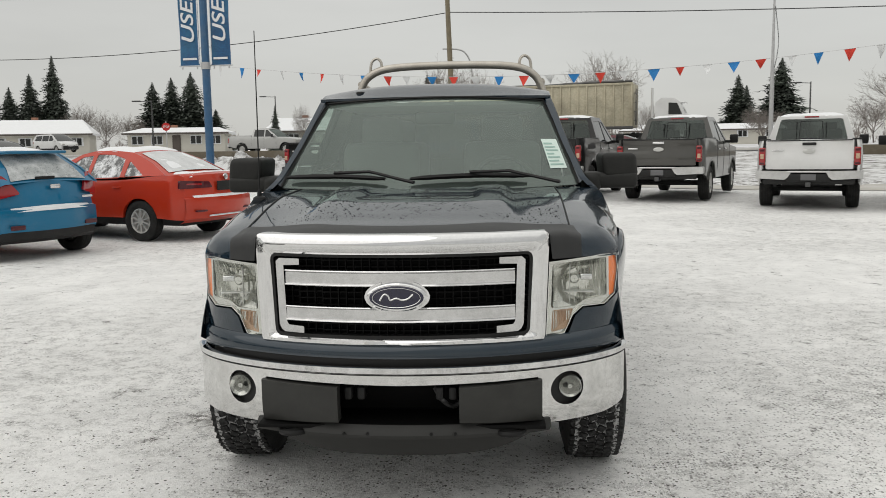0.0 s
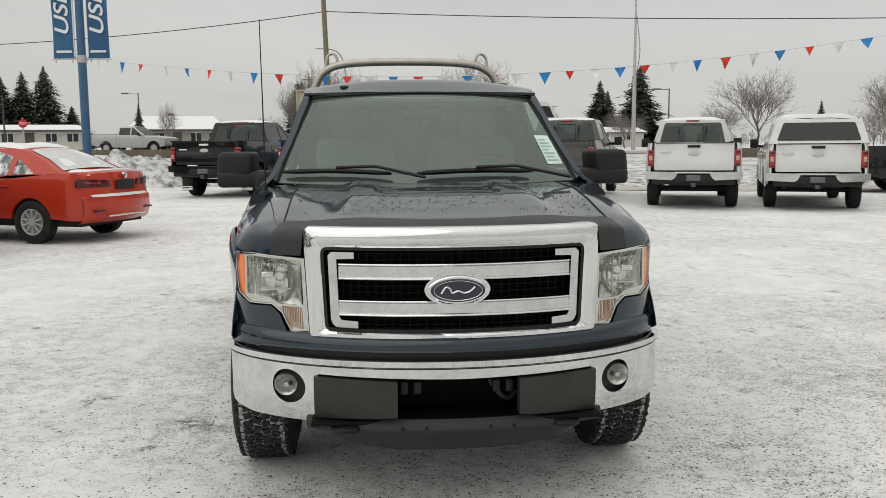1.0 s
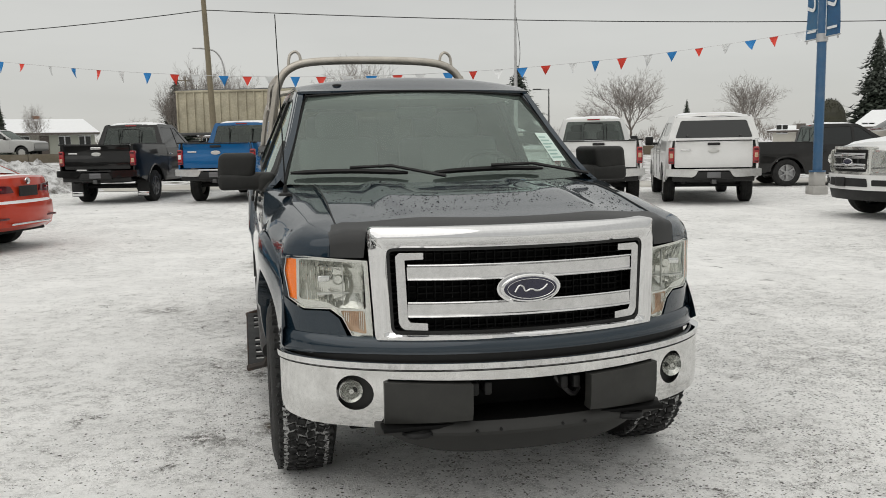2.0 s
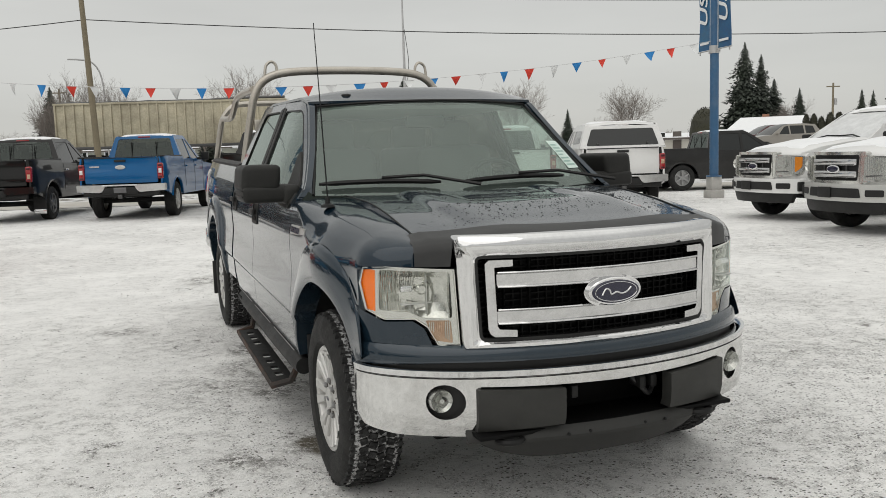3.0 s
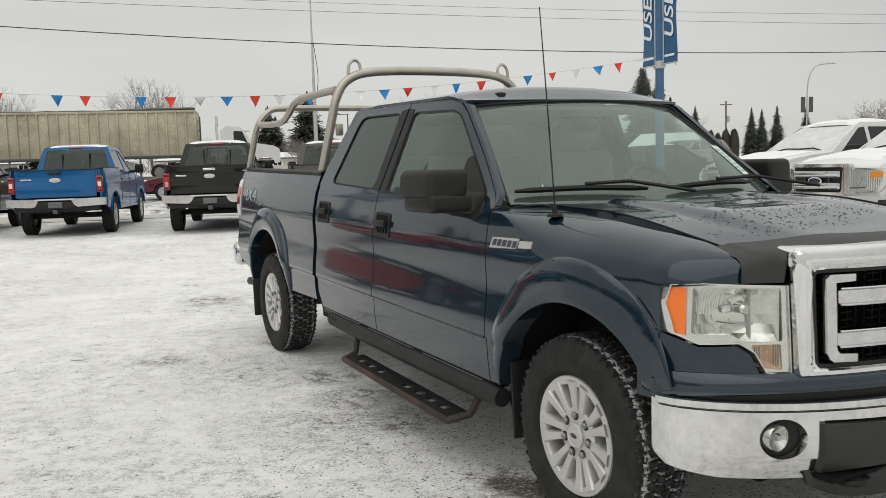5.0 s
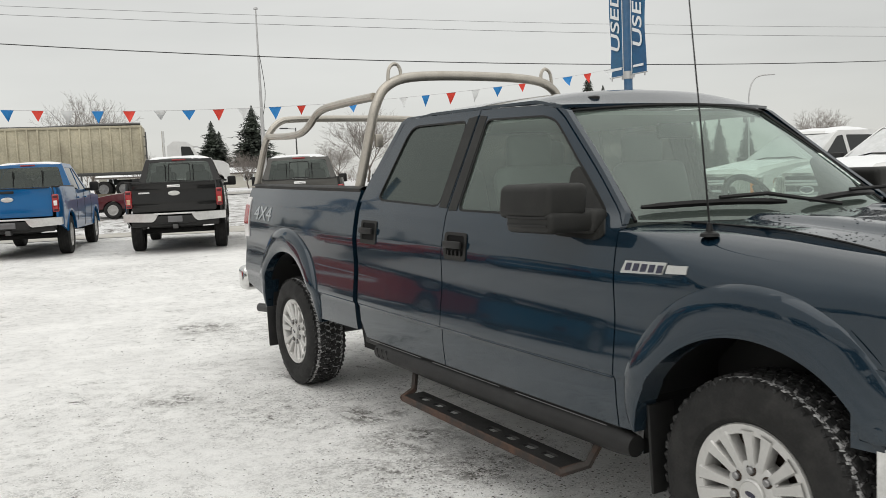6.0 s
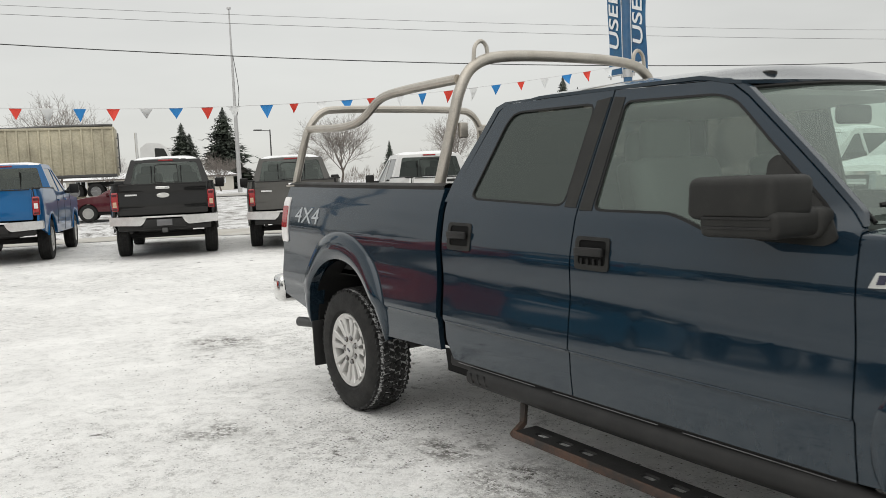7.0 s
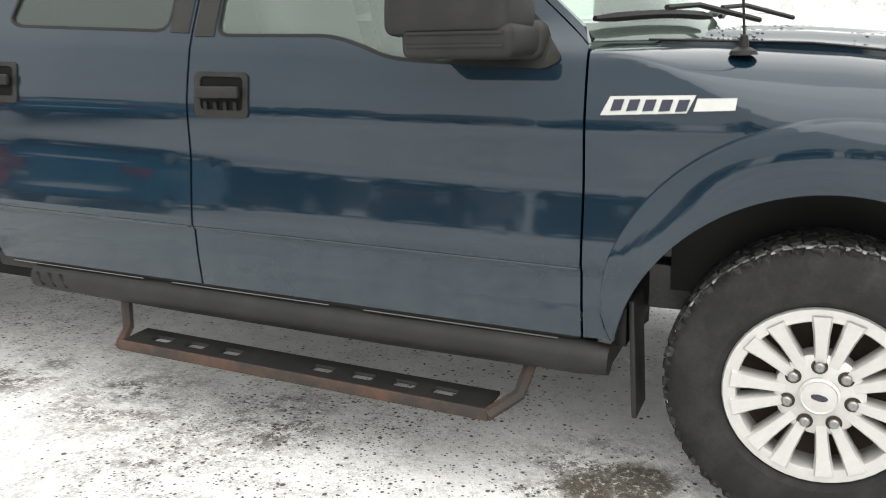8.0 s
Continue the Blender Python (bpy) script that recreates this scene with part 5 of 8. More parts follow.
# wheels
def alloy_wheel(parent, m, R=0.388, W=0.27, flip=1):
    """Wheel whose outer face looks to -x before m: tyre with tread blocks, alloy rim with paired spokes."""
    w = new("wheel")
    w.parent, w.matrix_basis = parent, m
    bm = B()
    lathe(bm, [(-W * 0.36, 0.225), (-W * 0.47, 0.25), (-W * 0.5, 0.29), (-W * 0.47, 0.335), (-W * 0.42, 0.362), (-W * 0.36, R - 0.014), (W * 0.36, R - 0.014), (W * 0.42, 0.362), (W * 0.5, 0.29), (W * 0.36, 0.225)], 64)
    ty = part("tyre", bm, [M_TYRE], w, "studded all-terrain tyre")
    bm = B()
    lathe(bm, [(-W * 0.37, R - 0.020), (-W * 0.34, R - 0.0105), (W * 0.34, R - 0.0105), (W * 0.37, R - 0.020)], 64)
    part("packed_snow", bm, M_TREAD_SNOW, ty, "snow packed between tread blocks")
    bm = B()
    rn = random.Random(7)
    rows, per = 6, 58
    for k in range(per):
        for j in range(rows):
            a = (k + (0.5 if j % 2 else 0) + rn.uniform(-0.15, 0.15)) * math.tau / per
            x = (-0.350 + 0.70 * j / (rows - 1)) * W
            edge = j in (0, rows - 1)
            rr = R - 0.002 - (0.010 if edge else 0.0)
            turn = Matrix.Translation((x, 0, 0)) @ Matrix.Rotation(radians(rn.uniform(10, 28) * (1 if j % 2 else -1)), 4, "Z") @ Matrix.Translation((-x, 0, 0))
            box(bm, (x, 0, rr - 0.008), (W * rn.uniform(0.112, 0.138), rn.uniform(0.024, 0.032), 0.018), 0, Matrix.Rotation(a, 4, "X") @ turn)
    part("tread", bm, M_TREAD, ty, "tread blocks", 0, kind="stuff")
    bm = B()
    lathe(bm, [(-W * 0.40, 0.232), (-W * 0.425, 0.228), (-W * 0.418, 0.198), (-W * 0.40, 0.195), (-W * 0.15, 0.196), (W * 0.3, 0.200)], 48)
    rim = part("rim", bm, M_ALLOY, w, "silver alloy rim with paired spokes")
    bm = B()
    lathe(bm, [(-W * 0.10, 0.20), (-W * 0.06, 0.17), (-W * 0.05, 0.05), (-W * 0.05, 0.001)], 32)
    part("brake_disc", bm, M_DISC, rim, "rusty brake disc and backing")
    for k in range(14):
        a = math.tau * ((k // 2) / 7) + radians(10.5 if k % 2 else -10.5)
        bm = B()
        c = [(0.070, 0.0200, -0.34), (0.115, 0.0205, -0.365), (0.16, 0.0240, -0.385), (0.210, 0.0330, -0.415)]
        V = []
        for r, hw, xx in c:
            V.append([bm.verts.new((xx * W, -hw * 0.8, r)), bm.verts.new((xx * W - 0.008, -hw * 0.60, r)), bm.verts.new((xx * W - 0.008, hw * 0.60, r)), bm.verts.new((xx * W, hw * 0.8, r)), bm.verts.new((xx * W + 0.045, hw * 0.7, r)), bm.verts.new((xx * W + 0.045, -hw * 0.7, r))])
        for i in range(3):
            for j in range(6):
                bm.faces.new((V[i][j], V[i][(j + 1) % 6], V[i + 1][(j + 1) % 6], V[i + 1][j]))
        bmesh.ops.rotate(bm, verts=bm.verts, cent=(0, 0, 0), matrix=Matrix.Rotation(a, 3, "X"))
        part("spoke", bm, M_ALLOY, rim)
    bm = B()
    lathe(bm, [(-W * 0.16, 0.108), (-W * 0.35, 0.106), (-W * 0.375, 0.096), (-W * 0.375, 0.001)], 28)
    part("hub", bm, M_ALLOY, rim)
    bm = B()
    lathe(bm, [(-W * 0.36, 0.050), (-W * 0.41, 0.049), (-W * 0.425, 0.043), (-W * 0.415, 0.040), (-W * 0.432, 0.001)], 24)
    part("centre_cap", bm, M_ALLOY, rim)
    bm = lathe(B(), [(-W * 0.430, 1.0), (-W * 0.434, 0.9), (-W * 0.434, 0.001)], 18, "x")
    bmesh.ops.scale(bm, verts=bm.verts, vec=(1, 0.020, 0.009))
    part("cap_emblem", bm, M_OVAL, rim)
    for k in range(7):
        a = math.tau * k / 7 + radians(12)
        bm = B()
        # flat dark disc painting the shade of the recess round the nut
        lathe(bm, [(-W * 0.372, 0.0195), (-W * 0.379, 0.0195), (-W * 0.379, 0.001)], 16, "x", (0, 0.077 * math.sin(a), 0.077 * math.cos(a)))
        part("lug_well_shade", bm, M_DISC, rim)
        bm = B()
        lathe(bm, [(-W * 0.36, 0.0140), (-W * 0.41, 0.0130), (-W * 0.425, 0.009), (-W * 0.425, 0.001)], 8, "x", (0, 0.077 * math.sin(a), 0.077 * math.cos(a)))
        part("lug_nut", bm, M_LUG, rim)
    return w


alloy_wheel(truck, pose(-0.795, 0, 0.386, 8))
alloy_wheel(truck, pose(-0.795, 3.95, 0.386, 25))
alloy_wheel(truck, pose(0.795, 0, 0.386, 10, 0, 180))
alloy_wheel(truck, pose(0.795, 3.95, 0.386, 33, 0, 180))


# ---- other vehicles ----
def paint(name, color, metal=0.2, dirt=0.12):
    return material(name, color, 0.30, metal, 0.05, 2, 300, coat=0.7, spec=0.1, dirt=(0.30, 0.295, 0.29), dirt_amount=dirt)


M_P_BLACK = paint("black_paint", (0.008, 0.008, 0.008), 0.1, 0.02)
M_P_GREY = paint("gunmetal_paint", (0.082, 0.080, 0.074), 0.3, 0.06)
M_P_WHITE = paint("white_paint", (0.70, 0.70, 0.69), 0.0, 0.18)
M_P_BLUE = paint("bright_blue_paint", (0.004, 0.100, 0.27), 0.15, 0.03)
M_P_CYAN = paint("teal_blue_paint", (0.006, 0.145, 0.28), 0.2)
M_P_RED = paint("orange_red_paint", (0.47, 0.034, 0.010), 0.12, 0.06)
M_P_MAROON = paint("maroon_paint", (0.075, 0.007, 0.012), 0.2)
M_P_SILVER = paint("silver_paint", (0.42, 0.42, 0.41), 0.5)
M_P_BEIGE = paint("silver_beige_paint", (0.30, 0.28, 0.25), 0.4)
M_P_BROWN = paint("dark_brown_paint", (0.012, 0.0115, 0.011), 0.15, 0.04)
M_CAR_GLASS = material("dark_car_glass", (0.008, 0.010, 0.010), 0.06, 0, 0.1, 4, 60, coat=0.2, spec=0.45)
M_SNOWED_GLASS = material("snow_covered_glass", (0.58, 0.59, 0.59), 0.6, 0, 0.12, 7, 60, coat=0.1, dirt=(0.78, 0.79, 0.80), dirt_amount=0.8)
M_FROST_GLASS = material("snow_dusted_glass", (0.30, 0.32, 0.32), 0.3, 0, 0.3, 9, 60, coat=0.4, dirt=(0.70, 0.71, 0.72), dirt_amount=0.8)
M_SNOWY_GLASS = material("half_snowed_glass", (0.02, 0.024, 0.024), 0.15, 0, 0.2, 9, 60, coat=0.7, dirt=(0.78, 0.79, 0.80), dirt_amount=2.2)
M_DULL_CHROME = material("dull_salted_chrome", (0.62, 0.62, 0.61), 0.30, 0.75, 0.08, 9, 60, dirt=(0.30, 0.29, 0.28), dirt_amount=0.4)
M_UNDER = material("dark_underbody", (0.012, 0.012, 0.012), 0.8, 0, 0.2)
M_STEEL_RIM = material("grey_steel_rim", (0.33, 0.33, 0.33), 0.45, 0.6, 0.1, 10, 80)
M_DARK_RIM = material("dark_alloy", (0.16, 0.16, 0.165), 0.35, 0.7, 0.1, 10, 80)
M_CAR_PANE = glass("see_through_car_glass", (0.24, 0.26, 0.25), 1.42, 0.012)
WHEELS = {}


def plain_wheel(parent, m, R=0.38, W=0.24, rim_mat=None, spokes=6):
    """Tyre with a grooved tread, dished rim and spokes; alike wheels share their meshes."""
    rim_mat = rim_mat or M_ALLOY
    key = (round(R, 3), round(W, 3), rim_mat.name, spokes)
    w = new("wheel")
    w.parent, w.matrix_basis = parent, m
    r0 = R * 0.60
    if key not in WHEELS:
        bm = B()
        pr = [(-W * 0.40, r0), (-W * 0.5, r0 + 0.05), (-W * 0.46, R - 0.03), (-W * 0.38, R)]
        for k in range(4):
            a = -0.30 + 0.20 * k
            pr += [(W * (a - 0.03), R), (W * (a - 0.025), R - 0.008), (W * (a + 0.025), R - 0.008), (W * (a + 0.03), R)]
        pr += [(W * 0.38, R), (W * 0.46, R - 0.03), (W * 0.5, r0 + 0.05), (W * 0.40, r0)]
        ty = part("tyre", lathe(bm, pr, 40), M_TYRE, w)
        bm = B()
        lathe(bm, [(-W * 0.43, r0 + 0.004), (-W * 0.44, r0 - 0.008), (-W * 0.36, r0 - 0.02), (W * 0.3, r0 - 0.03)], 32)
        lathe(bm, [(-W * 0.2, r0 - 0.02), (-W * 0.16, 0.001)], 24)
        for k in range(spokes):
            a = math.tau * k / spokes
            wd = r0 * 2.1 / spokes * 0.62
            box(bm, (-W * 0.36, 0, r0 * 0.56), (0.03, wd, r0 * 0.86), 0.006, Matrix.Rotation(a, 4, "X"))
        lathe(bm, [(-W * 0.30, r0 * 0.32), (-W * 0.44, r0 * 0.27), (-W * 0.46, 0.001)], 20)
        ri = part("rim", bm, rim_mat, w)
        WHEELS[key] = (ty.data, ri.data)
    else:
        share("tyre", WHEELS[key][0], w, Matrix())
        share("rim", WHEELS[key][1], w, Matrix())
    return w


def shell(line, half, crown=0.03, edge=0.05, n=10, bow=None):
    """Sheet that follows a side line of (y, z) and spans the vehicle's width, with softened edges. half: half width, or a function of (y, z)."""
    bm = B()
    P = line

    def f(i, j):
        y, z = P[i]
        h = half(y, z) if callable(half) else half
        t = -1 + 2 * j / n
        k = math.copysign(1 - (1 - abs(t)) ** 1.35, t)
        if bow:
            y += bow[2] * k * k * (ease((bow[0] + 0.6 - y) / 0.6) - ease((y - bow[1] + 0.6) / 0.6))
        return (h * k, y, z + crown * (1 - k * k) - edge * max(0.0, (abs(k) - 0.86) / 0.14) ** 2)
    V = [[bm.verts.new(f(i, j)) for j in range(n + 1)] for i in range(len(P))]
    for i in range(len(P) - 1):
        for j in range(n):
            bm.faces.new((V[i][j], V[i + 1][j], V[i + 1][j + 1], V[i][j + 1]))
    return bm


def flank(half, tuck=0.05, belly=0.02, zmid=0.75, zlow=0.35, ztop=1.05, ends=None):
    """Side surface of a vehicle: fullest at zmid, drawn in above and below, and towards the ends."""
    def g(y, z):
        x = half - tuck * max(0.0, (z - zmid) / max(0.05, ztop - zmid)) ** 2 - belly * max(0.0, (zmid - z) / max(0.05, zmid - zlow)) ** 2
        if ends:
            a, b, d = ends
            x -= d * ease((a + 0.45 - y) / 0.45) ** 2 + d * ease((y - b + 0.35) / 0.35) ** 2
        return (-x, y, z)
    return g


def two_sides(name, bm_of, mat, parent, label="", smooth=35):
    return both(name, bm_of, mat, parent, label, smooth)


def snow_slab(parent, line, half, thick=0.05, lo=0.02, label="snow lying on the roof"):
    """Uneven layer of snow on a top surface given by its side line."""
    bm = B()
    n = 14

    def f(u, v):
        t = u * (len(line) - 1)
        i = min(int(t), len(line) - 2)
        q = t - i
        y, z = line[i][0] * (1 - q) + line[i + 1][0] * q, line[i][1] * (1 - q) + line[i + 1][1] * q
        x = (-1 + 2 * v) * half
        x *= 1 + 0.05 * noise.noise((y * 5, v * 2, z))
        y += 0.05 * noise.noise((x * 5, u * 2, z))
        e = max(0.0, min(1.0, 6 * u, 6 * (1 - u), 6 * v, 6 * (1 - v)))
        return (x, y, z - 0.02 + (0.02 + lo + thick * (0.8 + 0.5 * noise.noise((x * 3, y * 3, z)))) * e ** 0.5)
    grid(bm, f, 24, n)
    return part("snow_cover", bm, M_SNOW, parent, label, 60)


def pickup(label, m, body, tail="new", bumper=None, rim=None, canopy=None, snow=0.03, front="none", flaps=False, group="parked vehicles", grille=None, tailmark=True, R=0.395, tall=0.0, name="pickup_truck", arch_mat=None, seat_through=True):
    """Crew-cab pickup, front towards -y, standing on z = 0, its rear axle at y = 1.75."""
    t = thing(name, label, "pickup truck", m, group)
    up = tall
    hs = flank(0.985, 0.025, 0.02, 0.95 + up, 0.45 + up, 1.30 + up, (-2.85, 2.95, 0.06))
    heavy = front == "heavy"
    side = ([(-2.54, 0.55 + up), (-2.56, 1.07 + up), (-2.48, 1.13 + up)] if heavy else [(-2.78, 0.55 + up), (-2.80, 1.06 + up), (-2.55, 1.13 + up)]) + [(-1.30, 1.20 + up), (-1.22, 1.26 + up), (0.92, 1.28 + up), (0.95, 1.36 + up), (2.92, 1.38 + up), (2.95, 0.62 + up), (2.40, 0.50 + up)]
    side += arch(1.75, R + up * 0.4, 0.50, 12, 168, 16) + [(1.20, 0.44 + up), (-1.40, 0.42 + up)] + arch(-1.93, R + up * 0.4, 0.50, 12, 168, 16) + [(-2.48, 0.46 + up)]
    two_sides("body_side", lambda: panel(side, [], hs, 0.3, 0.10, (0.04, 0, 0)), body, t)
    for ya in (1.75, -1.93):
        two_sides("wheel_arch", lambda: lathe(B(), [(-0.988, 0.495), (-0.996, 0.53), (-0.955, 0.56)], 18, "x", (0, ya, R + up * 0.4), radians(8), radians(172)), arch_mat or body, t)
    for y, zl in ((-1.16, 0.46), (-0.15, 0.46), (0.90, 0.62)):
        two_sides("door_seam", lambda: sweep(B(), [(hs(y, z + up)[0] - 0.001, y, z + up) for z in (zl, 0.7, 0.95, 1.15, 1.27)], 0.005, 4), M_RUBBER_SEAL, t)
    for y in (-0.32, 0.72):
        two_sides("door_handle", lambda: box(B(), (-1.0, y, 1.12 + up), (0.035, 0.20, 0.035), 0.01), M_CHROME if tail == "new" else body, t)
    # hood and nose
    part("hood", shell([(-2.84, 1.00 + up), (-2.80, 1.07 + up), (-2.66, 1.13 + up + 0.03 * heavy), (-2.2, 1.185 + up + 0.07 * heavy), (-1.6, 1.235 + up + 0.10 * heavy), (-1.16, 1.255 + up + 0.11 * heavy)], lambda y, z: 0.93, 0.035, 0.05, 10, (-2.86, 99.0, 0.26) if heavy else None), body, t)
    if heavy:
        part("front_panel", panel(rounded([(-0.955, 0.50 + up), (0.955, 0.50 + up), (0.945, 1.12 + up), (-0.945, 1.12 + up)], 0.03, 3), [], lambda x, z: (x, -2.835 + 0.28 * max(0.0, (abs(x) - 0.52) / 0.43) ** 1.5 + 0.06 * max(0.0, (z - up - 1.0) / 0.12), z), 0.08, 0.08, (0, 0.05, 0)), body, t)
    else:
        part("front_panel", shell([(-2.70, 0.50 + up), (-2.80, 0.60 + up), (-2.83, 0.80 + up), (-2.82, 1.02 + up)], 0.92, 0.0, 0.0), body, t)
    # cab
    zc = 1.27 + up
    cw = lambda y, z: 0.90 - 0.36 * max(0.0, z - zc)
    roof_z = 1.90 + up
    part("roof", shell([(-0.36, roof_z - 0.07), (-0.28, roof_z - 0.02), (0.0, roof_z + 0.0), (0.5, roof_z), (0.72, roof_z - 0.03), (0.80, roof_z - 0.08)], lambda y, z: 0.70, 0.035, 0.06), body, t)
    gh = lambda y, z: (-(0.915 - 0.34 * max(0.0, z - zc)), y, z)
    cab_line = [(-1.24, zc - 0.02), (0.94, zc - 0.02), (0.93, zc + 0.1), (0.82, roof_z - 0.05), (0.70, roof_z), (-0.26, roof_z), (-0.40, roof_z - 0.06), (-1.20, zc + 0.05)]
    wf = rounded([(-0.98, zc + 0.03), (-0.20, zc + 0.03), (-0.20, roof_z - 0.09), (-0.36, roof_z - 0.11)], 0.03, 2)
    wr = rounded([(-0.12, zc + 0.03), (0.76, zc + 0.04), (0.70, roof_z - 0.10), (-0.12, roof_z - 0.09)], 0.03, 2)
    two_sides("cab_side", lambda: panel(cab_line, [wf, wr], gh, 0.3, 0.15, (0.04, 0, 0)), body, t)
    for w in (wf, wr):
        two_sides("side_window", lambda: panel(w, [], lambda y, z: (gh(y, z)[0] + 0.012, y, z), 0.4, 0.2), M_CAR_GLASS, t)
    part("windshield", shell([(-1.20, zc + 0.0), (-0.80, zc + 0.32), (-0.36, roof_z - 0.06)], cw, 0.0, 0.0), M_CAR_PANE if snow < 0.1 else M_SNOWED_GLASS, t)
    # back of the cab with its three-part window
    bk = lambda x, z: (x, 0.945 - 0.22 * (z - zc), z)
    rw = rounded([(-0.74, zc + 0.08), (0.74, zc + 0.08), (0.63, roof_z - 0.08), (-0.63, roof_z - 0.08)], 0.05, 3)
    part("cab_back", panel([(-0.90, zc - 0.1), (0.90, zc - 0.1), (0.90, zc + 0.02), (0.70, roof_z - 0.02), (-0.70, roof_z - 0.02), (-0.90, zc + 0.02)], [rw], bk, 0.5, 0.3, (0, -0.03, 0)), body, t)
    win = part("rear_window", panel(rw, [], lambda x, z: (x, bk(x, z)[1] - 0.012, z), 0.5, 0.3), M_CAR_PANE, t, "tinted rear window")
    for x in (-0.30, 0.30):
        part("window_bar", box(B(), (x, 0.90, zc + 0.29), (0.018, 0.012, 0.38), 0, None), M_RUBBER_SEAL, win)
    part("cab_floor", box(B(), (0, -0.15, 0.80 + up), (1.70, 2.1, 0.04)), M_UNDER, t)
    for sx in (-1, 1):
        for y in (-0.25, 0.62):
            part("seat", box(box(B(), (sx * 0.38, y, 1.26 + up), (0.50, 0.16, 0.70), 0.06), (sx * 0.38, y + 0.04, 1.66 + up), (0.28, 0.10, 0.18), 0.04), M_SEAT, t, "grey cloth seat")
    if seat_through:
        part("window_slider", panel(rounded([(-0.25, zc + 0.12), (0.25, zc + 0.12), (0.23, roof_z - 0.12), (-0.23, roof_z - 0.12)], 0.03, 2), [rounded([(-0.235, zc + 0.135), (0.235, zc + 0.135), (0.215, roof_z - 0.135), (-0.215, roof_z - 0.135)], 0.03, 2)], lambda x, z: (x, bk(x, z)[1] - 0.004, z), 0.5, 0.3), M_RUBBER_SEAL, win, "black slider frame")
        part("sill_snow", box(B(), (0, 0.96, zc + 0.09), (0.44, 0.04, 0.03), 0.01), M_SNOW, win, "snow on the window ledge")
    part("brake_light", box(B(), (0, 0.815, roof_z - 0.035), (0.30, 0.03, 0.035), 0.008), M_RED_LENS, t)
    # bed, tailgate
    part("bed_floor", box(B(), (0, 1.93, 0.92 + up), (1.70, 1.94, 0.03)), M_BED, t)
    two_sides("bed_inner_wall", lambda: box(B(), (-0.85, 1.93, 1.15 + up), (0.03, 1.94, 0.44)), M_BED, t)
    two_sides("bed_rail", lambda: box(B(), (-0.885, 1.94, 1.375 + up), (0.12, 1.98, 0.035), 0.012), M_BLACK_PLASTIC, t)
    gate = part("tailgate", panel(rounded([(-0.81, 0.78 + up), (0.81, 0.78 + up), (0.81, 1.37 + up), (-0.81, 1.37 + up)], 0.03, 3), [], lambda x, z: (x, 2.955 - 0.05 * ((x / 0.86) ** 2) + 0.018 * math.sin((z - up - 0.78) / 0.59 * math.pi * 2) * 0.6, z), 0.12, 0.05, (0, -0.05, 0)), body, t)
    if tailmark:
        ov = lathe(B(), [(0.01, 1.0), (-0.006, 1.0), (-0.012, 0.86), (-0.012, 0.001)], 24, "y")
        bmesh.ops.transform(ov, matrix=Matrix.Translation((0, 2.965, 1.14 + up)) @ Matrix.Rotation(math.pi, 4, "Z") @ Matrix.Diagonal((0.115, 1, 0.048, 1)), verts=ov.verts)
        part("oval_badge", ov, M_BEZEL, gate, "chrome oval badge")
        part("script_bar", box(B(), (0.58, 2.945, 1.16 + up), (0.22, 0.012, 0.03), 0.004), M_CHROME, gate)
    part("gate_step", box(B(), (0, 2.945, 1.355 + up), (1.58, 0.03, 0.022), 0.008), M_BLACK_PLASTIC, gate, "black gate cap")
    part("gate_handle", box(B(), (0, 2.965, 1.285 + up), (0.26, 0.035, 0.055), 0.014), M_CHROME if tail == "new" else M_BLACK_PLASTIC, gate)
    # tail lamps
    zt0, zt1 = (0.86 + up, 1.22 + up)
    for sx in (-1, 1):
        la = part("tail_light", box(B(), (sx * 0.878, 2.885, (zt0 + zt1) / 2), (0.125, 0.14, zt1 - zt0), 0.028, seg=3), M_RED_LENS, t, "red tail lamp")
        part("lens_insert", box(B(), (sx * 0.882, 2.950, zt0 + (0.13 if tail == "new" else 0.18)), (0.07, 0.02, 0.10), 0.006), M_WHITE_LENS if body is M_P_BLUE else M_PEACH, la)
        part("lens_band", box(B(), (sx * 0.880, 2.951, zt1 - 0.055), (0.09, 0.016, 0.05), 0.005), M_P_MAROON, la)
        part("lens_band", box(B(), (sx * 0.880, 2.951, zt0 + 0.04), (0.09, 0.016, 0.04), 0.005), M_P_MAROON, la)
        part("side_mirror", box(box(B(), (sx * 1.12, -0.92, 1.36 + up), (0.20, 0.11, 0.22), 0.03), (sx * 0.97, -0.90, 1.29 + up), (0.14, 0.07, 0.07), 0.02), M_BLACK_PLASTIC, t, "black side mirror")
    # rear bumper with step
    bmat = bumper or M_DULL_CHROME
    two_sides("rear_bumper", lambda: panel(rounded([(-0.99, 0.60 + up), (-0.44, 0.575 + up), (-0.38, 0.62 + up), (-0.31, 0.745 + up), (-0.99, 0.755 + up)], 0.02, 2), [], lambda x, z: (x, 3.10 - 0.10 * (abs(x) / 0.99) ** 3, z), 0.15, 0.08, (0, -0.16, 0)), bmat, t, "bumper end")
    part("bumper_valance", box(B(), (0, 2.96, 0.54 + up), (1.70, 0.10, 0.12), 0.03), M_BLACK_PLASTIC, t, "black valance under the bumper")
    part("bumper_step", box(B(), (0, 3.03, 0.615 + up), (0.80, 0.12, 0.16), 0.02), M_BLACK_PLASTIC, t)
    part("bumper_ledge", box(B(), (0, 3.05, 0.735 + up), (0.80, 0.12, 0.035), 0.012), bmat, t, "bright upper ledge")
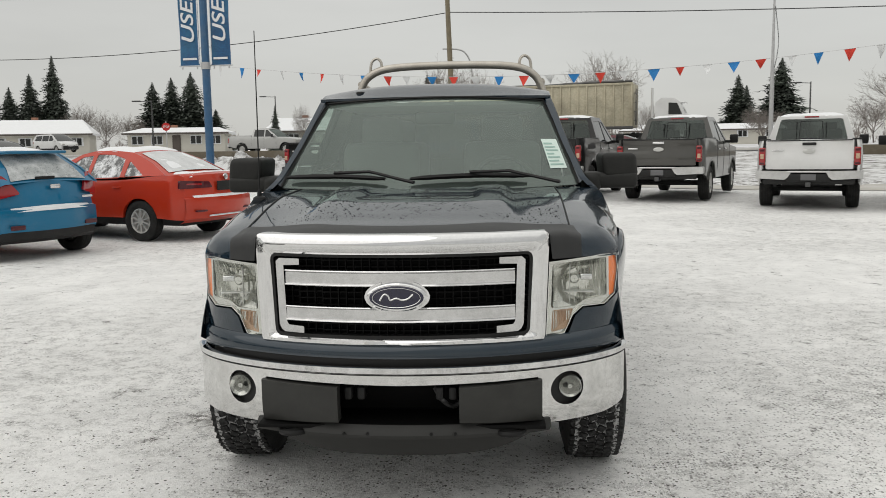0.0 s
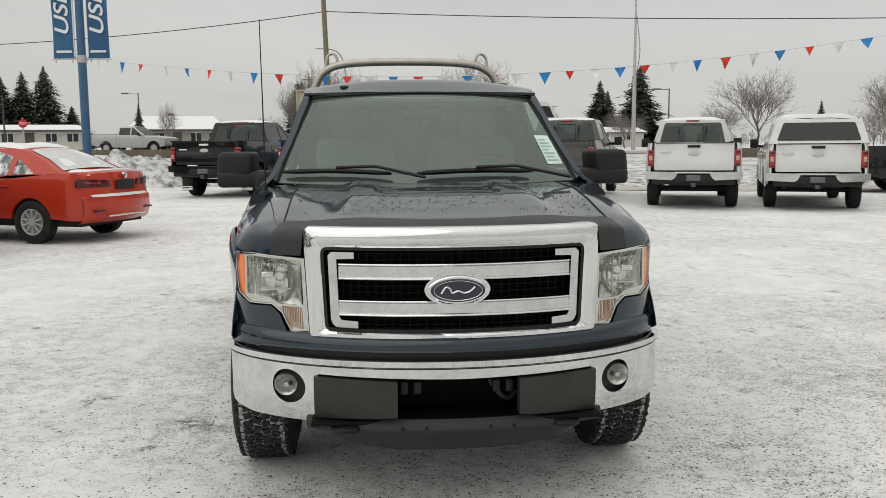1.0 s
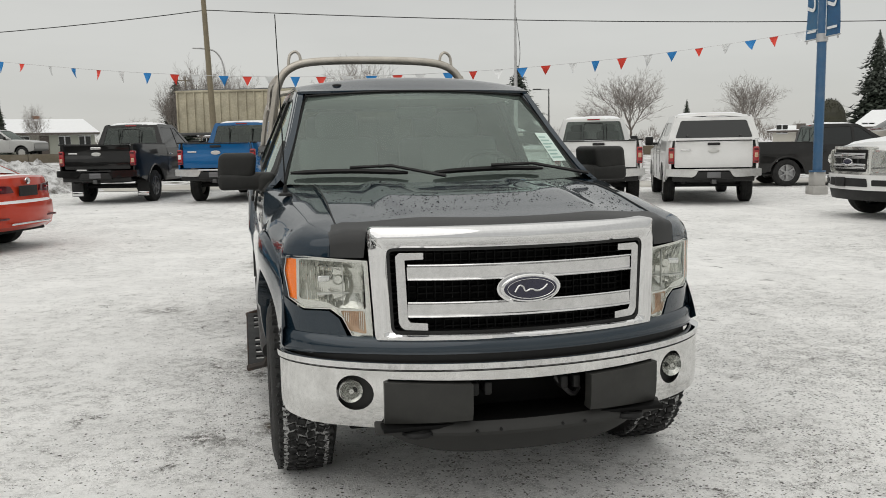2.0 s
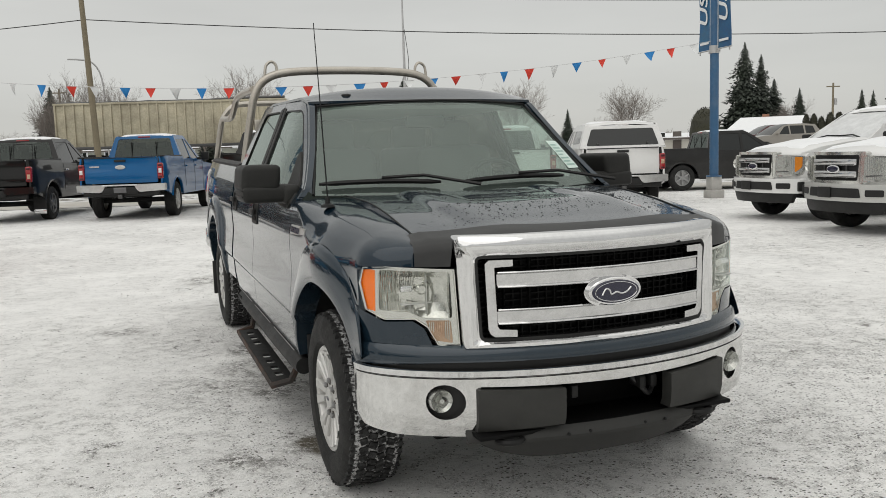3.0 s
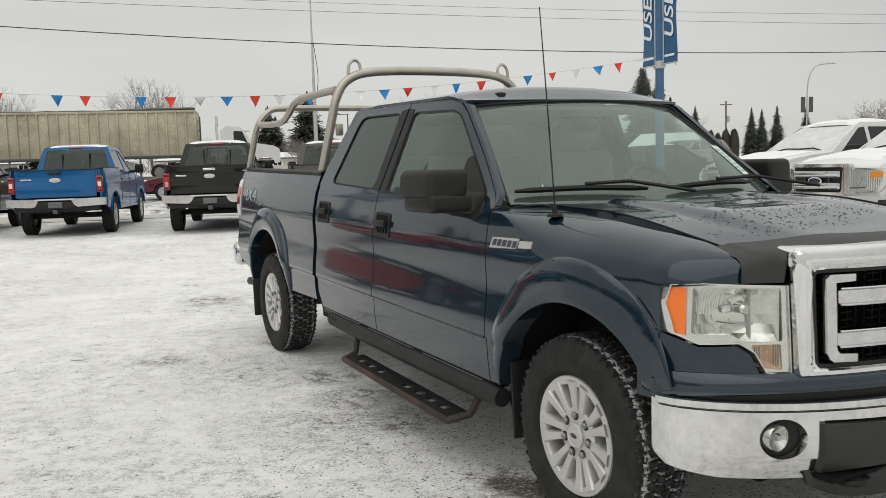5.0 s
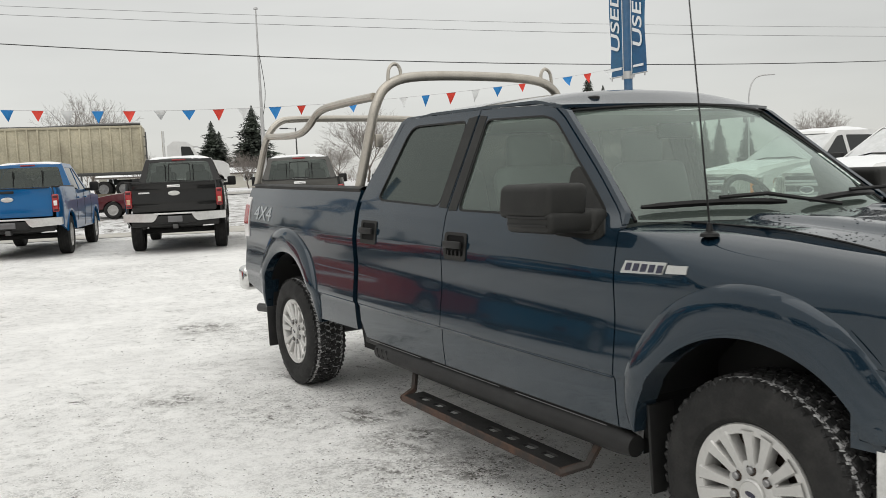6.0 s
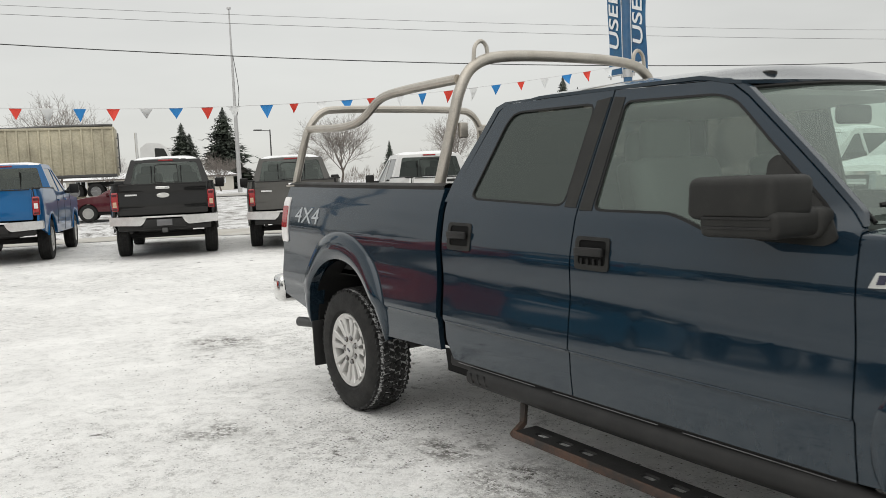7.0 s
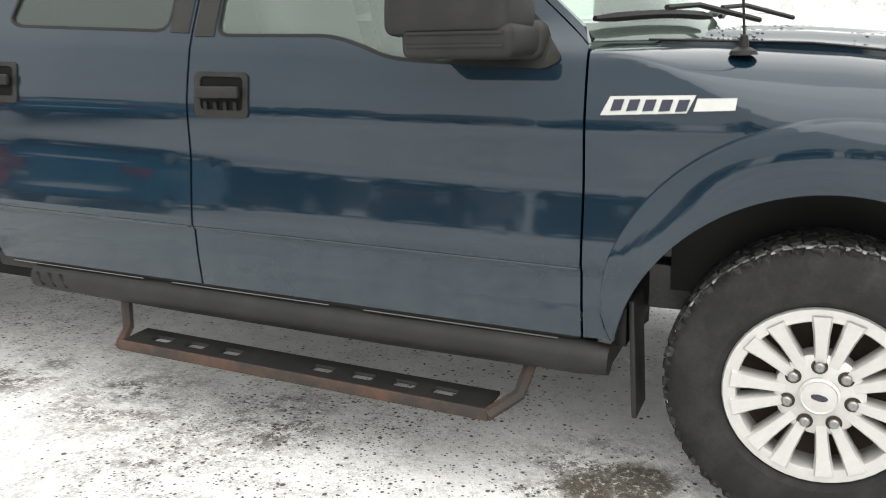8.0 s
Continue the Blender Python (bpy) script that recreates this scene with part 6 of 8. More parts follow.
    part("number_plate", box(B(), (0, 3.094, 0.625 + up), (0.28, 0.01, 0.12), 0.004), M_DARK_RIM, t)
    part("spare_tyre", lathe(B(), [(-0.10, 0.20), (-0.12, 0.26), (-0.10, 0.355), (0.0, 0.385), (0.10, 0.355), (0.12, 0.26), (0.10, 0.20)], 20, "z", (0, 2.48, 0.58 + up)), M_TYRE, t, "spare tyre under the bed")
    part("hitch", box(B(), (0, 3.02, 0.48 + up), (0.10, 0.22, 0.09), 0.01), M_STEEL, t)
    ch = B()
    box(ch, (0, 0.1, 0.52 + up), (1.0, 5.2, 0.16))
    sweep(ch, [(-0.8, 1.75, R), (0.8, 1.75, R)], 0.06, 8)
    sweep(ch, [(-0.8, -1.93, R), (0.8, -1.93, R)], 0.05, 8)
    box(ch, (0, -0.1, 0.72 + up), (1.70, 2.2, 0.3))
    sweep(ch, [(0.62, 2.1, 0.48 + up), (0.62, 2.95, 0.46 + up)], 0.035, 8)
    part("chassis", ch, M_UNDER, t)
    if flaps:
        two_sides("mud_flap", lambda: box(B(), (-0.84, 2.28, 0.36), (0.30, 0.015, 0.40), 0.004), M_BLACK_PLASTIC, t)
        two_sides("flap_plate", lambda: box(B(), (-0.84, 2.292, 0.22), (0.28, 0.006, 0.10), 0.002), M_CHROME, t)
    for sx in (-1, 1):
        rot = 0 if sx < 0 else 180
        for y in (-1.93, 1.75):
            plain_wheel(t, pose(sx * 0.845, y, R, 0, 0, rot), R, 0.26, rim, 6)
    if snow:
        snow_slab(t, [(-0.34, roof_z - 0.03), (0.0, roof_z + 0.01), (0.5, roof_z + 0.01), (0.76, roof_z - 0.03)], 0.68, min(snow, 0.05))
    if canopy:
        cl = [(0.92, 1.34 + up), (2.93, 1.36 + up), (2.80, 1.84 + up), (2.70, 1.90 + up), (0.98, 1.93 + up), (0.94, 1.88 + up)]
        ck = lambda y, z: (-(0.96 - 0.30 * max(0.0, z - 1.34 - up)), y, z)
        cwin = rounded([(1.12, 1.46 + up), (2.60, 1.48 + up), (2.52, 1.76 + up), (1.15, 1.78 + up)], 0.05, 3)
        cap = two_sides("canopy_side", lambda: panel(cl, [cwin], ck, 0.4, 0.15, (0.03, 0, 0)), canopy, t)[0]
        two_sides("canopy_window", lambda: panel(cwin, [], lambda y, z: (ck(y, z)[0] + 0.01, y, z), 0.5, 0.3), M_CAR_GLASS, t)
        part("canopy_roof", shell([(0.94, 1.88 + up), (1.0, 1.925 + up), (1.8, 1.935 + up), (2.68, 1.90 + up), (2.80, 1.84 + up)], 0.80, 0.05, 0.06), canopy, t, "white canopy roof")
        cb = lambda x, z: (x, 2.935 - 0.27 * (z - 1.36 - up), z)
        hw = rounded([(-0.80, 1.42 + up), (0.80, 1.42 + up), (0.68, 1.79 + up), (-0.68, 1.79 + up)], 0.04, 3)
        part("canopy_back", panel([(-0.95, 1.36 + up), (0.95, 1.36 + up), (0.80, 1.86 + up), (-0.80, 1.86 + up)], [hw], cb, 0.4, 0.2, (0, -0.03, 0)), canopy, t)
        cw2 = part("canopy_hatch_window", panel(hw, [], lambda x, z: (x, cb(x, z)[1] + 0.006, z), 0.4, 0.2, (0, -0.01, 0)), M_CAR_GLASS, t, "dark hatch window")
        for x in (-0.55, 0.55):
            part("hatch_latch", box(B(), (x, 2.935, 1.47 + up), (0.05, 0.03, 0.04), 0.008), M_STEEL, cw2)
        part("canopy_brake_light", box(B(), (0, 2.80, 1.885 + up), (0.30, 0.04, 0.03), 0.006), M_WHITE_LENS, t)
        snow_slab(t, [(1.0, 1.93 + up), (1.8, 1.945 + up), (2.66, 1.91 + up)], 0.72, 0.03)
    if front == "heavy":
        lo = up - 0.13
        # tall chrome grille with stacked bars and big lamps
        g = part("grille", panel(rounded([(-0.53, 0.82 + lo), (0.53, 0.82 + lo), (0.57, 1.30 + lo), (-0.57, 1.30 + lo)], 0.04, 3), [rounded([(-0.45, 0.87 + lo), (0.45, 0.87 + lo), (0.48, 1.25 + lo), (-0.48, 1.25 + lo)], 0.03, 3)], lambda x, z: (x, -2.94 + 0.08 * (x / 0.5) ** 2, z), 0.1, 0.06, (0, 0.10, 0)), M_LAMP_BEZEL, t, "chrome stacked-bar grille")
        part("grille_back", box(B(), (0, -2.855, 1.06 + lo), (0.98, 0.02, 0.42)), M_UNDER, g)
        for z in (0.965, 1.145):
            part("grille_bar", box(B(), (0, -2.905, z + lo), (0.92, 0.035, 0.10), 0.02), M_CHROME_BAR, g)
            part("bar_groove", box(B(), (0, -2.921, z - 0.034 + lo), (0.86, 0.006, 0.008)), M_UNDER, g)
        for x in (-0.24, 0.24):
            part("grille_upright", box(B(), (x, -2.885, 1.04 + lo), (0.02, 0.03, 0.28)), M_STEEL, g)
        ov = lathe(B(), [(0.02, 1.0), (-0.006, 1.0), (-0.012, 0.86), (-0.012, 0.001)], 24, "y")
        bmesh.ops.transform(ov, matrix=Matrix.Translation((0, -2.93, 1.04 + lo)) @ Matrix.Diagonal((0.14, 1, 0.06, 1)), verts=ov.verts)
        part("oval_badge", ov, M_CHROME, g)
        ov = lathe(B(), [(0.0, 1.0), (-0.004, 0.001)], 24, "y")
        bmesh.ops.transform(ov, matrix=Matrix.Translation((0, -2.944, 1.04 + lo)) @ Matrix.Diagonal((0.115, 1, 0.044, 1)), verts=ov.verts)
        part("badge_field", ov, M_OVAL, g)
        for sx in (-1, 1):
            fl_ = lambda x, z: (sx * x, -2.875 + 0.30 * max(0.0, (x - 0.56) / 0.43) ** 1.5, z)
            h1 = part("headlight", panel(rounded([(0.562, 0.845 + lo), (0.93, 0.875 + lo), (0.99, 1.02 + lo), (0.99, 1.215 + lo), (0.578, 1.245 + lo)], 0.02, 3), [], fl_, 0.08, 0.08, (0, 0.08, 0)), M_LAMP_BEZEL, t, "clear headlight with amber corner")
            ribs = lambda x, z: (sx * x, fl_(x, z)[1] - 0.008 - 0.0022 * math.cos(280 * x), z)
            part("lamp_reflector", panel(rounded([(0.580, 0.872 + lo), (0.912, 0.900 + lo), (0.962, 1.026 + lo), (0.966, 1.192 + lo), (0.592, 1.220 + lo)], 0.02, 3), [], ribs, 0.0056, 0.05, (0, 0.004, 0)), M_HEAVY_LAMP, h1, "ribbed clear lens over a silver reflector", 50)
            corner = [(0.885, 0.93 + lo), (0.945, 0.99 + lo), (0.968, 1.04 + lo), (0.970, 1.195 + lo), (0.885, 1.20 + lo)] if grille == "white" else [(0.845, 1.085 + lo), (0.966, 1.10 + lo), (0.970, 1.175 + lo), (0.860, 1.185 + lo)]
            part("amber_marker", panel(rounded(corner, 0.012, 2), [], lambda x, z: (sx * x, fl_(x, z)[1] - 0.020, z), 0.05, 0.05, (0, 0.012, 0)), M_AMBER_DULL, h1, "amber marker")
            lens = lathe(B(), [(0.02, 0.001), (0.01, 0.05), (-0.01, 0.085), (-0.016, 0.09)], 18, "y", (sx * 0.71, -2.800, 1.08 + lo))
            part("reflector", lens, M_REFLECTOR, h1)
            part("lamp_divider", panel(rounded([(0.62, 0.93 + lo), (0.80, 0.94 + lo), (0.80, 0.955 + lo), (0.62, 0.95 + lo)], 0.004, 2), [], lambda x, z: (sx * x, fl_(x, z)[1] - 0.020, z), 0.05, 0.05, (0, 0.012, 0)), M_STEEL, h1)
            part("fog_lamp", panel(rounded([(0.62, 0.64 + lo), (0.86, 0.64 + lo), (0.86, 0.74 + lo), (0.62, 0.74 + lo)], 0.02, 2), [], lambda x, z: (sx * x, -2.975 + 0.30 * abs(x) ** 2.6, z), 0.1, 0.1, (0, 0.01, 0)), M_UNDER, t)
        part("front_bumper", panel(rounded([(-1.0, 0.56 + lo), (1.0, 0.56 + lo), (1.0, 0.82 + lo), (-1.0, 0.82 + lo)], 0.03, 3), [], lambda x, z: (x, -2.965 + 0.30 * abs(x) ** 2.6, z), 0.1, 0.08, (0, 0.12, 0)), M_P_WHITE if grille == "white" else M_BEZEL, t, "front bumper")
        part("bumper_opening", panel(rounded([(-0.55, 0.62 + lo), (0.55, 0.62 + lo), (0.52, 0.76 + lo), (-0.52, 0.76 + lo)], 0.02, 2), [], lambda x, z: (x, -2.978 + 0.30 * abs(x) ** 2.6, z), 0.1, 0.08, (0, 0.01, 0)), M_UNDER, t)
        part("front_plate_holder", box(B(), (-0.12, -2.99, 0.69 + lo), (0.28, 0.02, 0.16), 0.006), M_BLACK_PLASTIC, t)
        part("valance", panel(rounded([(-0.80, 0.38 + lo), (0.80, 0.38 + lo), (0.90, 0.57 + lo), (-0.90, 0.57 + lo)], 0.03, 2), [], lambda x, z: (x, -2.93 + 0.30 * abs(x) ** 2.6 + 0.3 * max(0.0, 0.52 + lo - z), z), 0.1, 0.08, (0, 0.08, 0)), M_BLACK_PLASTIC, t, "black plastic valance")
        two_sides("arch_moulding", lambda: lathe(B(), [(-0.99, 0.49), (-1.03, 0.50), (-1.04, 0.54), (-0.98, 0.62)], 20, "x", (0, -1.93, R + up * 0.4), radians(2), radians(178)), body, t)
        two_sides("bumper_end_cap", lambda: box(B(), (-0.985, -2.62, 0.68 + lo), (0.06, 0.16, 0.17), 0.015), M_BLACK_PLASTIC, t, "black bumper end cap")
        two_sides("wiper", lambda: sweep(B(), [(-0.60, -1.12, zc + 0.11), (-0.35, -1.06, zc + 0.16), (0.0, -1.04, zc + 0.15)], 0.014, 6), M_RUBBER_SEAL, t)
        two_sides("hood_side", lambda: panel([(-2.60, 1.04 + up), (-1.16, 1.18 + up), (-1.16, 1.345 + up), (-1.6, 1.315 + up), (-2.2, 1.235 + up), (-2.56, 1.14 + up)], [], lambda y, z: (-(0.955 - 0.12 * max(0.0, z - 1.16 - up) - 0.06 * ease((-2.2 - y) / 0.4)), y, z), 0.3, 0.08, (0.03, 0, 0)), body, t)
        snow_slab(t, [(-2.46, 1.215 + up), (-2.2, 1.26 + up), (-1.6, 1.34 + up), (-1.2, 1.365 + up)], 0.76, 0.025, label="snow lying on the hood")
    return t


def sedan_like(name, label, category, m, body, half, low, cab, windows, axles, R, tail, snow=0.0, rim=None, roof_half=0.5, group="parked vehicles", glass_mat=None, arch_r=0.36, spokes=10, belt=0.9, sill=0.22, taper=0.12, rear_w=0.86, rear_mat=None):
    """Car, front towards -y. low: upper line of the lower body from nose to tail; cab: line of the greenhouse from cowl over the roof to the rear deck."""
    t = thing(name, label, category, m, group)
    gm = glass_mat or M_CAR_GLASS
    y0, y1 = low[0][0], low[-1][0]
    hs0 = flank(half, 0.07, 0.05, 0.62, sill, belt + 0.15, (y0, y1, taper))

    def hs(y, z):
        x, y, z = hs0(y, z)
        return (x, y + 0.16 * (ease((y0 + 0.6 - y) / 0.6) - ease((y - y1 + 0.6) / 0.6)), z)
    side = [(y, z) for y, z in low]
    bottom = []
    for y in sorted(axles, reverse=True):
        bottom += arch(y, R, arch_r, 8, 172, 14)
    side = side + [(y1 - 0.04, sill + 0.12)] + bottom + [(y0 + 0.05, sill + 0.10)]
    two_sides("body_side", lambda: panel(side, [], hs, 0.12, 0.06, (0.05, 0, 0)), body, t)
    inw = lambda y, z: -hs(y, z)[0] - 0.002
    part("upper_body", shell([(y0 + 0.03, sill + 0.05)] + list(low) + [(y1 - 0.03, sill + 0.12)], inw, 0.03, 0.02, 14, (y0, y1, 0.16)), body, t)
    zb = belt
    cwid = lambda y, z: (half - 0.07) - (half - 0.07 - roof_half) * max(0.0, min(1.0, (z - zb) / (max(p[1] for p in cab) - zb)))
    k = next(i for i in range(len(cab)) if cab[i][1] > max(p[1] for p in cab) - 0.06)
    e = len(cab) - 1 - next(i for i in range(len(cab)) if cab[::-1][i][1] > max(p[1] for p in cab) - 0.06)
    part("windshield", shell(cab[:k + 1], lambda y, z: cwid(y, z), 0.03, 0.02), M_FROST_GLASS if snow > 0.04 else gm, t)
    part("roof", shell(cab[k:e + 1], lambda y, z: cwid(y, z) + 0.01, 0.03, 0.05), body, t)
    part("rear_panel", shell(cab[e:], lambda y, z: cwid(y, z), 0.03, 0.02), body, t)
    back = [tuple(Vector(cab[e]).lerp(Vector(cab[e + 1]), 0.15))] + list(cab[e + 1:-1]) + [tuple(Vector(cab[-2]).lerp(Vector(cab[-1]), 0.85))]
    part("rear_window", shell([(y + 0.012, z + 0.014) for y, z in back], lambda y, z: rear_w * cwid(y, z), 0.03, 0.0), rear_mat or gm, t, "rear window")
    gh = lambda y, z: (-cwid(y, z) - 0.004, y, z)
    two_sides("cab_side", lambda: panel([(y, z) for y, z in cab] , [rounded(w, 0.03, 2) for w in windows], gh, 0.3, 0.12, (0.03, 0, 0)), body, t)
    for w in windows:
        two_sides("side_window", lambda: panel(rounded(w, 0.03, 2), [], lambda y, z: (gh(y, z)[0] + 0.008, y, z), 0.4, 0.2), gm, t)
    part("underbody", box(B(), (0, (y0 + y1) / 2, sill + 0.14), (2 * half - 0.34, (y1 - y0) - 0.5, 0.22)), M_UNDER, t)
    for sx in (-1, 1):
        part("side_mirror", box(B(), (sx * (half + 0.06), cab[0][0] + 0.35, belt + 0.07), (0.20, 0.10, 0.13), 0.03), body, t)
        for y in axles:
            plain_wheel(t, pose(sx * (half - 0.115), y, R, 0, 0, 0 if sx < 0 else 180), R, 0.21, rim, spokes)
    for y in ((cab[0][0] + 0.9 + cab[k][0]) / 2 + 0.3, cab[e][0] - 0.1):
        two_sides("door_handle", lambda: box(B(), (-half + 0.01, y, belt - 0.10), (0.03, 0.16, 0.03), 0.008), body, t)
    tail(t, hs, y0, y1)
    if snow:
        snow_slab(t, cab[k:e + 1], roof_half + 0.02, snow)
    return t


def tail_pose(x, y, rz):
    """Pose by the middle of the rear axle on the ground."""
    a = radians(rz)
    ox, oy = -1.75 * math.sin(a), 1.75 * math.cos(a)
    return pose(x - ox, y - oy, land(x, y) + 0.0, 0, 0, rz)


pickup("black crew-cab pickup with mud flaps, snow on its roof", tail_pose(-4.1, 19.55, 164), M_P_BLACK, bumper=M_P_BLACK, rim=M_DARK_RIM, flaps=True, tall=0.07)
pickup("bright blue crew-cab pickup with chrome bumper", tail_pose(-1.26, 18.5, 163), M_P_BLUE, tail="old", seat_through=False, R=0.41, snow=0.02, tall=0.07)
pickup("glossy black crew-cab pickup with chrome bumper, snow on its roof", tail_pose(1.66, 17.0, 162), M_P_BLACK, tall=0.07, R=0.41)
pickup("gunmetal grey crew-cab pickup with chrome bumper", tail_pose(4.38, 16.8, 158), M_P_GREY, tall=0.05)
pickup("white crew-cab pickup with black gate handle", tail_pose(6.95, 14.85, 160), M_P_WHITE, tail="old", rim=M_DARK_RIM, tall=0.05)
pickup("white crew-cab pickup with a white canopy over the bed", tail_pose(9.35, 14.1, 157), M_P_WHITE, tail="old", canopy=M_P_WHITE, seat_through=False, tall=0.03)
pickup("dark brown older pickup with grey steel wheels", tail_pose(14.75, 19.4, 74), M_P_BROWN, tail="old", rim=M_STEEL_RIM, tailmark=False, snow=0.02, tall=-0.10)


def nose_pose(x, y, rz):
    a = radians(rz)
    return pose(x + 2.95 * -math.sin(a), y + 2.95 * math.cos(a), land(x, y), 0, 0, rz)


pickup("white heavy-duty pickup with stacked chrome grille, snow on hood", nose_pose(9.27, 9.27, -96), M_P_WHITE, front="heavy", snow=0.101, tall=0.08, R=0.41, grille="white")
pickup("white heavy-duty pickup with bright chrome grille and bumper", nose_pose(8.45, 6.54, -96), M_P_WHITE, front="heavy", snow=0.101, tall=0.08, R=0.41)


def sedan_tail(t, hs, y0, y1):
    for sx in (-1, 1):
        la = part("tail_light", panel(rounded([(0.30, 0.84), (0.84, 0.83), (0.83, 0.96), (0.36, 0.935)], 0.02, 2), [], lambda x, z: (sx * x, y1 + 0.02 - 0.24 * (x / 0.86) ** 2, z), 0.05, 0.05, (0, -0.03, 0)), M_P_MAROON, t, "dark red tail lamp")
        part("lamp_strip", panel(rounded([(0.50, 0.88), (0.74, 0.89), (0.74, 0.915), (0.50, 0.91)], 0.008, 2), [], lambda x, z: (sx * x, y1 + 0.028 - 0.24 * (x / 0.86) ** 2, z), 0.05, 0.05), M_RED_LENS, la)
    part("number_plate", box(B(), (0, y1 + 0.012, 0.86), (0.42, 0.02, 0.15), 0.006), M_UNDER, t)
    part("round_badge", lathe(B(), [(0.02, 0.05), (0.0, 0.05), (0.0, 0.001)], 16, "y", (0, y1 + 0.0, 1.0)), M_CHROME, t)
    part("rear_bumper", shell([(y1 - 0.02, 0.73), (y1 + 0.045, 0.69), (y1 + 0.055, 0.50), (y1 + 0.01, 0.36), (y1 - 0.1, 0.30)], lambda y, z: 0.80, 0, 0.02, 14, (-9, y1, 0.18)), M_P_RED, t)
    part("bumper_snow", shell([(y1 - 0.01, 0.738), (y1 + 0.04, 0.705), (y1 + 0.050, 0.69)], 0.66, 0.0, 0.0, 10, (-9, y1, 0.13)), M_SNOW, t, "snow on the bumper")
    part("diffuser_trim", box(B(), (0, y1 + 0.03, 0.40), (0.9, 0.03, 0.03), 0.01), M_CHROME, t)
    two_sides("bumper_reflector", lambda: box(B(), (-0.56, y1 - 0.03, 0.48), (0.24, 0.05, 0.03), 0.006), M_P_MAROON, t)
    snow_slab(t, [(1.70, 1.03), (1.90, 1.035), (2.18, 1.03)], 0.66, 0.04, label="snow lying on the boot lid")
    snow_slab(t, [(0.95, 1.39), (1.42, 1.235), (1.74, 1.06)], 0.57, 0.03, label="snow lying on the rear window")


RED_LOW = [(-2.30, 0.45), (-2.34, 0.62), (-2.25, 0.72), (-1.95, 0.82), (-1.35, 0.92), (-0.95, 0.96), (0.0, 0.95), (1.0, 0.97), (1.62, 1.03), (2.20, 1.05), (2.28, 1.02), (2.31, 0.90), (2.33, 0.72), (2.33, 0.45)]
RED_CAB = [(-1.00, 0.95), (-0.55, 1.20), (-0.15, 1.38), (0.10, 1.43), (0.50, 1.44), (0.98, 1.40), (1.42, 1.24), (1.80, 1.04)]
sedan_like("sedan_car", "orange-red sedan dusted with snow, parked on the lot", "car", tail_pose(-4.99, 10.05, -111) @ pose(0, 0.42, 0), M_P_RED, 0.90, RED_LOW, RED_CAB,
           [[(-0.62, 0.97), (0.12, 0.98), (0.12, 1.36), (-0.12, 1.33)], [(0.20, 0.98), (0.86, 1.00), (0.84, 1.30), (0.55, 1.37), (0.20, 1.38)], [(0.95, 1.01), (1.34, 1.04), (0.95, 1.27)]], [-1.36, 1.33], 0.325, sedan_tail, 0.05, glass_mat=M_SNOWY_GLASS, roof_half=0.52, belt=0.95, spokes=10, rear_mat=M_SNOWED_GLASS, rim=M_ALLOY)


def hatch_tail(t, hs, y0, y1):
    for sx in (-1, 1):
        part("tail_light", panel(rounded([(0.50, 0.90), (0.80, 0.83), (0.83, 1.08), (0.72, 1.17), (0.64, 1.12)], 0.03, 2), [], lambda x, z: (sx * x, y1 + 0.03 - 0.19 * (x / 0.8) ** 2 - 0.25 * max(0.0, z - 0.9), z), 0.05, 0.05, (0, -0.04, 0)), M_RED_LENS, t, "red tail lamp")
        part("bumper_reflector", box(B(), (sx * 0.58, y1 - 0.03, 0.46), (0.20, 0.04, 0.06), 0.01), M_P_MAROON, t)
    part("rear_bumper", shell([(y1 - 0.05, 0.73), (y1 + 0.05, 0.69), (y1 + 0.06, 0.50), (y1 + 0.03, 0.40)], 0.79, 0, 0.02, 14, (-9, y1, 0.20)), M_P_CYAN, t)
    part("bumper_skirt", shell([(y1 + 0.028, 0.41), (y1 + 0.02, 0.30), (y1 - 0.12, 0.24)], 0.77, 0, 0.02, 14, (-9, y1, 0.20)), M_BLACK_PLASTIC, t)
    part("bumper_snow", shell([(y1 - 0.03, 0.74), (y1 + 0.05, 0.70), (y1 + 0.065, 0.66)], 0.62, 0.01, 0.0, 10, (-9, y1, 0.14)), M_SNOW, t, "snow on the bumper")
    part("oval_badge", box(B(), (0, y1 + 0.0, 0.98), (0.16, 0.02, 0.06), 0.02), M_CHROME, t)
    part("script_bar", box(B(), (-0.52, y1 + 0.0, 0.82), (0.18, 0.02, 0.035), 0.008), M_CHROME, t)
    part("rear_wiper", box(B(), (0.10, y1 - 0.06, 1.10), (0.30, 0.03, 0.04), 0.01), M_RUBBER_SEAL, t)
    part("spoiler", box(B(), (0, y1 - 0.42, 1.44), (0.98, 0.22, 0.045), 0.02), M_P_CYAN, t)


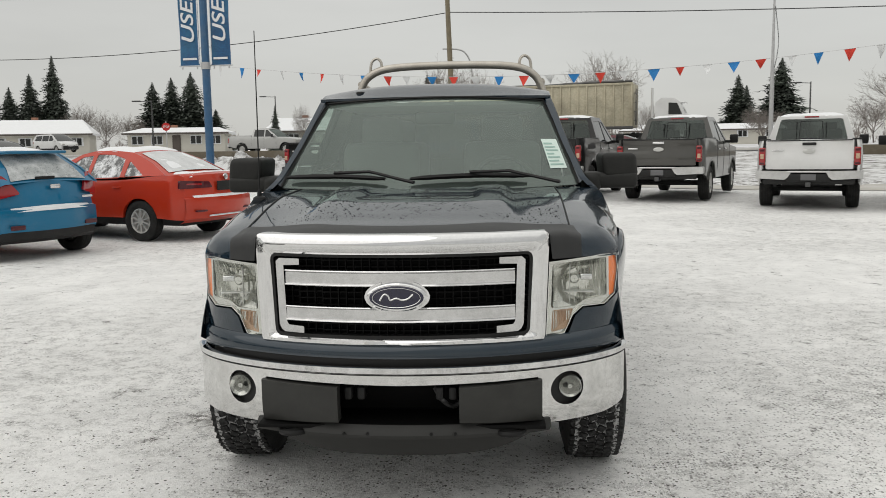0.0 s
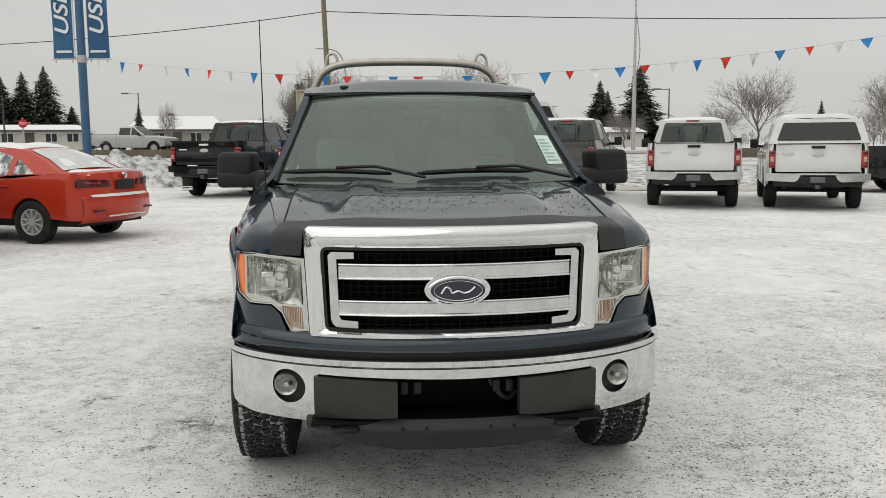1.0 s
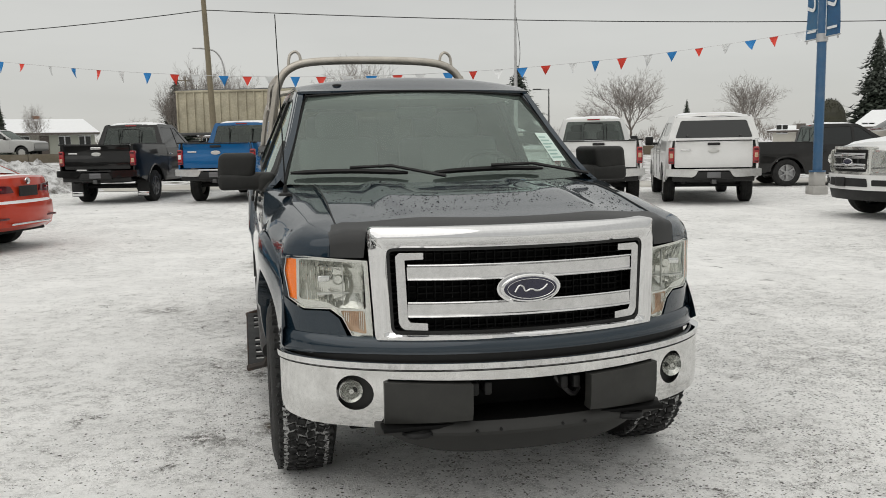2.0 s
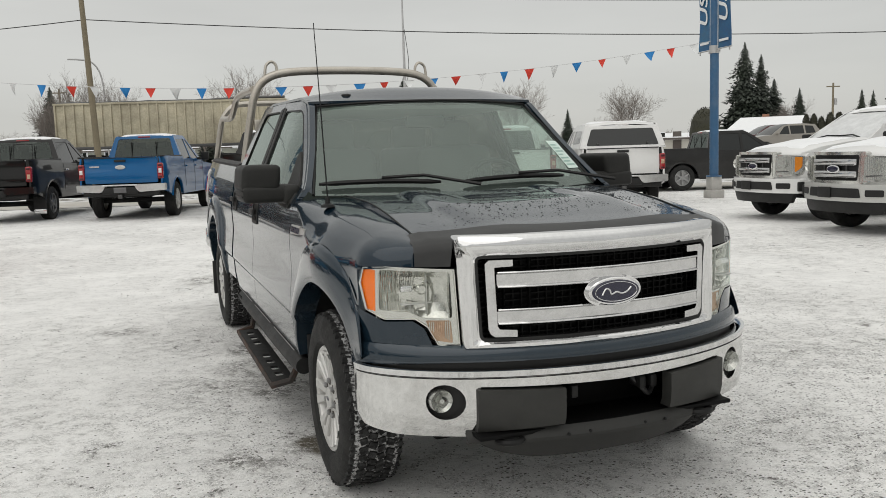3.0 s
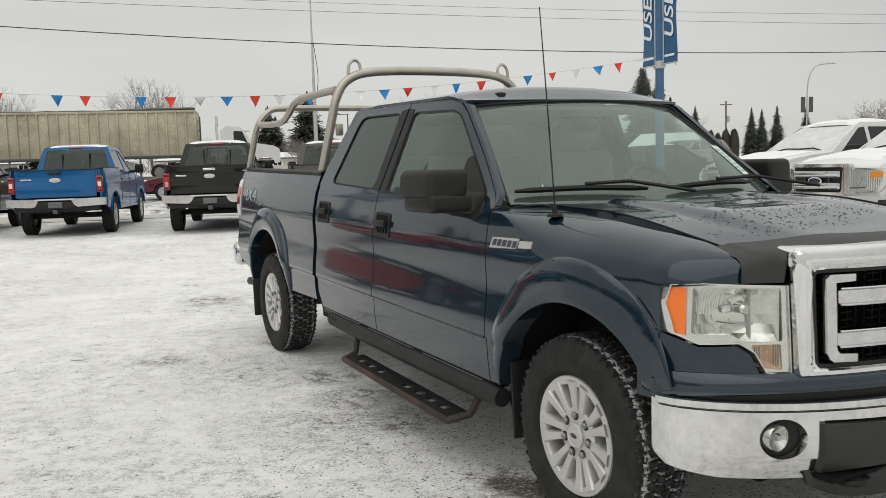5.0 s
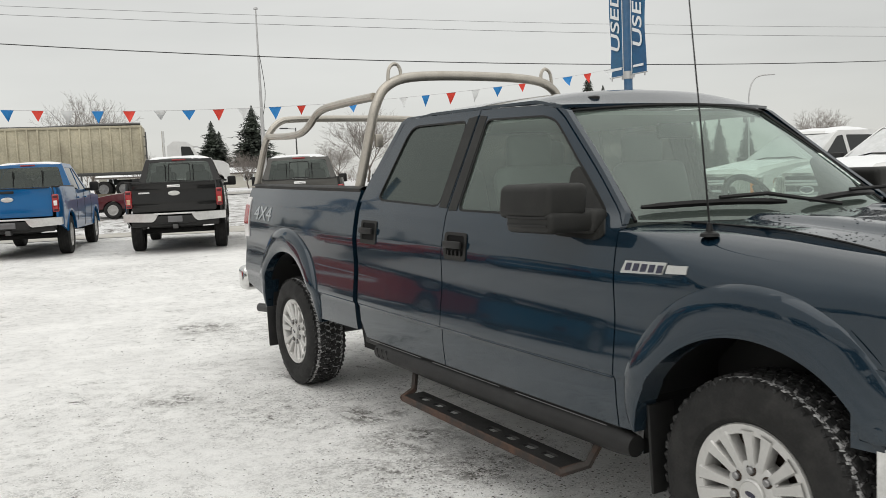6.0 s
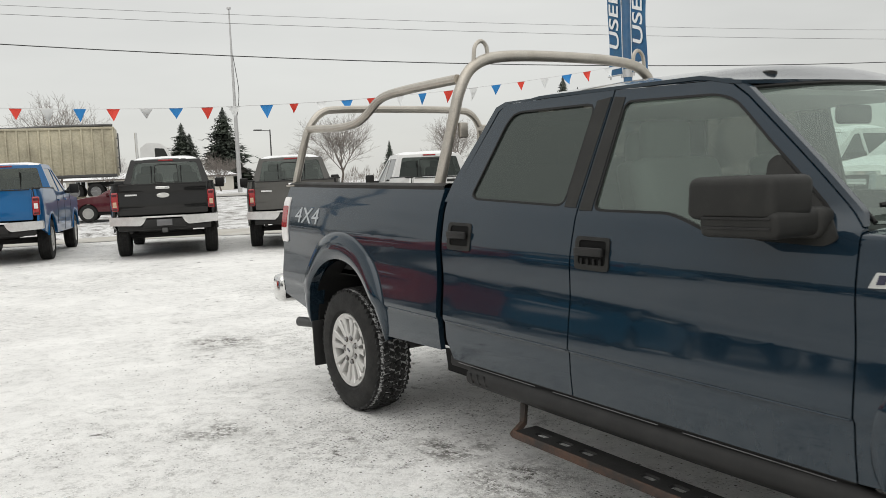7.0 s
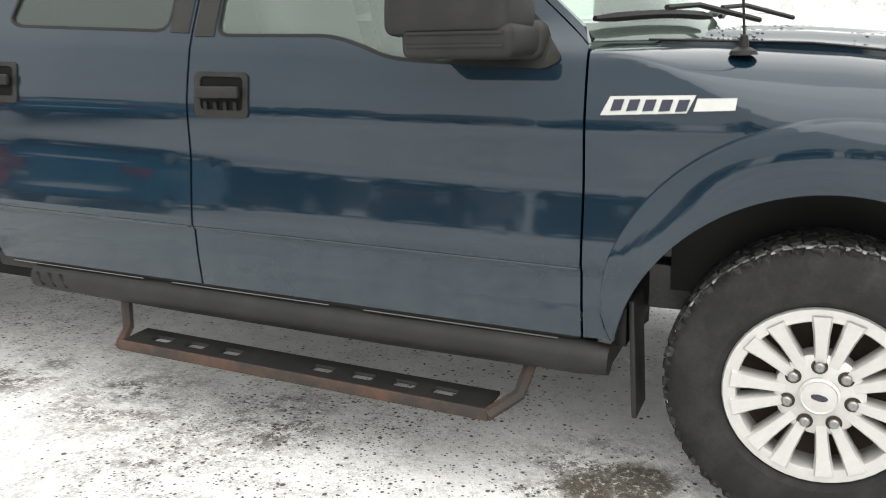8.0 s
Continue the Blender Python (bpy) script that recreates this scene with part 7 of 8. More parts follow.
HAT_LOW = [(-1.95, 0.45), (-2.0, 0.65), (-1.85, 0.80), (-1.40, 0.93), (-1.0, 0.98), (0.0, 1.00), (1.2, 1.05), (1.74, 1.03), (1.80, 0.85), (1.82, 0.70), (1.82, 0.45)]
HAT_CAB = [(-1.10, 0.97), (-0.60, 1.26), (-0.25, 1.42), (0.1, 1.47), (0.7, 1.47), (1.25, 1.42), (1.55, 1.22), (1.74, 1.02)]
sedan_like("hatchback_car", "teal-blue hatchback with snow on its rear window, parked on the lot", "car", tail_pose(-6.18, 7.54, -113) @ pose(0, 0.52, 0), M_P_CYAN, 0.86, HAT_LOW, HAT_CAB,
           [[(-0.70, 1.00), (0.15, 1.02), (0.15, 1.40), (-0.18, 1.38)], [(0.24, 1.02), (1.05, 1.07), (1.05, 1.36), (0.24, 1.41)]], [-1.26, 1.23], 0.31, hatch_tail, 0.030, roof_half=0.55, belt=1.0, spokes=8, rear_w=0.78, rear_mat=M_FROST_GLASS)


def plain_tail(t, hs, y0, y1):
    for sx in (-1, 1):
        part("tail_light", box(B(), (sx * 0.72, y1 - 0.05, 0.98), (0.18, 0.12, 0.26), 0.03), M_RED_LENS, t)
        part("headlight", box(B(), (sx * 0.68, y0 + 0.10, 0.76), (0.26, 0.16, 0.13), 0.03), M_REFLECTOR, t)
    part("front_bumper", shell([(y0 + 0.02, 0.62), (y0 - 0.03, 0.55), (y0 - 0.02, 0.36), (y0 + 0.1, 0.28)], 0.80, 0, 0.02), M_BLACK_PLASTIC, t)
    part("grille", box(B(), (0, y0 + 0.02, 0.66), (0.80, 0.06, 0.14), 0.02), M_UNDER, t)


SUV_LOW = [(-2.25, 0.50), (-2.30, 0.80), (-2.15, 0.98), (-1.3, 1.08), (-0.9, 1.10), (0.0, 1.10), (1.6, 1.12), (2.10, 1.10), (2.20, 0.85), (2.22, 0.50)]
SUV_CAB = [(-1.05, 1.08), (-0.60, 1.36), (-0.20, 1.60), (0.15, 1.67), (1.2, 1.68), (1.75, 1.64), (1.95, 1.35), (2.08, 1.10)]
SUV_WIN = [[(-0.55, 1.13), (0.10, 1.13), (0.10, 1.58), (-0.15, 1.54)], [(0.18, 1.13), (1.00, 1.14), (1.00, 1.59), (0.18, 1.59)], [(1.10, 1.15), (1.70, 1.17), (1.60, 1.55), (1.10, 1.59)]]
sedan_like("suv_car", "dark brown sport utility vehicle parked behind the cars", "car", pose(-10.4, 13.6, -0.02, 0, 0, 62), M_P_BROWN, 0.92, SUV_LOW, SUV_CAB, SUV_WIN, [-1.40, 1.40], 0.36, plain_tail, 0.0, roof_half=0.62, belt=1.10, arch_r=0.40)
VAN_LOW = [(-2.45, 0.45), (-2.50, 0.70), (-2.30, 0.92), (-1.75, 1.05), (-1.4, 1.08), (0.0, 1.05), (1.8, 1.08), (2.45, 1.08), (2.52, 0.80), (2.52, 0.45)]
VAN_CAB = [(-1.75, 1.05), (-1.15, 1.40), (-0.70, 1.66), (-0.4, 1.72), (1.4, 1.73), (2.1, 1.68), (2.30, 1.40), (2.42, 1.08)]
VAN_WIN = [[(-1.20, 1.10), (-0.30, 1.10), (-0.30, 1.62), (-0.65, 1.60)], [(-0.22, 1.10), (0.85, 1.11), (0.85, 1.63), (-0.22, 1.63)], [(0.95, 1.11), (2.05, 1.13), (1.95, 1.58), (0.95, 1.63)]]
sedan_like("minivan", "white minivan on the far road", "car", pose(-42.6, 77.4, land(-42.6, 77.4) + 0.35, 0, 0, 60), M_P_WHITE, 0.98, VAN_LOW, VAN_CAB, VAN_WIN, [-1.55, 1.50], 0.35, plain_tail, 0.0, roof_half=0.68, belt=1.06, group="vehicles on the far road")
sedan_like("sport_utility_car", "maroon sport utility vehicle across the lane", "car", pose(37.7, 41.4, land(37.7, 41.4) + 0.02, 0, 0, -106), M_P_MAROON, 0.92, SUV_LOW, SUV_CAB, SUV_WIN, [-1.40, 1.40], 0.36, plain_tail, 0.0, roof_half=0.62, belt=1.10, arch_r=0.40)
sedan_like("coupe_car", "maroon car parked beyond the black pickup", "car", pose(4.8, 33.6, land(4.8, 33.6) + 0.02, 0, 0, -106), M_P_MAROON, 0.88, RED_LOW, RED_CAB, [[(-0.62, 0.97), (0.12, 0.98), (0.12, 1.36), (-0.12, 1.33)], [(0.20, 0.98), (0.86, 1.00), (0.84, 1.30), (0.20, 1.38)]], [-1.36, 1.33], 0.325, plain_tail, 0.0, roof_half=0.52, belt=0.95)
sedan_like("suv_car", "silver-beige sport utility vehicle parked beyond the white pickups", "car", pose(33.15, 35.1, land(33.15, 35.1) + 0.08, 0, 0, -100), M_P_BEIGE, 0.92, SUV_LOW, SUV_CAB, SUV_WIN, [-1.40, 1.40], 0.36, plain_tail, 0.0, roof_half=0.62, belt=1.10, arch_r=0.40)
pickup("silver crew-cab pickup on the far road", pose(-16.8, 59.7, land(-16.8, 59.7) + 0.04, 0, 0, 74), M_P_SILVER, group="vehicles on the far road", snow=0.0)

# row of vehicles along the other edge of the lot, mirrored in the pickup's flank
pickup("black crew-cab pickup in the row along the lot's edge", pose(-15.5, -3.0, -0.02, 0, 0, 88), M_P_BLACK, snow=0.03)
pickup("black older crew-cab pickup in the row along the lot's edge", pose(-15.8, 0.4, -0.02, 0, 0, 92), M_P_BLACK, snow=0.03, tail="old")
sedan_like("suv_car", "dark brown sport utility vehicle in the row along the lot's edge", "car", pose(-15.0, 3.6, -0.02, 0, 0, 89), M_P_BROWN, 0.92, SUV_LOW, SUV_CAB, SUV_WIN, [-1.40, 1.40], 0.36, plain_tail, 0.0, roof_half=0.62, belt=1.10, arch_r=0.40)
sedan_like("suv_car", "maroon sport utility vehicle in the row along the lot's edge", "car", pose(-15.2, 6.8, -0.02, 0, 0, 91), M_P_MAROON, 0.92, SUV_LOW, SUV_CAB, SUV_WIN, [-1.40, 1.40], 0.36, plain_tail, 0.0, roof_half=0.62, belt=1.10, arch_r=0.40)
pickup("black crew-cab pickup in the row along the lot's edge", pose(-15.6, 10.2, -0.02, 0, 0, 92), M_P_BLACK, snow=0.03)
pickup("dark brown crew-cab pickup in the row along the lot's edge", pose(-16.4, 13.7, -0.02, 0, 0, 90), M_P_BROWN, snow=0.03, tail="old")
pickup("gunmetal grey crew-cab pickup in the row along the lot's edge", pose(-17.6, 17.2, -0.02, 0, 0, 91), M_P_GREY, snow=0.03)
pickup("grey crew-cab pickup in the row along the lot's edge", pose(-15.5, -6.4, -0.02, 0, 0, 90), M_P_GREY, snow=0.03)
pickup("black crew-cab pickup in the row along the lot's edge", pose(-15.4, -9.8, -0.02, 0, 0, 91), M_P_BLACK, snow=0.03)


# ---- lot furniture: sign poles, banners, pennants ----
M_POLE_BLUE = material("blue_painted_steel", (0.035, 0.11, 0.22), 0.45, 0.1, 0.12, 5, 60, dirt=(0.25, 0.25, 0.25), dirt_amount=0.2)
M_BANNER = material("blue_banner_vinyl", (0.014, 0.085, 0.20), 0.5, 0, 0.5, 1.6, 30, dirt=(0.03, 0.20, 0.32), dirt_amount=0.7)
M_BANNER_WHITE = material("white_print", (0.75, 0.76, 0.77), 0.5, 0, 0.05)
M_CONCRETE = material("weathered_concrete", (0.40, 0.39, 0.37), 0.9, 0, 0.2, 6, 60, bump=0.004)
M_FLAG_R = material("red_pennant", (0.66, 0.045, 0.025), 0.6, 0, 0.08)
M_FLAG_W = material("white_pennant", (0.72, 0.73, 0.73), 0.6, 0, 0.08)
M_FLAG_B = material("blue_pennant", (0.015, 0.20, 0.52), 0.6, 0, 0.08)
M_CORD = material("pale_cord", (0.60, 0.60, 0.60), 0.8, 0, 0.1)
M_WOOD_POLE = material("weathered_wood_pole", (0.20, 0.17, 0.115), 0.85, 0, 0.25, 4, 60, bump=0.004)
M_WIRE = material("black_cable", (0.02, 0.02, 0.02), 0.6, 0, 0.1)
M_GALV = material("galvanised_steel", (0.48, 0.48, 0.48), 0.45, 0.6, 0.1, 4, 60)
M_STOP_RED = material("stop_sign_red", (0.50, 0.02, 0.02), 0.4, 0, 0.08)


def text_mesh(body, size, extrude=0.003, shear=0.0):
    cu = bpy.data.curves.new("writing", "FONT")
    cu.body, cu.size, cu.extrude, cu.align_x, cu.align_y, cu.shear = body, size, extrude, "CENTER", "CENTER", shear
    cu.offset = size * 0.012
    tmp = new("writing_curve", cu)
    me = bpy.data.meshes.new_from_object(tmp.evaluated_get(bpy.context.evaluated_depsgraph_get()))
    bpy.data.objects.remove(tmp)
    bm = B()
    bm.from_mesh(me)
    bpy.data.meshes.remove(me)
    return bm


def sign_pole(x, y, rz, pedestal, low):
    z0 = land(x, y)
    t = thing("sign_pole", "blue steel pole with two blue USED banners" + (" on a concrete pedestal" if pedestal else ", foot in snow"), "sign pole", pose(x, y, z0, 0, 0, rz), "blue sign poles")
    part("pole", lathe(B(), [(0.0, 0.115), (3.0, 0.112), (8.4, 0.10), (8.42, 0.001)], 20, "z"), M_POLE_BLUE, t)
    part("base_flange", lathe(B(), [(0.0, 0.001), (0.0, 0.20), (0.03, 0.20), (0.03, 0.11)], 20, "z", (0, 0, 0.56 if pedestal else 0.0)), M_POLE_BLUE, t)
    if pedestal:
        part("pedestal", box(box(B(), (0, 0, 0.38), (0.30, 0.30, 0.40), 0.03), (0, 0, 0.10), (0.40, 0.40, 0.22), 0.03), M_CONCRETE, t, "two-step concrete pedestal")
    for sx in (-1, 1):
        bm = B()
        zz0, zz1 = low, low + 2.93

        def f(u, v):
            xx = sx * (0.17 + 0.58 * u)
            return (xx, 0.02 * math.sin(3 * v * math.pi + sx) * u, zz0 + (zz1 - zz0) * v)
        grid(bm, f, 6, 20)
        bn = part("banner", thicken(bm, (0, 0.006, 0)), M_BANNER, t, "blue vinyl banner lettered USED")
        bm = text_mesh("USED", 0.62, 0.004, 0.25)
        for v in bm.verts:
            a, b, c = v.co
            v.co = (sx * 0.47 - b * 0.85, -0.028 - c, low + 1.42 + a * 1.12)
        part("lettering", bm, M_BANNER_WHITE, bn, "white outlined letters", 0)
        part("print_bar", box(B(), (sx * 0.46, -0.018, low + 0.18), (0.42, 0.006, 0.06)), M_BANNER_WHITE, bn)
        part("banner_edge", box(B(), (sx * 0.185, -0.014, low + 1.48), (0.025, 0.006, 2.9)), M_BANNER_WHITE, bn)
        part("banner_arm", sweep(B(), [(0, 0, low - 0.02), (sx * 0.80, 0, low - 0.02)], 0.016, 8), M_GALV, t)
        part("banner_arm", sweep(B(), [(0, 0, low + 2.96), (sx * 0.80, 0, low + 2.96)], 0.016, 8), M_GALV, t)
        for k in (0.25, 0.7):
            part("arm_pin", box(B(), (sx * k, 0, low - 0.06), (0.03, 0.03, 0.09), 0.006), M_GALV, t)
    part("banner_clamp", lathe(B(), [(low - 0.12, 0.13), (low + 0.08, 0.13)], 16, "z"), M_GALV, t)
    return t


PL, PR = Vector((-7.9, 20.3, 3.78)), Vector((13.0, 15.1, 4.05))
sign_pole(PL.x, PL.y, -6, False, 3.68)
sign_pole(PR.x, PR.y, -97, True, 3.86)


def string_pt(u):
    p = PL.lerp(PR, u)
    p.z -= 0.80 * 4 * u * (1 - u)
    return p


line = thing("pennant_string", "string of red, white and blue pennants between sign poles", "pennants", Matrix.Translation(PL))
part("cord", sweep(B(), [string_pt(i / 60) - PL for i in range(61)], 0.006, 5), M_CORD, line)
rnd = random.Random(11)
for k in range(-1, 33):
    u = (k + 1.76 + rnd.uniform(-0.10, 0.10)) * 0.0289
    p = string_pt(u) - PL
    d = (string_pt(min(1, u + 0.008)) - string_pt(u - 0.008)).normalized()
    w, h = rnd.uniform(0.10, 0.15), rnd.uniform(0.20, 0.30)
    if u < 0.2:
        w *= rnd.uniform(0.25, 0.6)
    back = Vector((-d.y, d.x, 0)) * rnd.uniform(-0.16, 0.16)
    fold = Vector((-d.y, d.x, 0)) * rnd.uniform(-0.03, 0.03)
    bm = B()

    def f(a, b):
        ww = w * (1 - b)
        return p + d * (ww * (2 * a - 1)) + Vector((0, 0, -h * b - 0.004)) + back * b * b + fold * math.sin(math.pi * a) + d * rnd.uniform(-0.002, 0.002)
    grid(bm, f, 4, 5)
    part("pennant", bm, (M_FLAG_B, M_FLAG_R, M_FLAG_W)[k % 3], line, "", 60)


M_GRIT = material("dark_grit", (0.075, 0.068, 0.06), 0.9, 0, 0.3, 20, 90)
# ---- street: poles, wires, lamps, signs ----
def utility_pole(x, y, h, lean=(0, 0), arm=True, r=0.17, label="leaning weathered wooden utility pole"):
    t = thing("utility_pole", label, "utility pole", pose(x, y, land(x, y), lean[0], lean[1], 0), "utility poles")
    part("pole", lathe(B(), [(-0.3, r), (h, r * 0.68), (h, 0.001)], 14, "z"), M_WOOD_POLE, t)
    if arm:
        part("crossarm", box(B(), (0, 0, h - 0.4), (1.5, 0.10, 0.12), 0.01, Matrix.Rotation(radians(-16), 4, "Z")), M_WOOD_POLE, t)
        part("transformer", lathe(B(), [(h - 2.4, 0.001), (h - 2.4, 0.20), (h - 1.7, 0.20), (h - 1.65, 0.001)], 14, "z", (0.32, 0, 0)), M_GALV, t)
    return t


utility_pole(-2.62, 52.8, 12.5, (0, -1.8), False, 0.20)
for x, y, h in ((-6.5, 92.0, 8.0), (72.4, 70.6, 6.8)):
    utility_pole(x, y, h, (0, 0), True, 0.14, "far wooden utility pole with crossarm and transformer")


def wire(name, pts, r, label):
    tagged(part(name, sweep(B(), pts, r, 5), M_WIRE, None, label), category="cable")


def span(a, b, sag, n=24):
    a, b = Vector(a), Vector(b)
    return [a.lerp(b, i / n) - Vector((0, 0, sag * 4 * (i / n) * (1 - i / n))) for i in range(n + 1)]


wire("overhead_cable", span((-58.3, 68.75, 10.0), (-2.8, 52.8, 9.85), 1.5), 0.028, "black overhead cable slung from the wooden pole")
wire("overhead_cable", span((-2.8, 52.8, 9.85), (81.1, 28.7, 9.2), 1.35), 0.028, "black overhead cable slung from the wooden pole")
wire("overhead_wire", span((-50.2, 78.9, 16.0), (122.8, 29.2, 12.6), 1.9), 0.014, "thin overhead wire along the far road")
wire("overhead_wire", span((-49.6, 80.8, 16.8), (123.4, 31.1, 13.9), 1.9), 0.012, "thin overhead wire along the far road")

fp = thing("flag_pole", "tall pale steel flagpole with a loose halyard", "flagpole", pose(23.9, 73.3, land(23.9, 73.3)))
part("mast", lathe(B(), [(0, 0.20), (5.2, 0.18), (7.8, 0.13), (16.0, 0.06), (16.0, 0.001)], 14, "z"), M_GALV, fp)
part("finial", lathe(B(), [(16.0, 0.001), (16.02, 0.20), (16.18, 0.17), (16.22, 0.001)], 12, "z"), M_GALV, fp)
part("halyard", sweep(B(), smooth_line([(0.1, 0, 12.0), (0.42, 0, 9.4), (0.38, 0, 8.0), (0.12, 0, 6.6)], 6), 0.03, 5), M_WIRE, fp)


def street_lamp(x, y, h, rz, banners=False):
    t = thing("street_lamp", "grey curved-arm street lamp" + (" with two small banners" if banners else ""), "street lamp", pose(x, y, land(x, y), 0, 0, rz), "street lamps")
    part("pole", sweep(B(), smooth_line([(0, 0, 0), (0, 0, h * 0.5), (0.1, 0, h * 0.82), (0.8, 0, h * 0.97), (2.2, 0, h)] if h > 7 else [(0, 0, 0), (0, 0, h * 0.5), (0, 0, h), (0.7, 0, h + 0.05)], 6), 0.075, 8), M_GALV, t)
    part("lamp_head", box(B(), (2.5 if h > 7 else 0.9, 0, h - 0.02), (0.7, 0.24, 0.12), 0.04), M_GALV, t)
    if banners:
        for sx in (-1, 1):
            part("banner", box(B(), (sx * 0.40, 0, h * 0.575), (0.46, 0.02, 1.6)), M_P_GREY, t, "small grey banner")
    return t


street_lamp(-2.2, 80.0, 9.6, 190)
street_lamp(73.0, 60.0, 9.8, -30, True)


def box_lamp(x, y, top, arm=1.1):
    h = top - land(x, y)
    t = thing("street_lamp", "thin grey lamp post with a flat box head", "street lamp", pose(x, y, land(x, y)), "street lamps")
    part("pole", lathe(B(), [(0.0, 0.10), (h, 0.055), (h, 0.001)], 10, "z"), M_STEEL, t)
    part("arm", sweep(B(), [(0.0, 0, h - 0.12), (-arm, 0, h - 0.08)], 0.035, 6), M_STEEL, t)
    part("lamp_head", box(B(), (-arm - 0.30, 0, h - 0.06), (0.75, 0.32, 0.12), 0.03), M_STEEL, t)


box_lamp(-31.4, 73.8, 5.8)
box_lamp(-24.9, 93.0, 7.1)
box_lamp(9.3, 79.5, 6.4, 0.5)
box_lamp(27.9, 75.4, 6.4, 0.9)

st = thing("stop_sign", "red octagonal stop sign on a steel post", "road sign", pose(-21.0, 50.5, land(-21, 50.5), 0, 0, 20))
part("post", sweep(B(), [(0, 0, -0.2), (0, 0, 2.5)], 0.035, 8), M_GALV, st)
face = part("sign_plate", lathe(B(), [(0.02, 0.001), (0.02, 0.27), (-0.01, 0.27), (-0.01, 0.001)], 8, "y", (0, -0.05, 2.15)), M_STOP_RED, st)
bm = text_mesh("STOP", 0.20, 0.002)
for v in bm.verts:
    v.co = (v.co.x * 0.8, -0.066 - v.co.z, 2.15 + v.co.y)
part("lettering", bm, M_BANNER_WHITE, face, "white letters", 0)

# ---- road train on the far road ----
M_HOPPER = material("dull_beige_trailer_paint", (0.47, 0.43, 0.32), 0.6, 0.1, 0.25, 0.9, 9, dirt=(0.20, 0.17, 0.12), dirt_amount=0.8)
tr = thing("grain_trailer", "ribbed beige bulk trailer behind a white tractor on the road", "trailer", pose(2.3, 57.4, land(2.3, 57.4) + 0.04, 0, 0, -16))
part("body", box(B(), (0, 0, 2.90), (15.0, 2.5, 2.9), 0.05), M_HOPPER, tr)
for k in range(26):
    part("rib", box(B(), (-7.4 + 14.8 * k / 25, -1.29, 2.90), (0.10, 0.09, 2.8), 0.02), M_HOPPER, tr)
part("top_rail", box(B(), (0, -1.28, 4.32), (15.0, 0.12, 0.14), 0.02), M_HOPPER, tr)
part("bottom_rail", box(B(), (0, -1.28, 1.45), (15.0, 0.12, 0.20), 0.02), M_STEEL, tr)
rnd = random.Random(29)
part("tarpaulin", sweep(B(), [(-7.4 + 14.8 * k / 30, -0.95, 4.37 + 0.05 * rnd.random() + 0.10 * ease((k - 18) / 8)) for k in range(31)], 0.09, 8), M_STEEL, tr, "dark rolled tarpaulin")
for z in (1.9, 2.5, 3.1, 3.7):
    part("ladder_rung", box(B(), (7.62, -0.85, z), (0.12, 0.7, 0.05), 0.01), M_STEEL, tr)
for y in (-1.15, -0.55):
    part("ladder_rail", box(B(), (7.66, y, 2.8), (0.05, 0.05, 2.4), 0.01), M_STEEL, tr)
for x in (-6.6, -5.3, -4.0, 5.0, 6.2):
    for y in (-1.05, 1.05):
        plain_wheel(tr, pose(x, y, 0.5, 0, 0, 90 if y < 0 else -90), 0.5, 0.30, M_STEEL_RIM, 8)
cab = part("tractor_cab", panel(rounded([(8.9, 1.0), (8.9, 3.05), (9.3, 3.35), (10.1, 3.30), (10.45, 3.05), (10.85, 2.25), (12.3, 2.02), (12.65, 1.80), (12.70, 0.95), (12.35, 0.85), (12.2, 1.15), (11.9, 1.30), (11.5, 1.30), (11.2, 1.15), (11.1, 0.85), (10.6, 0.80)], 0.08, 3), [], lambda x, z: (x, -1.12 + 0.16 * ease((x - 10.5) / 1.2), z), 0.3, 0.2, (0, 2.1, 0)), M_P_WHITE, tr, "white long-nosed tractor cab")
part("side_window", panel(rounded([(9.75, 2.25), (10.62, 2.25), (10.30, 2.98), (9.75, 3.02)], 0.06, 3), [], lambda x, z: (x, -1.135, z), 0.3, 0.3, (0, 0.01, 0)), M_CAR_GLASS, cab)
part("sun_visor", box(B(), (10.62, -0.06, 3.02), (0.34, 2.0, 0.06), 0.02, None), M_P_WHITE, cab)
part("exhaust_stack", sweep(B(), [(8.7, -1.0, 1.0), (8.7, -1.0, 4.0)], 0.08, 8), M_CHROME, cab)
part("fuel_tank", sweep(B(), [(9.2, -0.95, 0.78), (10.9, -0.95, 0.78)], 0.30, 14), M_CHROME, cab)
part("frame_rail", box(B(), (9.0, 0, 0.95), (6.6, 0.9, 0.25), 0.02), M_UNDER, tr, "dark tractor frame")
for x in (8.2, 11.7):
    for y in (-0.95, 0.95):
        plain_wheel(tr, pose(x, y, 0.5, 0, 0, 90 if y < 0 else -90), 0.5, 0.30, M_STEEL_RIM, 8)

# ---- low brown guard wall, snow banks ----
M_BOARDS = material("brown_boards", (0.115, 0.095, 0.065), 0.85, 0, 0.3, 1.0, 12, dirt=(0.45, 0.45, 0.45), dirt_amount=0.2)
for k in range(26):
    u0 = -34 + 4.0 * k
    cx, cy = 0.961 * (u0 + 2) + 0.276 * 44.0, -0.276 * (u0 + 2) + 0.961 * 44.0
    if k in (8, 9):
        continue
    w = tagged(part("guard_wall", box(B(), (0, 0, 0.18), (3.96, 0.16, 0.62), 0.02), M_BOARDS, None, "low brown board barrier along the verge"), category="barrier", group="guard wall")
    w.matrix_basis = pose(cx, cy, land(cx, cy), 0, 0, -16)


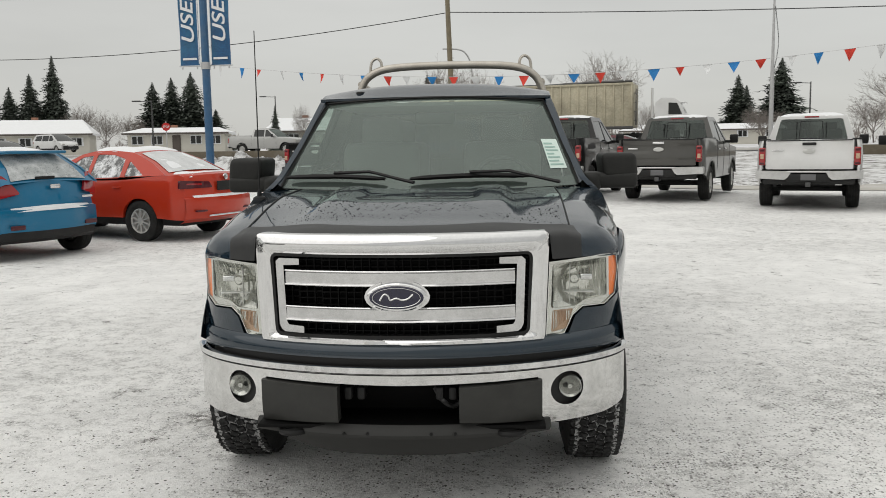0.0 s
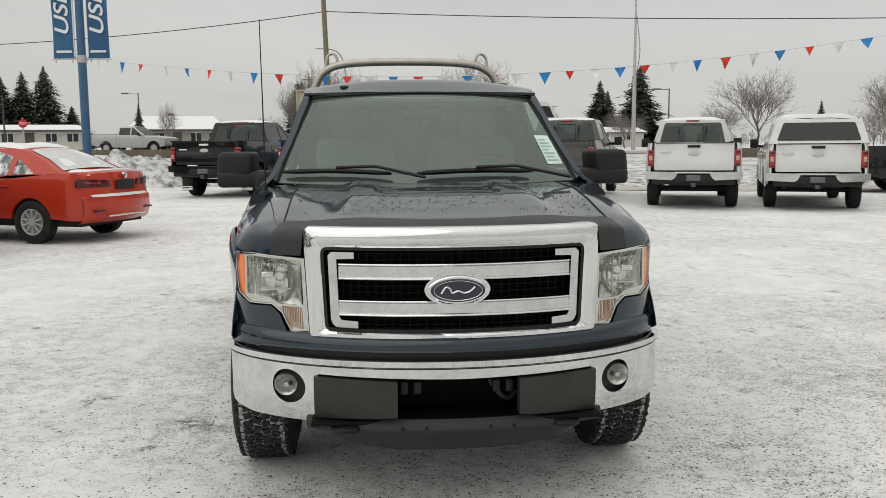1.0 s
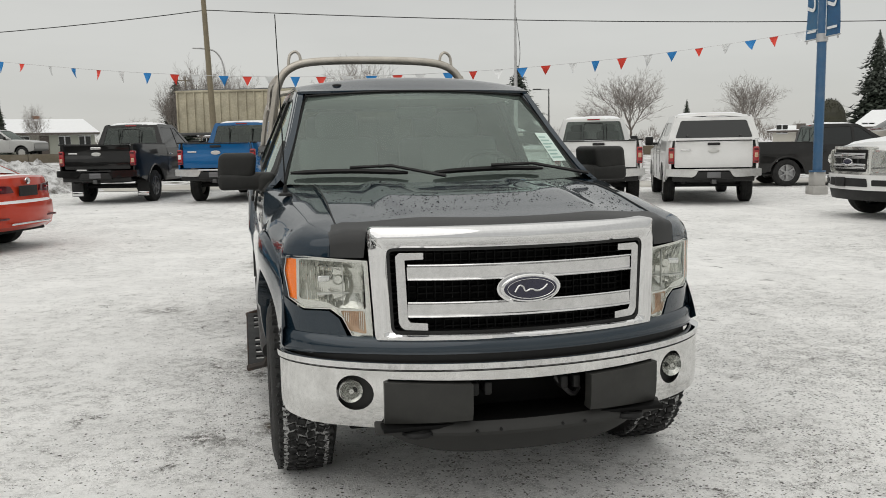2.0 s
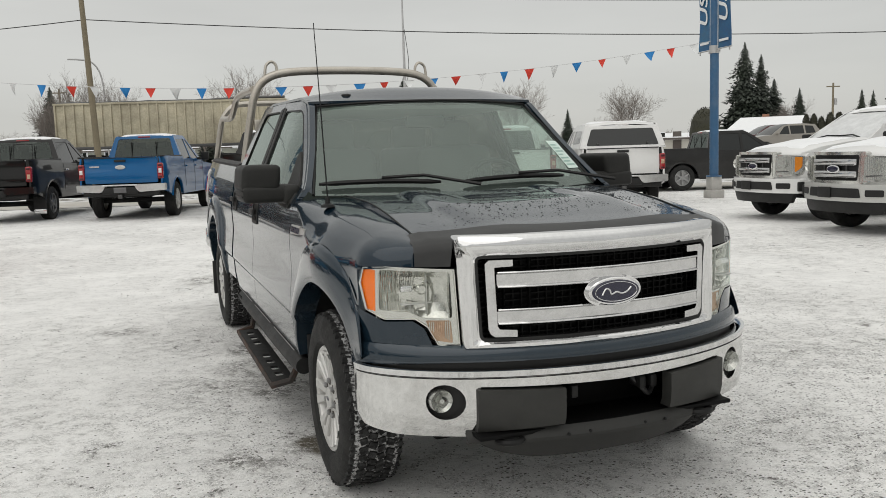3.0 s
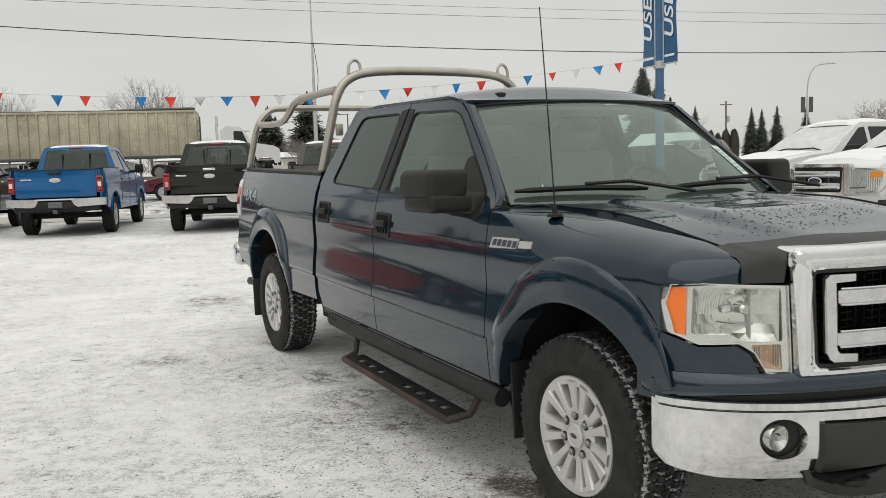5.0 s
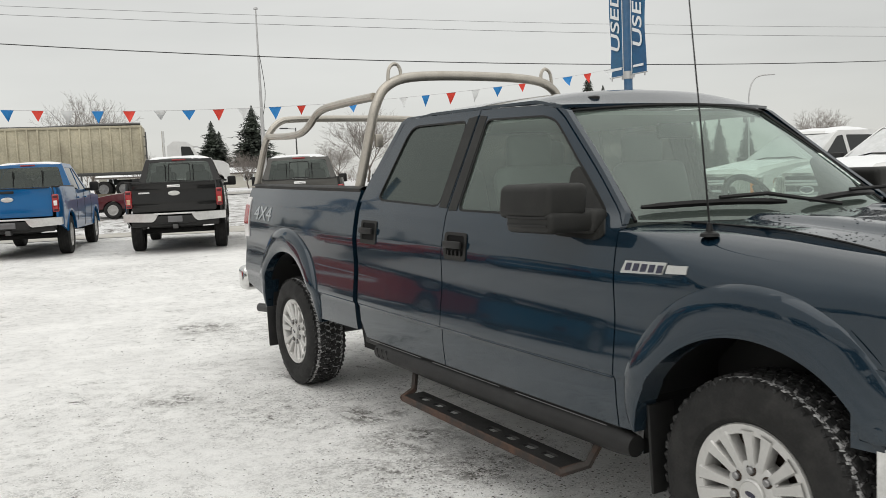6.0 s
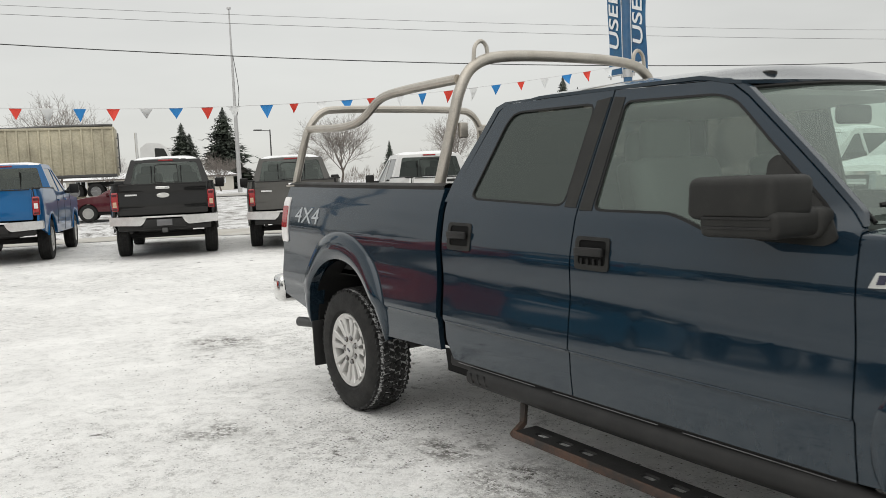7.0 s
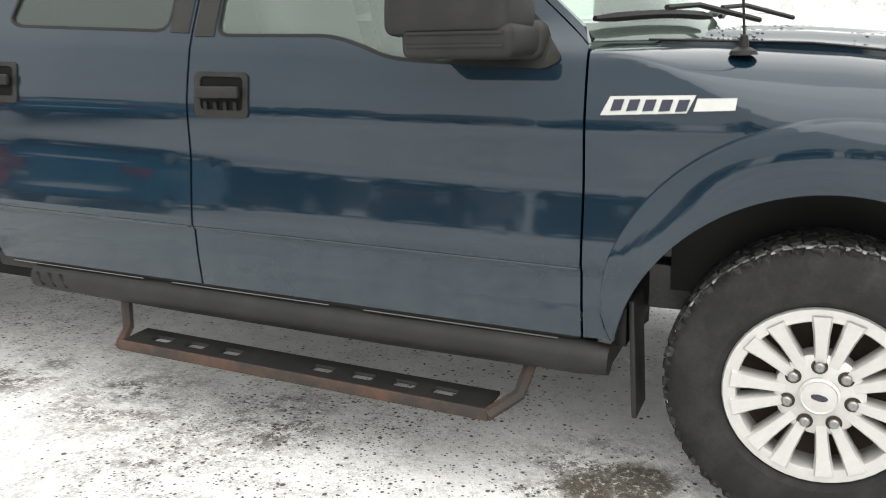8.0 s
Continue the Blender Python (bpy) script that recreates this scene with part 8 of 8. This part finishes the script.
def snow_bank(x, y, rx, ry, h, seed, label):
    bm = B()

    def f(u, v):
        a, r = u * math.tau, v
        xx, yy = rx * r * math.cos(a), ry * r * math.sin(a)
        z = h * (1 - r * r) ** 1.2 * (0.75 + 0.5 * noise.noise((xx * 0.9 + seed, yy * 0.9, seed))) + 0.22 * h * noise.noise((xx * 3.3, yy * 3.3, seed)) * (1 - r * r) + 0.10 * h * noise.noise((xx * 8, yy * 8, seed)) * (1 - r * r)
        return (xx, yy, z - 0.05)
    grid(bm, f, 48, 14)
    bmesh.ops.remove_doubles(bm, verts=bm.verts, dist=1e-4)
    ob = tagged(part("snow_bank", bm, M_BANK, None, label, 60), category="snow bank", group="snow banks")
    ob.matrix_basis = pose(x, y, land(x, y))


M_BANK = material("ploughed_snow", (0.68, 0.68, 0.68), 0.85, 0, 0.12, 4.5, 22, bump=0.05, dirt=(0.11, 0.10, 0.09), dirt_amount=1.6)
snow_bank(-8.4, 25.6, 3.2, 1.6, 1.55, 1, "dirty ploughed snow bank at the edge of the lot")
snow_bank(-13.0, 28.0, 3.6, 1.8, 0.8, 2, "dirty ploughed snow bank at the edge of the lot")
snow_bank(2.5, 26.4, 4.0, 1.5, 0.35, 3, "low dirty snow bank at the edge of the lot")
snow_bank(10.0, 24.4, 4.0, 1.4, 0.35, 4, "low dirty snow bank at the edge of the lot")

# ---- houses across the road ----
M_SIDING = material("pale_siding", (0.55, 0.53, 0.47), 0.8, 0, 0.08, 0.8, 20)
M_SIDING_G = material("green_grey_siding", (0.33, 0.34, 0.29), 0.8, 0, 0.08, 0.8, 20)
M_SIDING_D = material("dark_siding", (0.10, 0.085, 0.075), 0.8, 0, 0.12, 0.8, 20)
M_BRICK = material("brown_brick", (0.28, 0.14, 0.09), 0.85, 0, 0.25, 3, 40)


def house(x, y, rz, w, d, h, rise, wall, n_win, label, chimney=True):
    t = thing("house", label, "house", pose(x, y, land(x, y), 0, 0, rz), "houses across the road")
    part("wall", box(B(), (0, 0, h / 2), (w, d, h)), wall, t)
    bm = B()
    W2, D2 = w / 2 + 0.5, d / 2 + 0.6
    vs = [bm.verts.new(p) for p in ((-W2, -D2, h), (W2, -D2, h), (W2, D2, h), (-W2, D2, h), (-W2 + 1.5, 0, h + rise), (W2 - 1.5, 0, h + rise))]
    for q in ((0, 1, 5, 4), (2, 3, 4, 5), (1, 2, 5), (3, 0, 4)):
        bm.faces.new([vs[i] for i in q])
    part("roof", thicken(bm, (0, 0, -0.25)), M_SNOW, t, "snow-covered hip roof", 0)
    part("eave_board", box(B(), (0, -D2 + 0.02, h - 0.14), (w + 1.0, 0.06, 0.2)), M_SIDING_D, t)
    for k in range(n_win):
        xx = -w / 2 + w * (k + 0.5) / n_win
        if k == n_win // 2:
            part("door", box(B(), (xx, -d / 2 - 0.03, 1.02), (0.9, 0.08, 2.04), 0.01), M_SIDING_D, t)
            continue
        wi = part("window", box(B(), (xx, -d / 2 - 0.03, 1.5), (min(1.5, w / n_win * 0.6), 0.08, 1.0), 0.01), M_BANNER_WHITE, t)
        part("pane", box(B(), (xx - 0.3, -d / 2 - 0.08, 1.5), (0.5, 0.03, 0.84)), M_CAR_GLASS, wi)
        part("pane", box(B(), (xx + 0.3, -d / 2 - 0.08, 1.5), (0.5, 0.03, 0.84)), M_CAR_GLASS, wi)
    if chimney:
        part("chimney", box(B(), (-w * 0.08, 0.3, h + rise - 0.2), (0.7, 0.6, 1.0), 0.02), M_BRICK, t)


house(-36.4, 94.4, 12, 10.5, 8, 2.35, 0.6, M_SIDING, 5, "long pale bungalow with snowy roof and white windows")
house(-21.3, 95.5, 10, 9.6, 8, 2.35, 1.5, M_SIDING_G, 5, "green-grey bungalow with a snowy hip roof")
house(-54.5, 97.2, 20, 11, 8, 2.5, 1.7, M_SIDING, 4, "pale bungalow with snowy roof behind the trees")
house(65.0, 71.6, -45, 8.5, 7, 1.6, 1.7, M_SIDING_D, 4, "dark bungalow with snowy roof and brick chimney")
house(30.0, 125.0, -16, 22, 8, 2.2, 0.8, M_SIDING, 6, "low pale building with snowy roof", False)
house(4.0, 128.0, -16, 22, 8, 2.2, 0.8, M_SIDING_G, 6, "low grey building with snowy roof", False)
house(57.5, 77.8, -40, 5.5, 6, 1.4, 0.5, M_SIDING, 3, "low pale shed with snowy roof", False)

# ---- trees ----
M_BARK = material("grey_brown_bark", (0.115, 0.095, 0.08), 0.9, 0, 0.25, 6, 60, bump=0.005)
M_TWIG = material("frosted_twigs", (0.22, 0.195, 0.175), 0.9, 0, 0.3, 3, 40)
M_NEEDLE = material("dark_spruce_needles", (0.040, 0.052, 0.036), 0.85, 0, 0.5, 1.4, 12, dirt=(0.34, 0.35, 0.35), dirt_amount=0.45)
M_CEDAR = material("dark_cedar_hedge", (0.036, 0.036, 0.022), 0.9, 0, 0.5, 2, 14)
TREES = {}


def spruce_mesh(seed):
    """Unit-high spruce crown, about 0.40 wide: uneven tiers of drooping, ragged sprays with gaps."""
    rn = random.Random(seed)
    bm = B()
    tiers = 50
    for k in range(tiers):
        f = k / (tiers - 1)
        z = 0.07 + 0.92 * f
        R = (0.205 * (1 - f) ** 0.78 + 0.006) * rn.uniform(0.72, 1.12)
        n = max(6, int(34 * (1 - f) + 6))
        for j in range(n):
            a = math.tau * (j + rn.random()) / n
            lump = 0.82 + 0.42 * noise.noise((2.2 * math.cos(a) + seed * 3.1, 2.2 * math.sin(a), 9.0 * f))
            r = R * rn.uniform(0.62, 1.12) * lump
            c, s = math.cos(a), math.sin(a)
            w = r * rn.uniform(0.12, 0.24) + 0.003
            drop = r * rn.uniform(0.10, 0.42)
            for q in range(3):
                r0, r1 = r * (0.06 + 0.30 * q), r * (0.40 + 0.30 * q)
                ww = w * (1.0 - 0.25 * q)
                z0, z1 = z - drop * r0 / r, z - drop * (r1 / r) ** 1.5 + rn.uniform(-0.004, 0.004)
                jit = rn.uniform(-0.4, 0.4) * w
                p = [(c * r0 - s * jit, s * r0 + c * jit, z0 + 0.012), (c * r1 * 0.8 - s * (ww + jit), s * r1 * 0.8 + c * (ww + jit), z1 - 0.008), (c * r1 - s * jit, s * r1 + c * jit, z1 - 0.002), (c * r1 * 0.8 + s * (ww - jit), s * r1 * 0.8 - c * (ww - jit), z1 - 0.014)]
                bm.faces.new([bm.verts.new(v) for v in p])
    return bm


def spruce(x, y, top, wide, seed):
    z0 = land(x, y)
    h = top - z0
    t = thing("spruce_tree", "tall dark spruce with ragged drooping boughs" if h > 6 else "small dark spruce with ragged boughs", "tree", pose(x, y, z0, 0, 0, seed * 47), "spruces")
    t.scale = (wide / 0.175, wide / 0.175, h)
    s = seed % 5
    if ("s", s) not in TREES:
        TREES[("s", s)] = (part("trunk", lathe(B(), [(-0.01, 0.018), (0.5, 0.011), (0.97, 0.002)], 8, "z"), M_BARK, t).data, part("crown", spruce_mesh(s), M_NEEDLE, t, "", 0).data)
    else:
        share("trunk", TREES[("s", s)][0], t, Matrix())
        share("crown", TREES[("s", s)][1], t, Matrix())


def bare_mesh(seed, depth=5, spread=0.7):
    """Leafless tree: forking limbs that end in a haze of fine twigs."""
    rn = random.Random(seed)
    trunk, limbs = B(), B()

    def tube(bm, a, b, r0, r1, n):
        d = (b - a).normalized()
        s = d.cross(Vector((0.3, 0.9, 0.2))).normalized()
        u = s.cross(d)
        A = [bm.verts.new(a + r0 * (math.cos(k * math.tau / n) * s + math.sin(k * math.tau / n) * u)) for k in range(n)]
        C = [bm.verts.new(b + r1 * (math.cos(k * math.tau / n) * s + math.sin(k * math.tau / n) * u)) for k in range(n)]
        for k in range(n):
            bm.faces.new((A[k], A[(k + 1) % n], C[(k + 1) % n], C[k]))

    def grow(p, d, ln, r, lvl):
        mid = p + d * ln * 0.5 + Vector((rn.uniform(-1, 1), rn.uniform(-1, 1), -0.4 if lvl else 0.0)) * ln * 0.06
        e = p + d * ln
        bm = trunk if lvl == 0 else limbs
        n = 8 if lvl == 0 else 5 if lvl < 3 else 3
        tube(bm, p, mid, r, r * 0.80, n)
        tube(bm, mid, e, r * 0.80, r * 0.55, n)
        if lvl >= depth:
            return
        count = (8, 6, 5, 4, 3)[lvl]
        turn = rn.uniform(0, math.tau)
        for k in range(count):
            f = (0.50 if lvl == 0 else 0.25) + (0.50 if lvl == 0 else 0.75) * (k + rn.random()) / count
            at = p.lerp(mid, f * 2) if f < 0.5 else mid.lerp(e, min(1.0, f * 2 - 1))
            side = d.orthogonal().normalized()
            side.rotate(Matrix.Rotation(turn + 2.4 * k + rn.uniform(-0.4, 0.4), 3, d))
            open_ = spread * (rn.uniform(1.0, 1.5) - 0.7 * f)
            nd = (d * math.cos(open_) + side * math.sin(open_) + Vector((0, 0, 0.14))).normalized()
            grow(at, nd, ln * (rn.uniform(1.15, 1.5) * (1.1 - 0.3 * f) if lvl == 0 else rn.uniform(0.45, 0.68)), max(0.0010, r * rn.uniform(0.42, 0.58)), lvl + 1)
    grow(Vector((0, 0, -0.02)), Vector((0, 0, 1)), 0.34, 0.0130, 0)
    return trunk, limbs


def bare_tree(x, y, top, wide, seed):
    z0 = land(x, y)
    h = top - z0
    t = thing("bare_tree", "leafless winter tree with fine frosted twigs", "tree", pose(x, y, z0, 0, 0, seed * 71), "bare trees")
    s = seed % 4
    if ("b", s) not in TREES:
        a, b = bare_mesh(s + 20, 5, (0.75, 0.85, 0.65, 0.80)[s])
        hi = max(v.co.z for v in b.verts)
        for m_ in (a, b):
            bmesh.ops.scale(m_, verts=m_.verts, vec=(1 / hi, 1 / hi, 1 / hi))
        reach = 2 * sorted(math.hypot(v.co.x, v.co.y) for v in b.verts)[int(len(b.verts) * 0.96)]
        TREES[("b", s)] = (part("trunk", a, M_BARK, t).data, part("crown", b, M_TWIG, t, "", 60).data, reach)
    else:
        share("trunk", TREES[("b", s)][0], t, Matrix())
        share("crown", TREES[("b", s)][1], t, Matrix())
    t.scale = (1.2 * wide / TREES[("b", s)][2], 1.2 * wide / TREES[("b", s)][2], h)


SPRUCES = (
    (-66.0, 110.2, 10.0, 3.4), (-63.7, 111.4, 11.8, 3.8), (-61.1, 112.8, 14.3, 3.7), (-47.9, 114.8, 10.6, 4.2), (-45.3, 115.1, 11.2, 4.2), (-42.1, 114.0, 11.8, 4.5),
    (-39.2, 115.3, 6.7, 3.3), (-23.7, 88.1, 5.8, 1.1), (-6.9, 84.0, 8.4, 2.6), (2.0, 86.3, 7.1, 2.7), (7.7, 90.9, 5.7, 1.8), (37.5, 134.7, 11.4, 4.6),
    (39.4, 137.0, 9.9, 3.8), (42.1, 128.5, 13.3, 6.0), (79.0, 142.0, 8.6, 2.0), (69.9, 81.9, 13.3, 3.9), (72.5, 82.1, 11.9, 3.2), (74.8, 82.4, 9.0, 3.0),
    (70.0, 73.0, 7.2, 1.7), (79.5, 73.4, 7.1, 1.5), (80.6, 72.8, 6.9, 1.4), (82.4, 72.1, 7.2, 1.6), (85.0, 70.0, 7.0, 1.5))
for i, (x, y, top, w) in enumerate(SPRUCES):
    spruce(x, y, top, w, i)
BARE = (
    (-56.4, 110.6, 8.3, 4.1), (-53.3, 111.2, 7.1, 4.5), (-49.2, 109.9, 6.5, 3.5), (-19.8, 83.9, 5.9, 1.8), (-4.3, 71.5, 9.3, 4.6), (-1.4, 72.6, 8.7, 4.4),
    (-6.6, 73.0, 7.4, 3.6), (10.9, 82.0, 10.4, 6.6), (6.2, 80.0, 6.3, 2.6), (15.0, 84.0, 5.6, 3.4), (53.7, 112.5, 12.1, 9.2), (48.0, 110.0, 7.0, 6.0),
    (66.0, 101.0, 10.8, 7.2), (62.0, 98.0, 6.4, 5.0), (70.5, 74.5, 6.4, 3.2), (82.0, 58.0, 7.2, 5.4), (-25.0, 104.0, 5.4, 5.0), (-12.0, 100.0, 5.2, 5.0),
    (30.0, 96.0, 5.4, 5.0), (-70.5, 118.9, 7.8, 6.1))
for i, (x, y, top, w) in enumerate(BARE):
    bare_tree(x, y, top, w, i)


def hedge(x, y, w, h, rz, columns):
    """Clipped cedars: round-topped columns covered all over with small upright sprays."""
    rn = random.Random(int(x * 10))
    bm = B()
    for c in range(columns):
        cx = -w / 2 + w * (c + 0.5) / columns
        r = 0.62 * w / columns
        hc = h * rn.uniform(0.90, 1.0)
        girth = lambda f: r * (0.78 + 0.30 * math.sin(math.pi * min(1.0, f * 1.15))) * (1 - max(0.0, (f - 0.72) / 0.28) ** 2.2) ** 0.5
        lathe(bm, [(hc * f, max(0.002, 0.92 * girth(f))) for f in (0.0, 0.2, 0.45, 0.7, 0.82, 0.90, 0.96, 1.0)], 14, "z", (cx, 0, 0))
        for k in range(900):
            f, a = rn.random(), rn.uniform(0, math.tau)
            q = girth(f) * rn.uniform(0.9, 1.06)
            p = Vector((cx + q * math.cos(a), q * math.sin(a), hc * f))
            s = rn.uniform(0.05, 0.13)
            t = Vector((-math.sin(a), math.cos(a), 0)) * s * rn.uniform(0.3, 0.6)
            tip = Vector((0.5 * s * math.cos(a), 0.5 * s * math.sin(a), s * rn.uniform(0.8, 1.7)))
            bm.faces.new([bm.verts.new(v) for v in (p - t, p + t, p + tip)])
    ob = tagged(part("hedge", bm, M_CEDAR, None, "clipped dark cedar hedge", 0), category="hedge", group="hedges")
    ob.matrix_basis = pose(x, y, land(x, y), 0, 0, rz)


hedge(45.9, 58.2, 2.1, 3.7, -30, 1)
hedge(61.2, 61.7, 2.0, 3.1, -40, 3)
hedge(62.9, 60.8, 1.6, 3.5, -40, 2)

# far woods that close the horizon
rnd = random.Random(3)
bm = B()
for k in range(900):
    a = radians(rnd.uniform(-80, 95))
    d = rnd.uniform(130, 260)
    x, y = d * math.sin(a), d * math.cos(a)
    z0 = land(x, y) - 0.3
    h = rnd.uniform(1.6, 4.6) * d / 150 * (0.7 + 0.5 * noise.noise((a * 6, 0, 0)))
    w = h * rnd.uniform(0.35, 0.8)
    tri = 30
    for j in range(tri):
        b = rnd.uniform(0, math.tau)
        zz = rnd.uniform(0.1, 0.85) * h
        r = w * (1 - zz / h) * rnd.uniform(0.5, 1.0) + 0.1
        p = Vector((x + r * math.cos(b), y + r * math.sin(b), z0 + zz))
        s = rnd.uniform(0.3, 0.7) * w
        lean = Vector((rnd.uniform(-0.5, 0.5) * s, rnd.uniform(-0.5, 0.5) * s, s))
        bm.faces.new([bm.verts.new(v) for v in (p + Vector((-0.035 * w, 0, 0)), p + Vector((0.035 * w, 0.02 * w, 0)), p + lean)])
    bm.faces.new([bm.verts.new(v) for v in ((x - 0.04 * w, y, z0), (x + 0.04 * w, y, z0), (x, y, z0 + h))])
tagged(part("far_woods", bm, M_TWIG, None, "distant bare winter woods along the horizon", 0), category="woods", kind="stuff")

# loose grit and snow crumbs on the lot
rnd = random.Random(17)
for nm, mt, cnt, lab in (("grit", M_GRIT, 2600, "loose dark grit scattered on the packed snow"), ("snow_crumbs", M_SNOW, 1500, "snow crumbs scattered on the packed snow")):
    vs, fs = [], []
    for k in range(cnt):
        x, y = rnd.gauss(-0.6, 2.4), rnd.gauss(2.0, 3.4)
        if noise.noise((x * 0.8, y * 0.8, 5.0 + cnt)) < -0.1 or abs(x) < 0.85 and -0.9 < y < 5.0 and rnd.random() < 0.7:
            continue
        r = rnd.choice((0.002, 0.0025, 0.003, 0.004, 0.0055))
        i0 = len(vs)
        z = land(x, y)
        for d in ((1, 0, 0), (-1, 0, 0), (0, 1, 0), (0, -1, 0), (0, 0, 0.8), (0, 0, -0.5)):
            vs.append((x + d[0] * r * rnd.uniform(0.7, 1.6), y + d[1] * r * rnd.uniform(0.7, 1.6), z + d[2] * r + 0.001))
        fs += [tuple(i0 + q for q in f) for f in ((0, 2, 4), (2, 1, 4), (1, 3, 4), (3, 0, 4), (2, 0, 5), (1, 2, 5), (3, 1, 5), (0, 3, 5))]
    me = bpy.data.meshes.new(nm)
    me.from_pydata(vs, [], fs)
    me.materials.append(mt)
    tagged(new(nm, me), label=lab, category="grit", kind="stuff")
